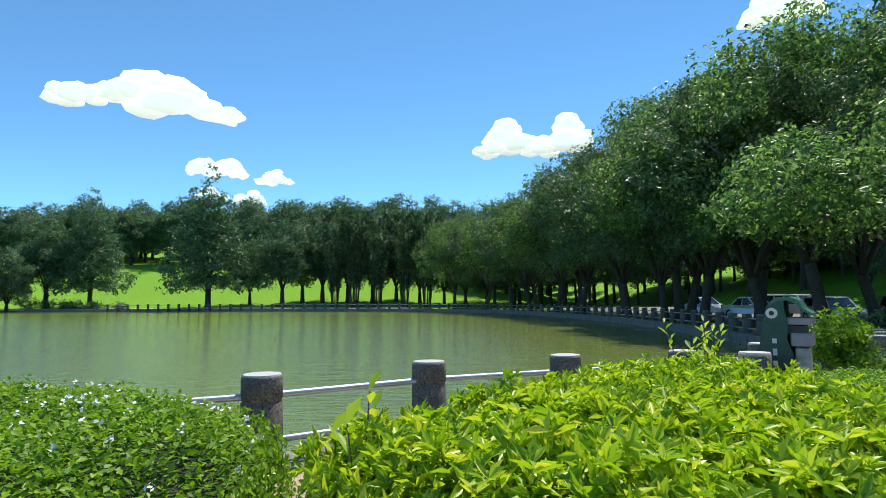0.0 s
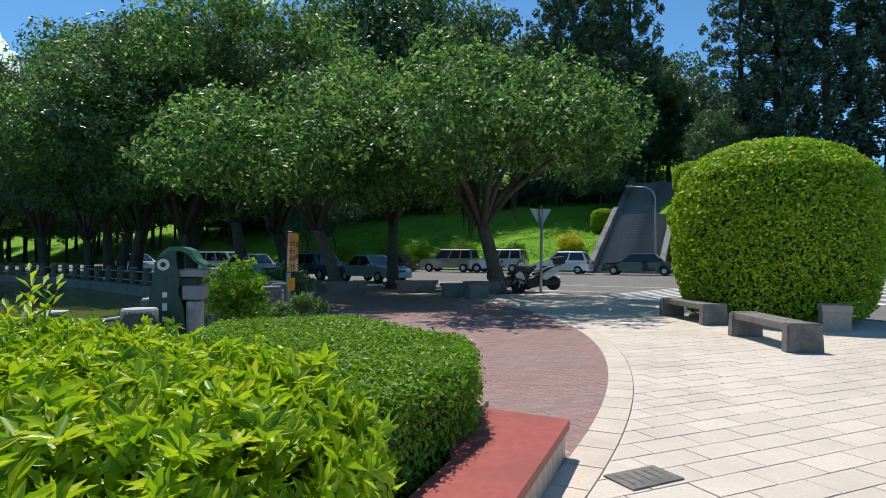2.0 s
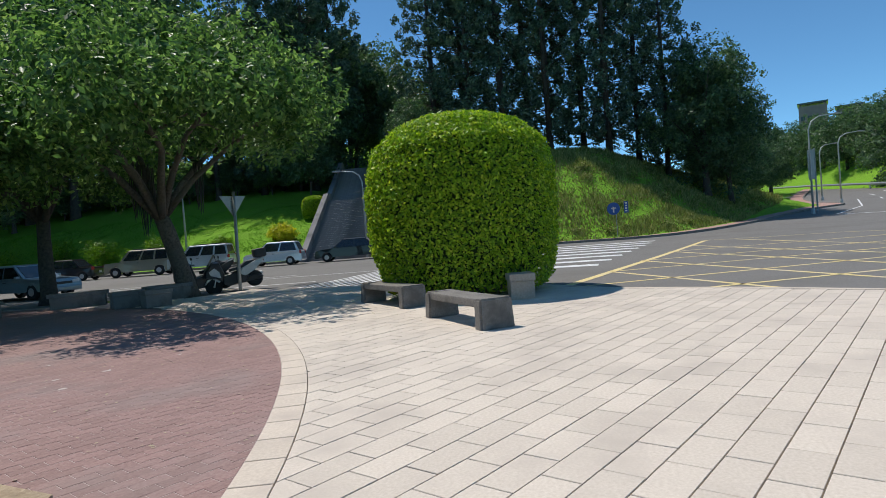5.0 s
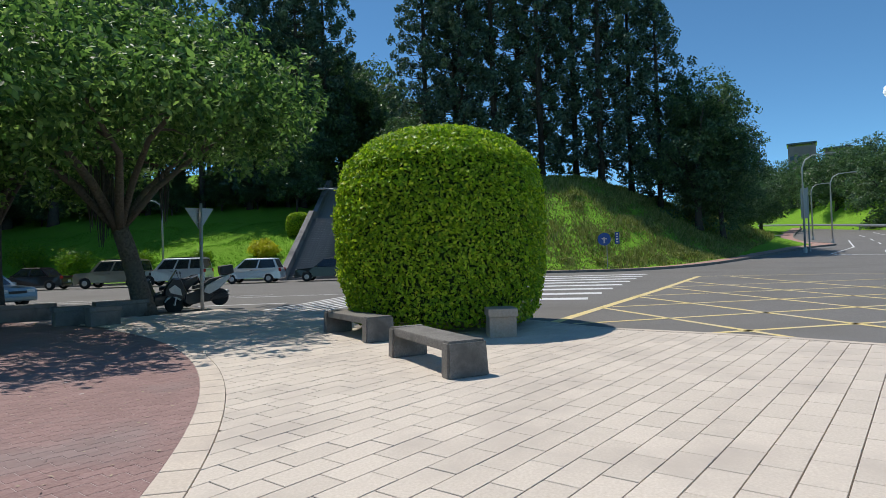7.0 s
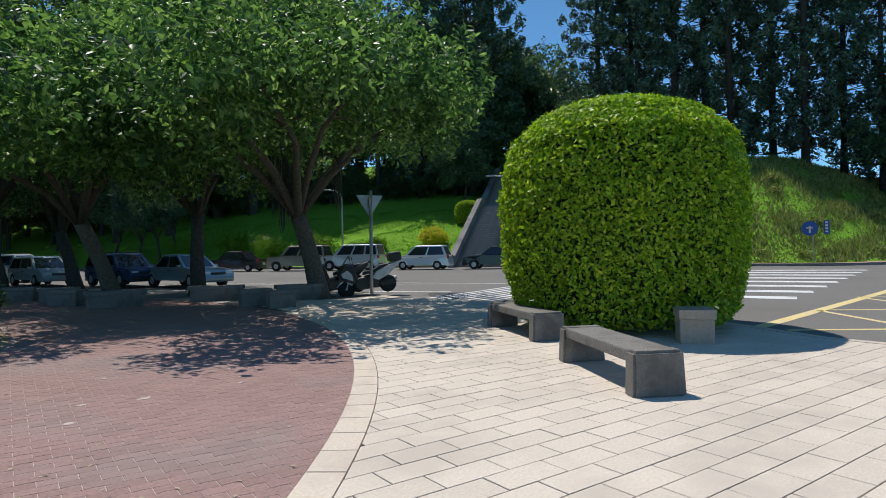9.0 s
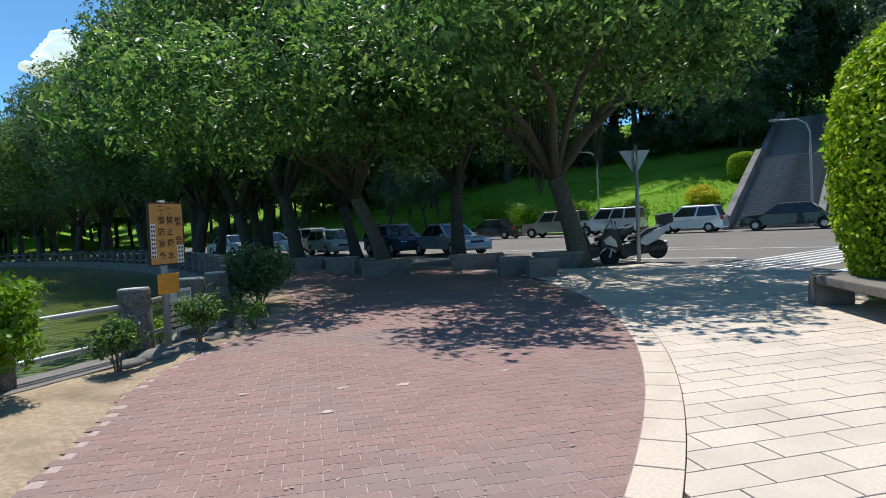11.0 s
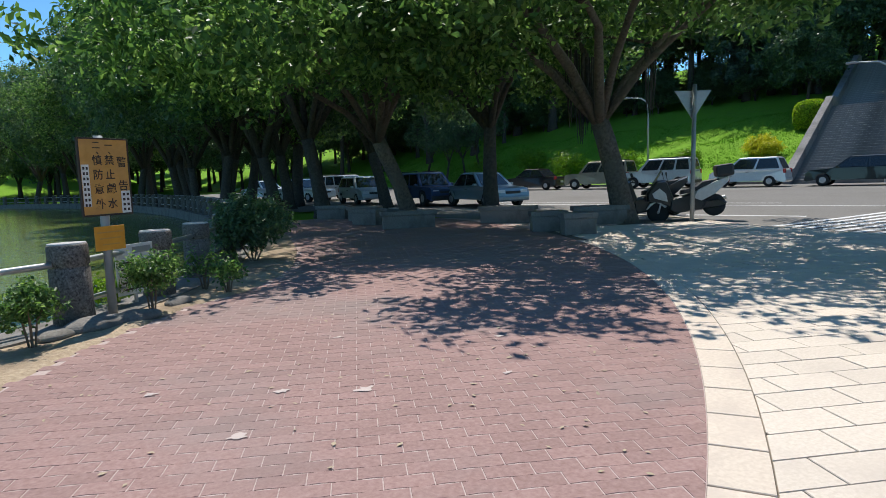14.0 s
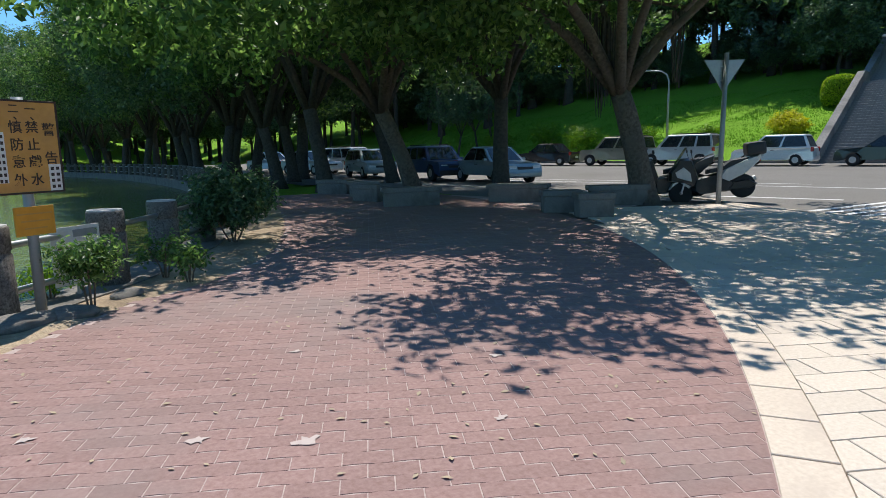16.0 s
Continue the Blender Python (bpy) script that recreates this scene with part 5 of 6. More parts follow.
def car(m, length, width, height, kind, col, label, nose=1):
    """A parked car, nose towards +x."""
    paintm = plain("car paint", col, 0.28, 0.35, 0.5, 0.6)
    t = thing("parked_car", label, "car", m, "parked cars")
    L, W, H = length / 2, width / 2, height
    belt = H * (0.60 if kind == "sedan" else 0.58)
    clear = 0.19
    r = 0.31 if kind != "suv" else 0.35
    xf, xr = L - 0.82, -L + 0.78
    def arch(x0):
        return [(x0 - (r + 0.06) * math.cos(a2), r + (r + 0.06) * math.sin(a2)) for a2 in np.linspace(0.0, math.pi, 9)]
    if kind == "sedan":
        top = [(L, 0.45), (L - 0.03, belt - 0.22), (L - 0.18, belt - 0.10), (L - 1.25, belt), (-L + 0.95, belt + 0.02), (-L + 0.12, belt - 0.02), (-L, belt - 0.16), (-L, 0.42)]
    elif kind == "hatch":
        top = [(L, 0.45), (L - 0.04, belt - 0.22), (L - 0.20, belt - 0.08), (L - 0.95, belt + 0.02), (-L + 0.2, belt + 0.05), (-L + 0.03, belt - 0.05), (-L, 0.42)]
    else:
        top = [(L, 0.5), (L - 0.03, belt - 0.15), (L - 0.15, belt - 0.05), (L - 1.15, belt), (-L + 0.12, belt + 0.02), (-L + 0.02, belt - 0.06), (-L, 0.5)]
    low = [(-L + 0.05, clear + 0.05)] + [(x, z) for x, z in arch(xr)] + [(x, z) for x, z in arch(xf)] + [(L - 0.06, clear + 0.05)]
    bm = bmesh.new()
    outline = top + low
    lo, hi = [], []
    for x, z in outline:
        w = W * (1.0 - 0.10 * max(0.0, (abs(x) - (L - 0.7)) / 0.7) - 0.05 * max(0, (z - 0.6)))
        lo.append(bm.verts.new((x, -w, z)))
        hi.append(bm.verts.new((x, w, z)))
    bm.faces.new(lo)
    bm.faces.new(hi[::-1])
    n = len(outline)
    for k in range(n):
        bm.faces.new((lo[k], hi[k], hi[(k + 1) % n], lo[(k + 1) % n]))
    bmesh.ops.triangulate(bm, faces=bm.faces[:])
    bmesh.ops.recalc_face_normals(bm, faces=bm.faces[:])
    body = part("body", bm, paintm, t)
    # cabin
    if kind == "sedan":
        b0, b1, t0, t1 = L - 1.22, -L + 0.85, L - 1.95, -L + 1.42
    elif kind == "hatch":
        b0, b1, t0, t1 = L - 0.90, -L + 0.12, L - 1.62, -L + 0.42
    else:
        b0, b1, t0, t1 = L - 1.12, -L + 0.06, L - 1.72, -L + 0.22
    wb, wt, zb, zt = W * 0.95, W * 0.76, belt - 0.02, H
    bm = bmesh.new()
    c4 = [(b0, wb, zb), (b1, wb, zb), (b1, -wb, zb), (b0, -wb, zb)]
    u4 = [(t0, wt, zt - 0.05), (t1, wt, zt - 0.05), (t1, -wt, zt - 0.05), (t0, -wt, zt - 0.05)]
    r4 = [(t0 - 0.14, wt - 0.1, zt), (t1 + 0.12, wt - 0.1, zt), (t1 + 0.12, -wt + 0.1, zt), (t0 - 0.14, -wt + 0.1, zt)]
    V = [[bm.verts.new(p) for p in q] for q in (c4, u4, r4)]
    for a2, b2 in zip(V, V[1:]):
        for k in range(4):
            bm.faces.new((a2[k], a2[(k + 1) % 4], b2[(k + 1) % 4], b2[k]))
    bm.faces.new(V[2])
    bmesh.ops.recalc_face_normals(bm, faces=bm.faces[:])
    cab = part("cabin", bm, paintm, t)

    def pane(name, p4, parent):
        p4 = [Vector(p) for p in p4]
        cen = sum(p4, Vector()) / 4
        nrm = (p4[1] - p4[0]).cross(p4[2] - p4[0]).normalized()
        if nrm.dot(cen - Vector((0, 0, 0.8))) < 0:
            nrm = -nrm
        bm2 = bmesh.new()
        a2 = [bm2.verts.new(p + nrm * 0.002) for p in p4]
        b2 = [bm2.verts.new(cen + (p - cen) * 0.97 + nrm * 0.012) for p in p4]
        bm2.faces.new(b2)
        for k in range(4):
            bm2.faces.new((a2[k], a2[(k + 1) % 4], b2[(k + 1) % 4], b2[k]))
        bmesh.ops.recalc_face_normals(bm2, faces=bm2.faces[:])
        part(name, bm2, GLASSDARK, parent)

    def lerp3(p, q, s):
        return tuple(p[k] + (q[k] - p[k]) * s for k in range(3))
    for sgn, cb0, cb1, cu0, cu1 in ((1, c4[0], c4[1], u4[0], u4[1]), (-1, c4[3], c4[2], u4[3], u4[2])):
        cuts = ((0.06, 0.50), (0.54, 0.95)) if kind != "suv" else ((0.06, 0.38), (0.42, 0.68), (0.72, 0.97))
        for s0, s1 in cuts:
            lowp, lowq = lerp3(cb0, cb1, s0), lerp3(cb0, cb1, s1)
            upp, upq = lerp3(cu0, cu1, max(0.03, s0)), lerp3(cu0, cu1, min(0.97, s1))
            pane("side_window", [lerp3(lowp, upp, 0.10), lerp3(lowq, upq, 0.10), lerp3(lowq, upq, 0.92), lerp3(lowp, upp, 0.92)], cab)
    for cb0, cb1, cu0, cu1, nm in ((c4[0], c4[3], u4[0], u4[3], "windscreen"), (c4[1], c4[2], u4[1], u4[2], "rear_window")):
        a0, a1, a2, a3 = lerp3(cb0, cb1, 0.08), lerp3(cb0, cb1, 0.92), lerp3(cu0, cu1, 0.92), lerp3(cu0, cu1, 0.08)
        pane(nm, [lerp3(a0, a3, 0.08), lerp3(a1, a2, 0.08), lerp3(a1, a2, 0.94), lerp3(a0, a3, 0.94)], cab)
    for x in (xf, xr):
        for s in (-1, 1):
            y = s * (W - 0.11)
            prof = [(r * 0.62, -0.10), (r * 0.97, -0.10), (r, -0.06), (r, 0.06), (r * 0.97, 0.10), (r * 0.62, 0.10)]
            mm = Matrix.Translation((x, y, r)) @ pose(0, 0, 0, 90, 0, 0)
            wh = part("wheel", lathe(bmesh.new(), prof, 18, mm), RUBBER, t, "", True)
            rim = lathe(bmesh.new(), [(0.06, -0.108), (r * 0.60, -0.098), (r * 0.62, 0.098), (0.06, 0.108)], 14, mm)
            part("rim", rim, ALLOY, wh, "alloy rim")
    for s in (-1, 1):
        part("headlight", boxed(L - 0.10, s * (W - 0.32), belt - 0.24, 0.16, 0.34, 0.14, 0.03), LAMPCLEAR, t)
        part("tail_light", boxed(-L + 0.06, s * (W - 0.18), belt - 0.10, 0.12, 0.22, 0.24, 0.03), LAMPRED, t)
        part("mirror", boxed(b0 - 0.25, s * (W + 0.05), belt + 0.06, 0.14, 0.16, 0.11, 0.03), paintm, t)
    part("front_bumper", boxed(L - 0.05, 0, 0.36, 0.18, width * 0.88, 0.20, 0.05), BLACKTRIM if kind == "suv" else paintm, t)
    part("rear_bumper", boxed(-L + 0.05, 0, 0.38, 0.18, width * 0.88, 0.20, 0.05), BLACKTRIM if kind == "suv" else paintm, t)
    part("grille", boxed(L - 0.02, 0, belt - 0.27, 0.06, width * 0.40, 0.10, 0.02), BLACKTRIM, t)
    part("number_plate", boxed(-L - 0.045, 0, 0.56, 0.012, 0.36, 0.16), PLATE, t)
    for s in (-1, 1):
        part("door_handle", boxed(-0.1, s * (W - 0.01), belt - 0.12, 0.16, 0.04, 0.03, 0.008), BLACKTRIM, t)
    if kind == "suv":
        for s in (-1, 1):
            part("roof_rail", boxed((t0 + t1) / 2, s * (wt - 0.12), zt + 0.04, (t0 - t1) * 0.8, 0.04, 0.04, 0.01), BLACKTRIM, t)
    return t


def parked(c2, a2, turn=0):
    x, y = place(c2, a2)
    return pose(x, y, float(road_z(x, y)) - 0.02, 0, 0, math.degrees(math.atan2(AY, AX)) + turn)


car(parked(46.3, 25.6), 4.6, 1.76, 1.50, "sedan", (0.025, 0.02, 0.022), "dark maroon sedan parked at the far kerb")
car(parked(46.3, 20.3), 4.6, 1.80, 1.82, "suv", (0.33, 0.29, 0.22), "gold beige off-road car parked at the far kerb")
car(parked(46.3, 16.2), 4.5, 1.80, 1.82, "suv", (0.55, 0.57, 0.58), "silver station car with spare wheel parked at the far kerb")
car(parked(46.2, 11.0), 4.0, 1.72, 1.64, "hatch", (0.82, 0.83, 0.83), "small white hatchback parked below the stairs")
car(parked(46.2, 5.6), 4.95, 1.80, 1.52, "sedan", (0.018, 0.022, 0.024), "black sedan parked before the stairway")
car(pose(22.6, 25.1, 0.0, 0, 0, -92), 4.4, 1.70, 1.44, "sedan", (0.24, 0.30, 0.33), "grey-blue sedan parked under the trees")
car(pose(21.9, 28.9, 0.02, 0, 0, -94), 4.3, 1.74, 1.52, "suv", (0.03, 0.06, 0.16), "dark blue car parked under the trees")
car(pose(20.9, 34.4, 0.02, 0, 0, -94), 4.2, 1.70, 1.46, "hatch", (0.42, 0.46, 0.47), "silver hatchback parked under the trees")
car(pose(22.6, 41.2, 0.02, 0, 0, -68), 4.4, 1.72, 1.62, "suv", (0.58, 0.60, 0.60), "pale grey car parked farther up the road")
car(pose(19.9, 41.6, 0.02, 0, 0, -68), 4.2, 1.70, 1.46, "sedan", (0.70, 0.72, 0.72), "white sedan parked farther up the road")
car(pose(18.9, 47.5, 0.02, 0, 0, -72), 4.2, 1.70, 1.46, "sedan", (0.70, 0.72, 0.74), "white sedan parked at the end of the row")

# ---- motor scooters ----
BIKEWHITE = plain("pearl white scooter paint", (0.62, 0.63, 0.62), 0.25, 0.1, 0.5, 0.5)
BIKEDARK = plain("dark grey scooter paint", (0.03, 0.032, 0.035), 0.3, 0.2, 0.5, 0.4)
VISOR = plain("smoked visor", (0.16, 0.17, 0.17), 0.15)


def scooter(m, col, label, box_on):
    """Large motor scooter, nose towards +x."""
    t = thing("motor_scooter", label, "scooter", m, "scooters at the kerb")
    for x, r in ((0.70, 0.28), (-0.66, 0.28)):
        mm = Matrix.Translation((x, 0, r)) @ pose(0, 0, 0, 90, 0, 0)
        w = part("wheel", lathe(bmesh.new(), [(r * 0.62, -0.05), (r * 0.95, -0.055), (r, -0.03), (r, 0.03), (r * 0.95, 0.055), (r * 0.62, 0.05)], 18, mm), RUBBER, t, "", True)
        part("rim", lathe(bmesh.new(), [(0.04, -0.05), (r * 0.6, -0.04), (r * 0.6, 0.04), (0.04, 0.05)], 12, mm), ALLOY, w)
    def hull(name, prof, w0, w1, mat):
        bm = bmesh.new()
        n = len(prof)
        rings = []
        for yy, k in ((-1, 0.86), (-0.55, 1.0), (0.55, 1.0), (1, 0.86)):
            cx = sum(p[0] for p in prof) / n
            cz = sum(p[1] for p in prof) / n
            rings.append([bm.verts.new((cx + (x - cx) * k, yy * (w0 + (w1 - w0) * (z - 0.2)), cz + (z - cz) * k)) for x, z in prof])
        for a2, b2 in zip(rings, rings[1:]):
            for q in range(n):
                bm.faces.new((a2[q], a2[(q + 1) % n], b2[(q + 1) % n], b2[q]))
        bm.faces.new(rings[0][::-1])
        bm.faces.new(rings[-1])
        bmesh.ops.recalc_face_normals(bm, faces=bm.faces[:])
        return part(name, bm, mat, t)
    hull("front_fairing", [(0.40, 0.36), (0.62, 0.52), (0.96, 0.60), (0.94, 0.80), (0.66, 1.10), (0.42, 1.08), (0.30, 0.62)], 0.20, 0.26, BIKEDARK)
    hull("side_panel", [(0.44, 0.50), (0.80, 0.66), (0.84, 0.80), (0.62, 0.92), (0.46, 0.74)], 0.235, 0.285, col)
    hull("front_mudguard", [(0.44, 0.42), (0.60, 0.60), (0.88, 0.54), (0.99, 0.38), (0.90, 0.46), (0.72, 0.56), (0.50, 0.36)], 0.07, 0.07, col)
    hull("floorboard", [(0.46, 0.30), (0.40, 0.58), (-0.15, 0.66), (-0.5, 0.40), (-0.35, 0.20), (0.35, 0.20)], 0.19, 0.19, BIKEDARK)
    hull("tail", [(-0.10, 0.52), (-0.25, 0.72), (-0.75, 0.90), (-1.08, 0.98), (-1.06, 0.84), (-0.70, 0.56), (-0.30, 0.40)], 0.19, 0.22, col)
    hull("seat", [(0.12, 0.66), (0.10, 0.76), (-0.25, 0.80), (-0.45, 0.92), (-0.85, 0.94), (-0.92, 0.86), (-0.40, 0.76), (-0.2, 0.68)], 0.15, 0.16, BLACKTRIM)
    hull("engine", [(-0.20, 0.24), (-0.35, 0.40), (-0.80, 0.42), (-0.98, 0.30), (-0.80, 0.22)], 0.12, 0.12, BIKEDARK)
    bm = bmesh.new()
    q4 = [(0.78, -0.20, 0.98), (0.78, 0.20, 0.98), (0.50, 0.15, 1.34), (0.50, -0.15, 1.34)]
    a4 = [bm.verts.new(p) for p in q4]
    b4 = [bm.verts.new((p[0] - 0.01, p[1], p[2] - 0.006)) for p in q4]
    bm.faces.new(a4)
    bm.faces.new(b4[::-1])
    for k in range(4):
        bm.faces.new((a4[k], a4[(k + 1) % 4], b4[(k + 1) % 4], b4[k]))
    part("windshield", bm, VISOR, t)
    part("handlebar", tube(bmesh.new(), [(0.38, -0.36, 1.03), (0.46, -0.14, 1.06), (0.46, 0.14, 1.06), (0.38, 0.36, 1.03)], [0.018] * 4, 7), BLACKTRIM, t)
    for s in (-1, 1):
        mr = part("mirror", boxed(0.44, s * 0.34, 1.24, 0.03, 0.14, 0.09, 0.02), BLACKTRIM, t)
        part("mirror_stalk", rod(bmesh.new(), (0.42, s * 0.28, 1.05), (0.44, s * 0.33, 1.22), 0.008, None, 6), BLACKTRIM, mr)
        part("fork", rod(bmesh.new(), (0.70, s * 0.08, 0.28), (0.52, s * 0.08, 0.75), 0.022, None, 8), STEEL, t)
    part("headlight", boxed(0.87, 0, 0.68, 0.06, 0.22, 0.10, 0.025), LAMPCLEAR, t)
    part("tail_light", boxed(-1.05, 0, 0.84, 0.05, 0.2, 0.06, 0.015), LAMPRED, t)
    part("exhaust", rod(bmesh.new(), (-0.35, -0.17, 0.28), (-1.0, -0.19, 0.42), 0.045, 0.06, 10), STEEL, t)
    if box_on:
        part("top_box", boxed(-0.98, 0, 1.11, 0.42, 0.46, 0.30, 0.07), BLACKTRIM, t, "black plastic top box")
        part("rack", boxed(-0.95, 0, 0.935, 0.36, 0.24, 0.03, 0.008), STEEL, t)
    return t


scooter(pose(21.25, 13.75, 0, 0, 7, 138), BIKEWHITE, "white maxi scooter with black top box", True)
scooter(pose(20.75, 14.55, 0, 0, 7, 150), BIKEDARK, "dark grey scooter parked behind the white one", False)

# ---- signs ----
SIGNBACK = plain("weathered aluminium", (0.36, 0.37, 0.37), 0.45, 0.5)
AMBER = surface("faded amber sign board", (0.50, 0.25, 0.06), (0.62, 0.33, 0.09), 12, 2.0, 0.55, 0.05, 0.003, (0.46, 0.24, 0.08))
ORANGE = surface("orange sign board", (0.62, 0.27, 0.03), (0.72, 0.34, 0.04), 10, 2.0, 0.5, 0.05, 0.003)
INK = plain("dark sign ink", (0.05, 0.03, 0.02), 0.7)
PAPER = surface("white notice", (0.62, 0.60, 0.56), (0.74, 0.72, 0.68), 20, 3.0, 0.6, 0.05, 0.003)
SIGNBLUE = plain("blue sign face", (0.02, 0.09, 0.33), 0.4)

ys = thing("yield_sign", "inverted triangle road sign seen from its grey back on a pole", "road sign", pose(20.8, 13.28, 0, 0, 0, -28))
part("pole", rod(bmesh.new(), (0, 0, -0.1), (0.03, 0, 3.3), 0.055, 0.05, 14), GREYPOLE, ys, "", True)
bm = prism(bmesh.new(), [(-0.45, 0.30), (0.0, -0.40), (0.45, 0.30)], -0.012, 0.012)
bmesh.ops.transform(bm, matrix=Matrix.Translation((0.02, 0.075, 2.86)) @ pose(0, 0, 0, 90, 0, 0), verts=bm.verts)
tri = part("triangle", bm, SIGNBACK, ys)
for z in (2.72, 3.02):
    part("clamp", boxed(0.02, 0.055, z, 0.16, 0.05, 0.035, 0.006), STEEL, tri)


def lettering(body, size, parent, mat, x, z, y=0.0):
    """Characters as thin raised ink on a board in the x, z plane that faces -y."""
    cu = bpy.data.curves.new("lettering", "FONT")
    cu.body, cu.size, cu.extrude, cu.align_x, cu.align_y, cu.offset = body, size, 0.001, "CENTER", "CENTER", 0.0012
    tmp = new("lettering", cu)
    me = bpy.data.meshes.new_from_object(tmp.evaluated_get(bpy.context.evaluated_depsgraph_get()))
    bpy.data.objects.remove(tmp)
    me.materials.clear()
    me.materials.append(mat)
    ob = new("lettering", me)
    ob.parent = parent
    ob.matrix_basis = pose(x, y, z, 90, 0, 0)
    return ob


ws = thing("warning_sign", "faded amber warning board with dark characters on a grey pole", "sign", pose(8.10, 10.27, -0.06, 1.2, 0, 34))
part("pole", rod(bmesh.new(), (0, 0.03, -0.05), (0, 0.03, 1.9), 0.042, None, 14), GREYPOLE, ws, "", True)
bd = part("board", boxed(0.0, -0.03, 1.50, 0.51, 0.016, 0.74, 0.004), AMBER, ws)
for x, z, sx, sz in ((0, 1.868, 0.526, 0.016), (0, 1.132, 0.526, 0.016), (-0.258, 1.50, 0.016, 0.73), (0.258, 1.50, 0.016, 0.73)):
    part("edge", boxed(x, -0.03, z, sx, 0.03, sz, 0.004), INK, bd)
for ch, x, z, s in (("警", 0.215, 1.72, 0.12), ("告", 0.215, 1.45, 0.12), ("一", 0.06, 1.91, 0.09), ("、", 0.10, 1.85, 0.09), ("禁", 0.06, 1.74, 0.115), ("止", 0.06, 1.58, 0.115), ("戲", 0.06, 1.42, 0.115), ("水", 0.06, 1.25, 0.115), ("二", -0.09, 1.91, 0.09), ("、", -0.05, 1.85, 0.09), ("慎", -0.09, 1.74, 0.115), ("防", -0.09, 1.58, 0.115), ("意", -0.09, 1.42, 0.115), ("外", -0.09, 1.25, 0.115)):
    lettering(ch, s * 0.92, bd, INK, x * 0.85, 1.13 + (z - 1.13) * 0.86, -0.0395)
for x, z, sx, sz in ((-0.205, 1.42, 0.075, 0.40), (0.20, 1.25, 0.10, 0.22)):
    nt2 = part("notice", boxed(x, -0.039, z, sx, 0.003, sz), PAPER, bd, "pasted white notice strip")
    cols = 2
    for q in range(cols):
        for k in range(int(sz / 0.05)):
            part("print", boxed(x - sx * 0.22 + q * sx * 0.44, -0.0412, z + sz / 2 - 0.035 - 0.05 * k, sx * 0.26, 0.002, 0.026), INK, nt2)
part("lower_board", boxed(-0.0, -0.025, 0.90, 0.32, 0.012, 0.24, 0.004), ORANGE, ws, "small orange board")
for k in range(3):
    part("print", boxed(0, -0.0335, 0.96 - 0.06 * k, 0.28 - 0.05 * k, 0.003, 0.012), AMBER, ws)

nb = thing("notice_board", "small white notice board fixed between the fence posts", "sign", pose(8.36, 11.02, 0, 0, 0, 40))
part("panel", boxed(0, 0, 0.42, 0.52, 0.014, 0.56, 0.003), PAPER, nb)
part("header", boxed(0.10, -0.009, 0.63, 0.26, 0.004, 0.07), GREYPOLE, nb)
for k in range(5):
    part("print", boxed(0, -0.009, 0.50 - 0.075 * k, 0.40, 0.004, 0.02), INK, nb)
part("stake", rod(bmesh.new(), (0, 0.03, -0.05), (0, 0.03, 0.6), 0.02, None, 8), STEEL, nb)

bs = thing("pedestrian_sign", "round blue walking sign with narrow blue plate on a thin pole", "road sign", pose(48.4, 1.9, on_ground(48.4, 1.9), 0, 0, 0))
part("pole", rod(bmesh.new(), (0, 0, -0.1), (0, 0, 2.4), 0.03, None, 8), GREYPOLE, bs)
disc = part("disc", lathe(bmesh.new(), [(0.44, -0.01), (0.44, 0.01)], 28, Matrix.Translation((-0.06, 0.16, 2.05)) @ pose(0, 0, 0, 0, -90, 0)), SIGNBLUE, bs)
part("arrow", boxed(-0.08, 0.16, 1.98, 0.01, 0.10, 0.42), PAPER, disc)
part("arrow_arm", boxed(-0.08, 0.16, 2.08, 0.01, 0.34, 0.08), PAPER, disc)
pt = part("plate", boxed(-0.06, -0.70, 2.1, 0.02, 0.30, 0.80, 0.004), SIGNBLUE, bs)
for k in range(4):
    part("print", boxed(-0.074, -0.70, 2.38 - 0.18 * k, 0.008, 0.14, 0.10), PAPER, pt)

# ---- bird-shaped litter bin ----
BINGREEN = surface("dark green bin shell", (0.012, 0.045, 0.035), (0.022, 0.07, 0.055), 20, 3, 0.4, 0.05, 0.002, None, 0, 0, 0.5)
BINROOF = surface("green bin roof", (0.045, 0.13, 0.09), (0.07, 0.18, 0.125), 20, 3, 0.4, 0.05, 0.002)
BINPALE = surface("stained pale bin door", (0.34, 0.33, 0.31), (0.50, 0.49, 0.46), 16, 3, 0.6, 0.1, 0.003, (0.22, 0.21, 0.19))
BINGREY = plain("grey bin flap", (0.30, 0.27, 0.29), 0.5)
lb = thing("litter_bin", "dark green bird-shaped litter bin with round white eye", "litter bin", pose(4.92, 7.66, 0, 0, 0, -33))
prof = [(-0.27, 0.0), (-0.31, 0.35), (-0.30, 0.70), (-0.25, 1.0), (-0.22, 1.20), (-0.18, 1.36), (-0.08, 1.45), (0.02, 1.46), (0.02, 1.30), (0.06, 1.12), (0.04, 0.95), (0.10, 0.75), (0.12, 0.4), (0.10, 0.0)]
for s in (-0.24, 0.24):
    bm = prism(bmesh.new(), prof, -0.03, 0.03, Matrix.Translation((0, s, 0)) @ pose(0, 0, 0, 90, 0, 0))
    bmesh.ops.recalc_face_normals(bm, faces=bm.faces[:])
    part("side_shell", bm, BINGREEN, lb)
bm = prism(bmesh.new(), [(-0.24, 0.0), (-0.27, 0.7), (-0.2, 1.2), (-0.05, 1.38), (0.0, 1.2), (0.0, 0.02)], -0.21, 0.21, pose(0, 0, 0, 90, 0, 0))
bmesh.ops.recalc_face_normals(bm, faces=bm.faces[:])
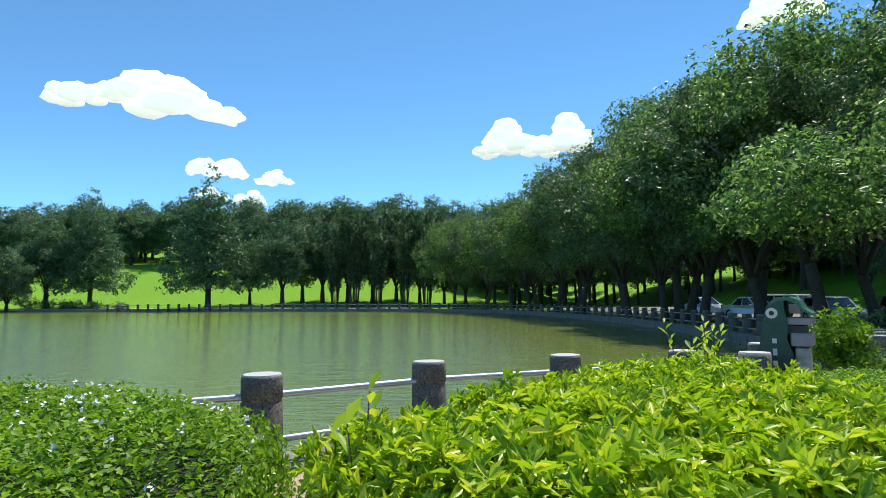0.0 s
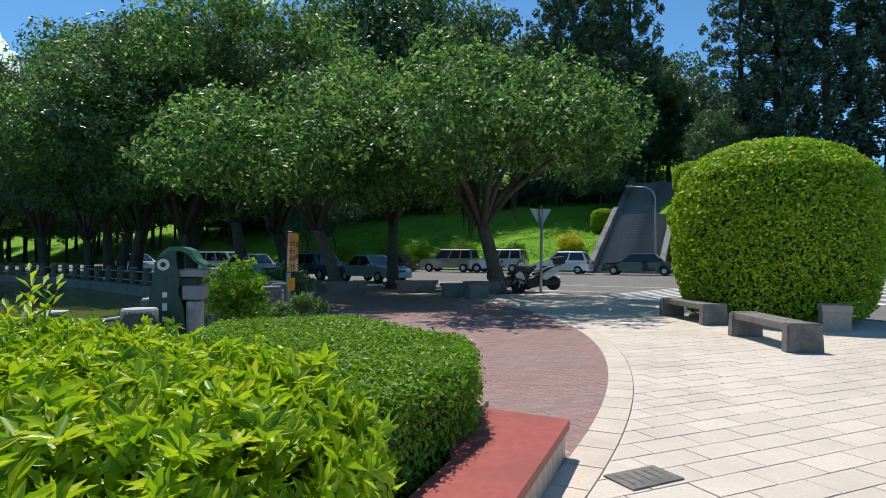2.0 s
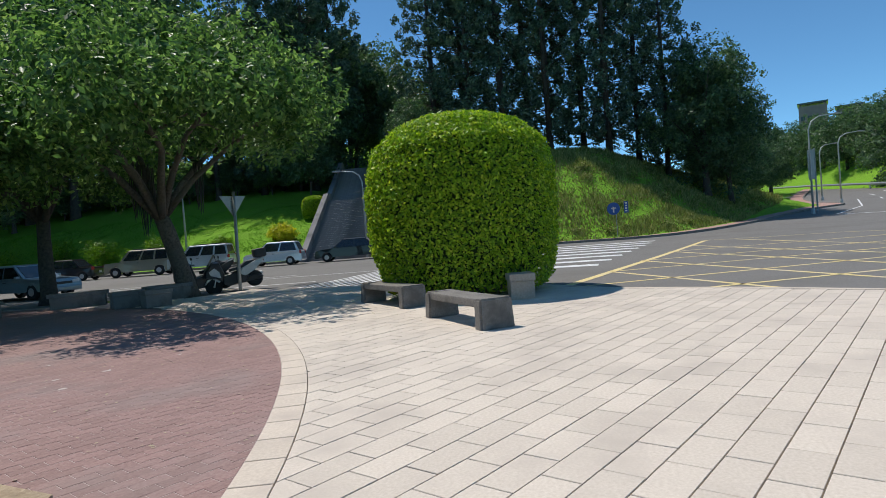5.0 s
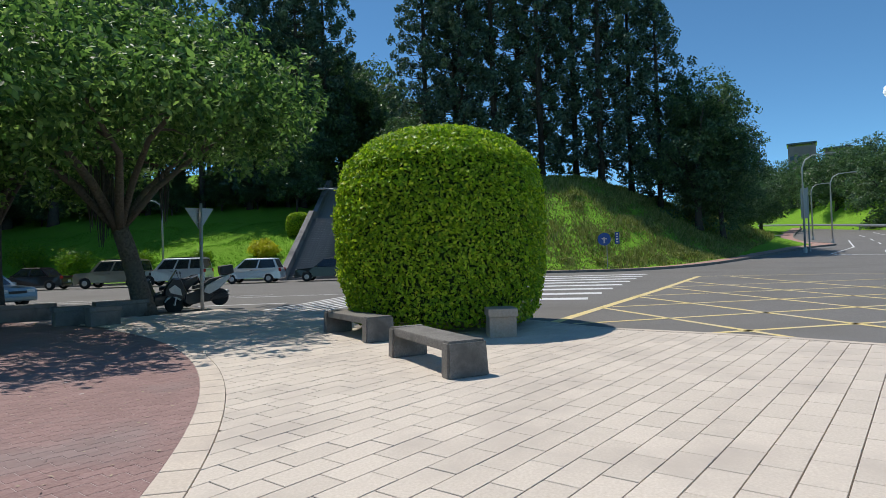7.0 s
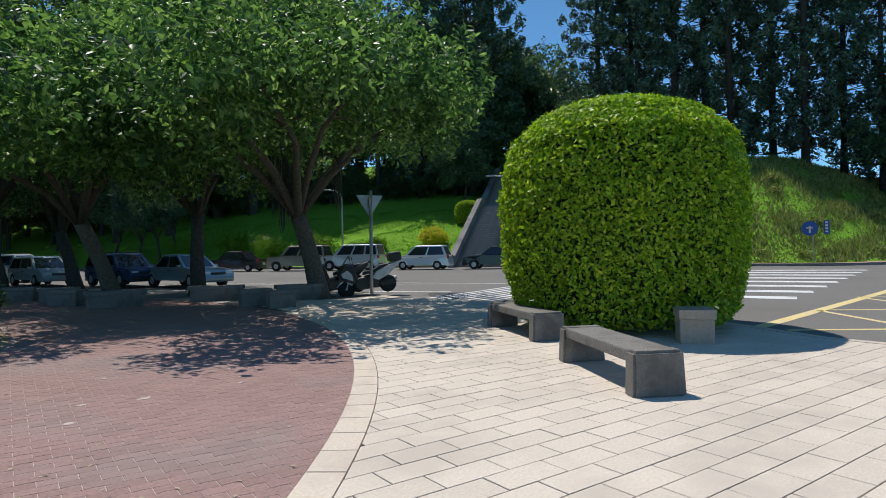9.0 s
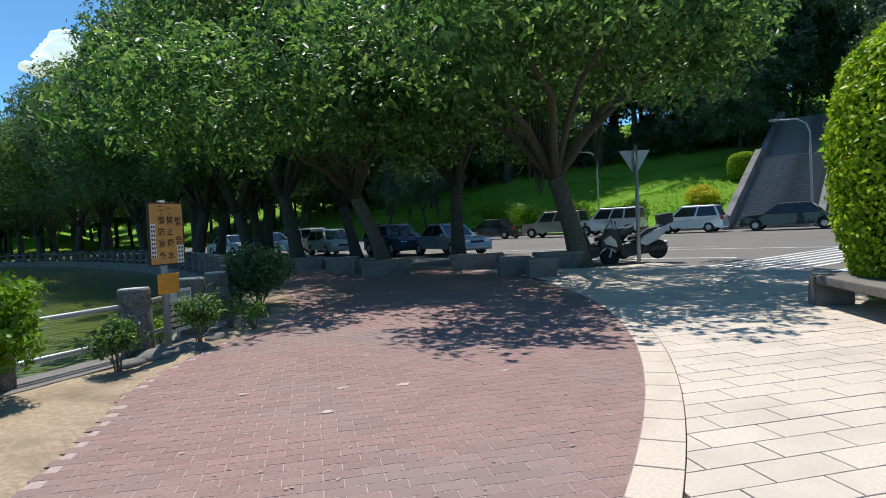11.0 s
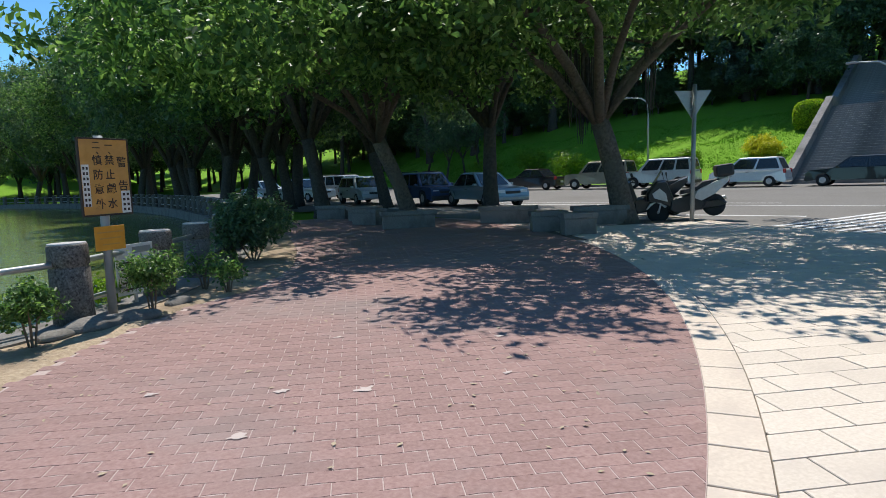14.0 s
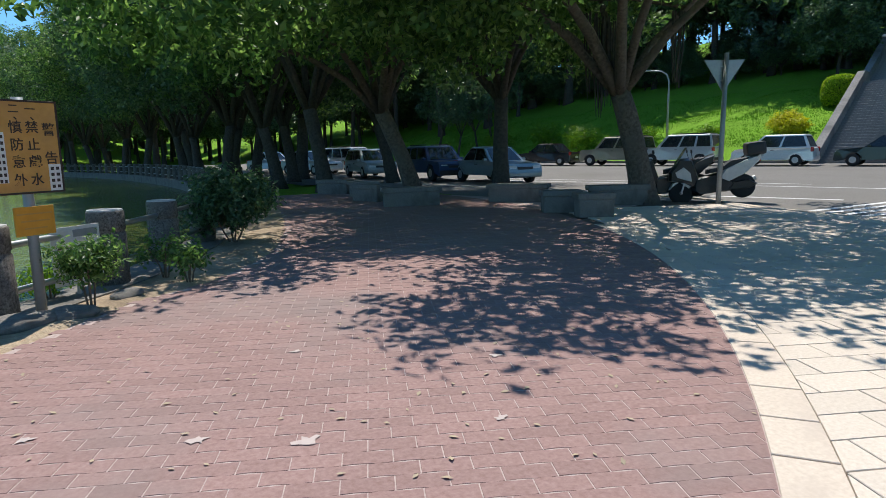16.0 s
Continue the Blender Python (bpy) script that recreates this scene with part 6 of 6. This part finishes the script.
part("body", bm, BINGREEN, lb)
bm = bmesh.new()
arc = [(-0.16, 1.39), (-0.06, 1.475), (0.08, 1.48), (0.18, 1.44), (0.24, 1.33), (0.33, 1.27), (0.33, 1.245), (0.22, 1.30), (0.15, 1.39), (0.06, 1.43), (-0.05, 1.43), (-0.14, 1.36)]
prism(bm, arc, -0.29, 0.29, pose(0, 0, 0, 90, 0, 0))
bmesh.ops.recalc_face_normals(bm, faces=bm.faces[:])
part("roof", bm, BINROOF, lb, "curved mid-green roof")
part("upper_slot", boxed(0.17, 0, 1.17, 0.30, 0.46, 0.09, 0.02), BINGREY, lb)
part("mouth", boxed(0.12, 0, 1.06, 0.24, 0.42, 0.12, 0.02), BLACKTRIM, lb)
part("flap", boxed(0.19, 0, 0.94, 0.24, 0.46, 0.17, 0.025), BINGREY, lb)
part("door", boxed(0.19, 0, 0.44, 0.16, 0.40, 0.80, 0.04), BINPALE, lb, "stained pale door")
for s in (-1, 1):
    mm = Matrix.Translation((-0.12, s * 0.272, 1.27)) @ pose(0, 0, 0, 90 * s, 0, 0)
    ey = part("eye", lathe(bmesh.new(), [(0.068, -0.005), (0.068, 0.008)], 24, mm), PAPER, lb, "round white eye")
    part("pupil", lathe(bmesh.new(), [(0.03, -0.012), (0.03, 0.014)], 20, mm), INK, ey)
    for k in range(4):
        part("character", boxed(-0.10, s * 0.273, 0.92 - 0.14 * k, 0.05, 0.006, 0.085 if k % 2 else 0.06, 0.002), PAPER, lb)
dr = thing("stone_stool", "squat granite drum with pale worn top", "stool", pose(4.33, 7.26, 0))
part("drum", lathe(bmesh.new(), [(0.19, -0.05), (0.195, 0.6), (0.185, 0.78)], 20), GRANITE, dr, "", True)
part("top", lathe(bmesh.new(), [(0.186, 0.779), (0.175, 0.80), (0.0, 0.805)], 20), GRANITETOP, dr)

# ---- stone benches under the trees ----
for x, y, r, L in ((16.95, 13.15, -25, 0.75), (17.0, 14.2, -28, 0.85), (17.85, 16.9, -50, 1.6), (15.25, 17.8, -20, 1.5), (15.0, 19.9, -70, 1.1), (15.2, 23.4, -50, 1.2), (15.6, 21.6, -50, 1.1), (19.0, 14.6, -30, 1.4)):
    t = thing("stone_block_bench", "dark weathered stone block bench under the trees", "bench", pose(x, y, 0, 0, 0, r), "block benches under the trees")
    part("seat", boxed(0, 0, 0.40, L, 0.46, 0.12, 0.025), CONCRETE, t)
    part("base", boxed(0, 0, 0.165, L * 0.92, 0.40, 0.36, 0.03), CONCRETE, t)

# ---- street lamps ----
def street_lamp(m, h, arm, col, label):
    t = thing("street_lamp", label, "street lamp", m)
    pts = [(0, 0, -0.2), (0, 0, h * 0.7), (0, 0, h * 0.86), (arm * 0.12, 0, h * 0.94), (arm * 0.4, 0, h * 0.985), (arm, 0, h)]
    part("pole", tube(bmesh.new(), pts, [0.09, 0.07, 0.06, 0.05, 0.045, 0.04], 10), col, t, "", True)
    part("base", lathe(bmesh.new(), [(0.16, -0.2), (0.16, 0.25), (0.10, 0.45)], 12), col, t)
    part("head", boxed(arm + 0.25, 0, h, 0.62, 0.2, 0.12, 0.05), SIGNBACK, t)
    return t


LAMPGREY = plain("pale lamp post paint", (0.42, 0.45, 0.45), 0.45, 0.3)
street_lamp(pose(63.3, -14.0, float(road_z(63.3, -14.0)), 0, 0, -80), 8.4, 2.2, LAMPGREY, "tall grey street lamp at the kerb corner")
street_lamp(pose(75.2, -19.5, float(road_z(75.2, -19.5)), 0, 0, -80), 7.2, 2.0, LAMPGREY, "grey street lamp farther up the road")
street_lamp(pose(86, -20.6, float(road_z(86, -20.6)), 0, 0, -80), 6.6, 1.6, LAMPGREY, "grey street lamp beyond the mound")
street_lamp(pose(45.6, 20.0, 0.1, 0, 0, 110), 6.6, 1.6, LAMPGREY, "pale street lamp at the foot of the stairs")
street_lamp(pose(44.6, 35.6, on_ground(44.6, 35.6), 0, 0, 130), 5.6, 1.3, LAMPGREY, "pale street lamp on the lawn slope")
sp = thing("signal_post", "grey cabinet post beside the street lamp", "post", pose(64.3, -14.6, float(road_z(64.3, -14.6)), 0, 0, 0))
part("post", rod(bmesh.new(), (0, 0, -0.1), (0, 0, 5.6), 0.07, 0.06, 10), GREYPOLE, sp)
part("panel", boxed(0, 0.3, 4.2, 0.12, 0.5, 2.6, 0.03), SIGNBACK, sp)

# ---- shrubs ----
def round_shrub(m, r, h, leaves, leaf, mat, label, group="", stem=0.15):
    t = thing("shrub", label, "shrub", m, group)
    rows = spread(34, (0, 0, stem + (h - stem) * 0.52), (r * 0.74, r * 0.74, (h - stem) * 0.40), r * 0.34, -0.9, 0.25)
    v, f = crown_leaves(rows, leaves, leaf, leaf * 0.5, 0.85)
    np_ob("foliage", v, f, mat, t)
    for k in range(4):
        a2 = k * 1.6
        part("stem", tube(bmesh.new(), [(0.02 * math.cos(a2), 0.02 * math.sin(a2), -0.03), (r * 0.15 * math.cos(a2), r * 0.15 * math.sin(a2), stem + 0.05), (r * 0.45 * math.cos(a2), r * 0.45 * math.sin(a2), stem + (h - stem) * 0.55)], [0.007 + r * 0.012, 0.006 + r * 0.009, 0.004], 6), TWIG, t)
    return t


round_shrub(pose(8.45, 10.35, 0.02), 0.33, 0.64, 2600, 0.05, LEAF_TREE, "small round shrub on thin stems in dry soil", "", 0.20)
round_shrub(pose(9.35, 11.05, 0.02), 0.30, 0.46, 500, 0.06, LEAF_TREE, "straggly young shrub in dry soil", "", 0.06)
round_shrub(pose(9.15, 11.5, 0.02), 0.34, 0.55, 450, 0.055, LEAF_TREE, "thin dark shrub beside the fence", "", 0.08)
round_shrub(pose(7.45, 9.5, 0.02), 0.34, 0.60, 2600, 0.05, LEAF_TREE, "small round shrub at the edge of the soil", "", 0.16)
round_shrub(pose(6.35, 8.9, 0.02), 0.56, 1.42, 3600, 0.08, LEAF_BOX, "dense upright green shrub beside the litter bin", "", 0.05)
round_shrub(pose(8.1, 11.0, 0.02), 0.3, 0.38, 600, 0.05, LEAF_FLOWER, "low weedy plant behind the sign", "", 0.03)
round_shrub(pose(10.3, 13.85, 0), 0.80, 1.15, 9500, 0.08, LEAF_TREE2, "dense rounded dark green shrub by the fence", "", 0.1)
YB2 = "golden shrubs on the slope"
for x, y, r, h, mt, lb2 in ((48.6, 29.2, 1.45, 1.5, LEAF_YELLOW, "golden yellow rounded shrub on the lawn slope"), (55.0, 29.4, 1.2, 2.2, LEAF_TOPIARY, "green and yellow shrub beside the parapet"), (49.4, 18.5, 1.6, 2.6, LEAF_TOPIARY, "rounded yellow-green shrub at the foot of the stairs"), (53.4, 20.6, 1.7, 2.9, LEAF_TOPIARY, "rounded yellow-green shrub beside the stairs"), (58.0, 21.8, 1.9, 3.4, LEAF_TOPIARY, "tall rounded green shrub beside the upper stairs"), (46.4, 33.5, 1.3, 1.2, LEAF_BOX, "low green shrub on the lawn slope"), (44.5, 38.5, 1.8, 1.6, LEAF_BOX, "low spreading shrub on the lawn slope"), (43, 43, 2.2, 1.9, LEAF_BOX, "broad green shrub on the lawn slope"), (43.5, 48, 2.2, 2.0, LEAF_BOX, "broad green shrub below the wood"), (41, 52, 2.4, 2.0, LEAF_BOX, "broad green shrub below the wood")):
    if mt is LEAF_YELLOW:
        round_shrub(pose(x, y, on_ground(x, y, -0.05)), r, h, 7000, 0.16, mt, lb2, "", 0.05)
    elif mt is LEAF_BOX:
        round_shrub(pose(x, y, on_ground(x, y, -0.05)), r, h, 3200, 0.16, mt, lb2, "", 0.05)
    else:
        topiary(pose(x, y, on_ground(x, y, -0.1)), r, h, 13000, 0.17, mt, "round_shrub", lb2)
for k, (x, y, r, h) in enumerate([(-66, 98.5, 2.4, 1.6), (-70, 99, 2.6, 1.8), (-62, 98, 2.0, 1.3), (-57, 97.5, 1.6, 1.0), (-74, 99, 2.6, 2.0)]):
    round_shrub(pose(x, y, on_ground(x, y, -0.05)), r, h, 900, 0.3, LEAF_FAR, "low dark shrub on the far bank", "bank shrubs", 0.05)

# rough weeds on the mound, cut lawn on the north slope
def blades(name, label, poly, count, h, w, mat):
    x, y = rng.uniform(min(p[0] for p in poly), max(p[0] for p in poly), count), rng.uniform(min(p[1] for p in poly), max(p[1] for p in poly), count)
    ok = inside(x, y, poly)
    x, y = x[ok], y[ok]
    k = len(x)
    dens = np.sin(x * 0.9 + np.sin(y * 0.7) * 2) * np.cos(y * 1.1) * 0.5 + 0.7
    z = terrain_z(x, y)
    up = unit(np.stack([rng.normal(size=k) * 0.35, rng.normal(size=k) * 0.35, np.ones(k)], 1))
    side = unit(np.cross(up, rng.normal(size=(k, 3))))
    hh = (h * dens * rng.uniform(0.5, 1.4, k))[:, None]
    c = np.stack([x, y, z], 1)
    V = np.stack([c - side * w, c + side * w, c + up * hh], 1).reshape(-1, 3)
    T = np.arange(3 * k).reshape(-1, 3)
    return tagged(np_ob(name, V, T, mat), label, "grass", "", "stuff")


blades("wild_grass", "tall rough weeds covering the mound", [(47.6, 17), (47.8, 6), (48.4, 0.8), (51.5, -3.2), (60, -8.0), (68, -11.2), (74, -14.0), (84, -15.8), (98, -16), (84, -6), (70, 2), (60, 18)], 125000, 0.42, 0.06, LEAF_WEED)
blades("lawn_grass", "short bright lawn on the slope beside the stairs", [(47.6, 27), (44, 36), (40.5, 47), (37.5, 60), (37, 74), (46, 77), (53, 52), (60, 30)], 90000, 0.13, 0.035, LEAF_LAWN)
wt = thing("mound_weeds", "taller leafy weed clumps on the mound", "weeds", None, "", "stuff")
rows = []
while len(rows) < 55:
    x, y = random.uniform(49, 78), random.uniform(-12, 14)
    if inside(np.array([x]), np.array([y]), [(48.4, 14), (48.6, 2), (52, -2.8), (60, -7.6), (76, -13), (70, 0), (58, 14)])[0]:
        rows.append((x, y, on_ground(x, y, 0.1), random.uniform(0.25, 0.6)))
v, f = crown_leaves(rows, 9000, 0.22, 0.09, 0.7)
np_ob("clumps", v, f, LEAF_WEED, wt)

# ---- distance: towers, trees beyond the road, guard rail, hill ----
TOWER = surface("tower facade", (0.2, 0.14, 0.2), (0.26, 0.19, 0.26), 0.2, 0.05, 0.9, 0.1, 0.05)
TOWERDARK = plain("tower glazing", (0.06, 0.08, 0.13), 0.2)
for bear, dist, wdt, hgt in ((-14.3, 400, 13.5, 57), (-16.75, 410, 12.5, 54)):
    x, y = 5.5 + dist * math.cos(radians(bear)), 0.8 + dist * math.sin(radians(bear))
    t = thing("apartment_tower", "tall grey apartment tower in the distance", "building", pose(x, y, 0, 0, 0, bear), "towers")
    part("wall", boxed(0, 0, hgt / 2, 14, wdt, hgt), TOWER, t)
    part("roof", boxed(0, 0, hgt + 1.5, 15, wdt + 1.2, 0.8), TOWERDARK, t)
    for s in (-1, 1):
        part("roof_column", boxed(-5, s * wdt * 0.42, hgt + 0.6, 1, 1, 1.6), TOWER, t)
    for k in range(13):
        for q in range(4):
            part("window", boxed(-7.06, (q - 1.5) * wdt * 0.24, 6 + k * 3.7, 0.2, wdt * 0.15, 2.2), TOWERDARK, t)
fo = broad_tree("roadside_tree", "rounded tree beyond the far road", pose(112, -38, 3.5), 3, (0, 0), 0.3, (0, 0, 6.4), (5.8, 5.8, 7.2), 70, 1.7, 7000, 0.5, LEAF_TREE2, DARKBARK, 4, -1.0, "trees beyond the road")
for k in range(34):
    bear = -9.5 - k * 0.62 + random.uniform(-0.4, 0.4)
    dist = float(np.interp(bear, [-27, -22, -18, -14, -11], [86, 96, 110, 128, 138])) + 14 + (k % 3) * 12 + random.uniform(-4, 4)
    x, y = 5.5 + dist * math.cos(radians(bear)), 0.8 + dist * math.sin(radians(bear))
    s = random.uniform(0.8, 1.2) * (0.72 if k < 12 else 0.92)
    copy_thing(fo, pose(x, y, on_ground(x, y, -0.3), 0, 0, k * 73) @ Matrix.Diagonal((s, s, s, 1)))
gr = thing("guard_rail", "long grey guard rail beside the far road", "guard rail")
gline = [(5.5 + d * math.cos(radians(bb)), 0.8 + d * math.sin(radians(bb))) for bb, d in ((-11, 138), (-14, 128), (-18, 110), (-22, 96), (-27, 86))]
part("beam", tube(bmesh.new(), [(x, y, float(road_z(x, y)) + 0.75) for x, y in gline], [0.2] * 5, 6), SIGNBACK, gr)
for x, y in gline:
    part("post", boxed(x, y, float(road_z(x, y)) + 0.2, 0.15, 0.15, 1.1, 0.02), SIGNBACK, gr)

# ---- clouds ----
m, nt, b = nodes_of("cloud white with added glow")
b.inputs["Base Color"].default_value, b.inputs["Roughness"].default_value, b.inputs["Specular IOR Level"].default_value = (0.9, 0.9, 0.92, 1), 1.0, 0.0
# added emission stands in for sunlight scattered inside the cloud
b.inputs["Emission Color"].default_value, b.inputs["Emission Strength"].default_value = (0.93, 0.96, 1.0, 1), 0.55
CLOUD = m
for bear, elev, wdeg, hdeg, seed in ((118.8, 17.3, 15.0, 4.8, 1), (113.2, 11.7, 4.9, 2.3, 5), (108.2, 11.0, 3.3, 1.6, 8), (113.6, 9.4, 2.8, 1.2, 2), (110.4, 9.1, 2.8, 1.6, 6), (85.5, 14.6, 7.4, 3.9, 3), (80.4, 14.9, 2.9, 3.8, 9), (62.5, 23.0, 6.2, 3.1, 4), (-22.6, 11.9, 5.0, 2.9, 7)):
    D = 2500
    r0 = random.Random(seed)
    bm = bmesh.new()
    hw, hh = D * math.tan(radians(wdeg)) / 2, D * math.tan(radians(hdeg))
    for k in range(64):
        u = -0.95 + 1.9 * (k + r0.random()) / 64
        env = (1 - abs(u) ** 2.5) * (0.72 + 0.28 * math.sin(u * 5 + seed))
        up = r0.random() ** 0.7
        rr = hh * (0.09 + 0.19 * env * (1 - 0.45 * up))
        p = Vector((r0.uniform(-0.3, 0.3) * hh, -u * hw, -0.36 * hh + rr * 0.6 + up * env * hh * 0.62))
        bmesh.ops.create_icosphere(bm, subdivisions=2, radius=rr, matrix=Matrix.Translation(p) @ Matrix.Diagonal((1.2, 1.6, 0.85, 1)))
    for v in bm.verts:
        v.co += Vector(noise.noise_vector(v.co * 0.03)) * 9 + Vector(noise.noise_vector(v.co * 0.1)) * 5
    ob = part("cloud", bm, CLOUD, None, "", True)
    ob.matrix_basis = Matrix.Translation((D * math.cos(radians(bear)), D * math.sin(radians(bear)), D * math.tan(radians(elev)))) @ pose(0, 0, 0, 0, 0, bear)
    tagged(ob, "small white fair-weather cloud with ragged edges", "cloud", "", "structure")

# leaf litter and droppings on the pavers
lt = thing("fallen_leaves", "dry fallen leaves and pale scraps on the paving", "leaf litter", None, "", "stuff")
DRY = plain("dry leaf", (0.45, 0.36, 0.24), 0.8)
k = 420
x, y = rng.uniform(6, 13, k), rng.uniform(3.2, 11, k)
ok = (np.hypot(x - CX, y - CY) < R_IN) & inside(x, y, BRICKZONE)
c = np.stack([x, y, np.full(k, 0.006)], 1)[ok]
v, f = leaf_arrays(c, np.tile([0, 0, 1.0], (len(c), 1)) + rng.normal(size=(len(c), 3)) * 0.12, 0.045, 0.022, 0.2)
np_ob("scraps", v, f, DRY, lt)
sc = thing("pale_stains", "pale dried splashes on the red pavers", "stains", None, "", "stuff")
SPLASH = plain("pale splash", (0.55, 0.46, 0.42), 0.9)
vs, fs = [], []
for x, y, r in ((9.395, 6.87, 0.085), (8.935, 7.154, 0.06), (8.55, 6.6, 0.07), (9.7, 8.2, 0.05), (10.3, 6.6, 0.05), (8.2, 7.6, 0.06), (10.8, 7.4, 0.05)):
    o = len(vs)
    for q in range(14):
        rr = r * random.uniform(0.35, 1.1)
        vs.append((x + rr * math.cos(q * 0.449), y + rr * 0.7 * math.sin(q * 0.449), 0.0055))
    fs.append(tuple(range(o, o + 14)))
mesh_ob("splashes", vs, fs, SPLASH, sc)

# stones at the foot of the warning sign
for x, y, sx, sy, sz, r in ((7.95, 9.98, 0.34, 0.16, 0.09, 30), (8.3, 10.12, 0.22, 0.13, 0.08, 10), (7.62, 9.75, 0.18, 0.12, 0.06, 50), (8.75, 10.72, 0.15, 0.1, 0.05, 20)):
    bm = bmesh.new()
    bmesh.ops.create_icosphere(bm, subdivisions=3, radius=1, matrix=Matrix.Diagonal((sx, sy, sz, 1)))
    for v in bm.verts:
        v.co += Vector(noise.noise_vector(v.co * 6 + Vector((x, y, 0)))) * 0.035
    ob = part("stone", bm, CONCRETE, None, "", False)
    ob.matrix_basis = pose(x, y, 0.03, 0, 0, r)
    tagged(ob, "flat grey stone in the sandy soil", "stone", "stones by the sign")
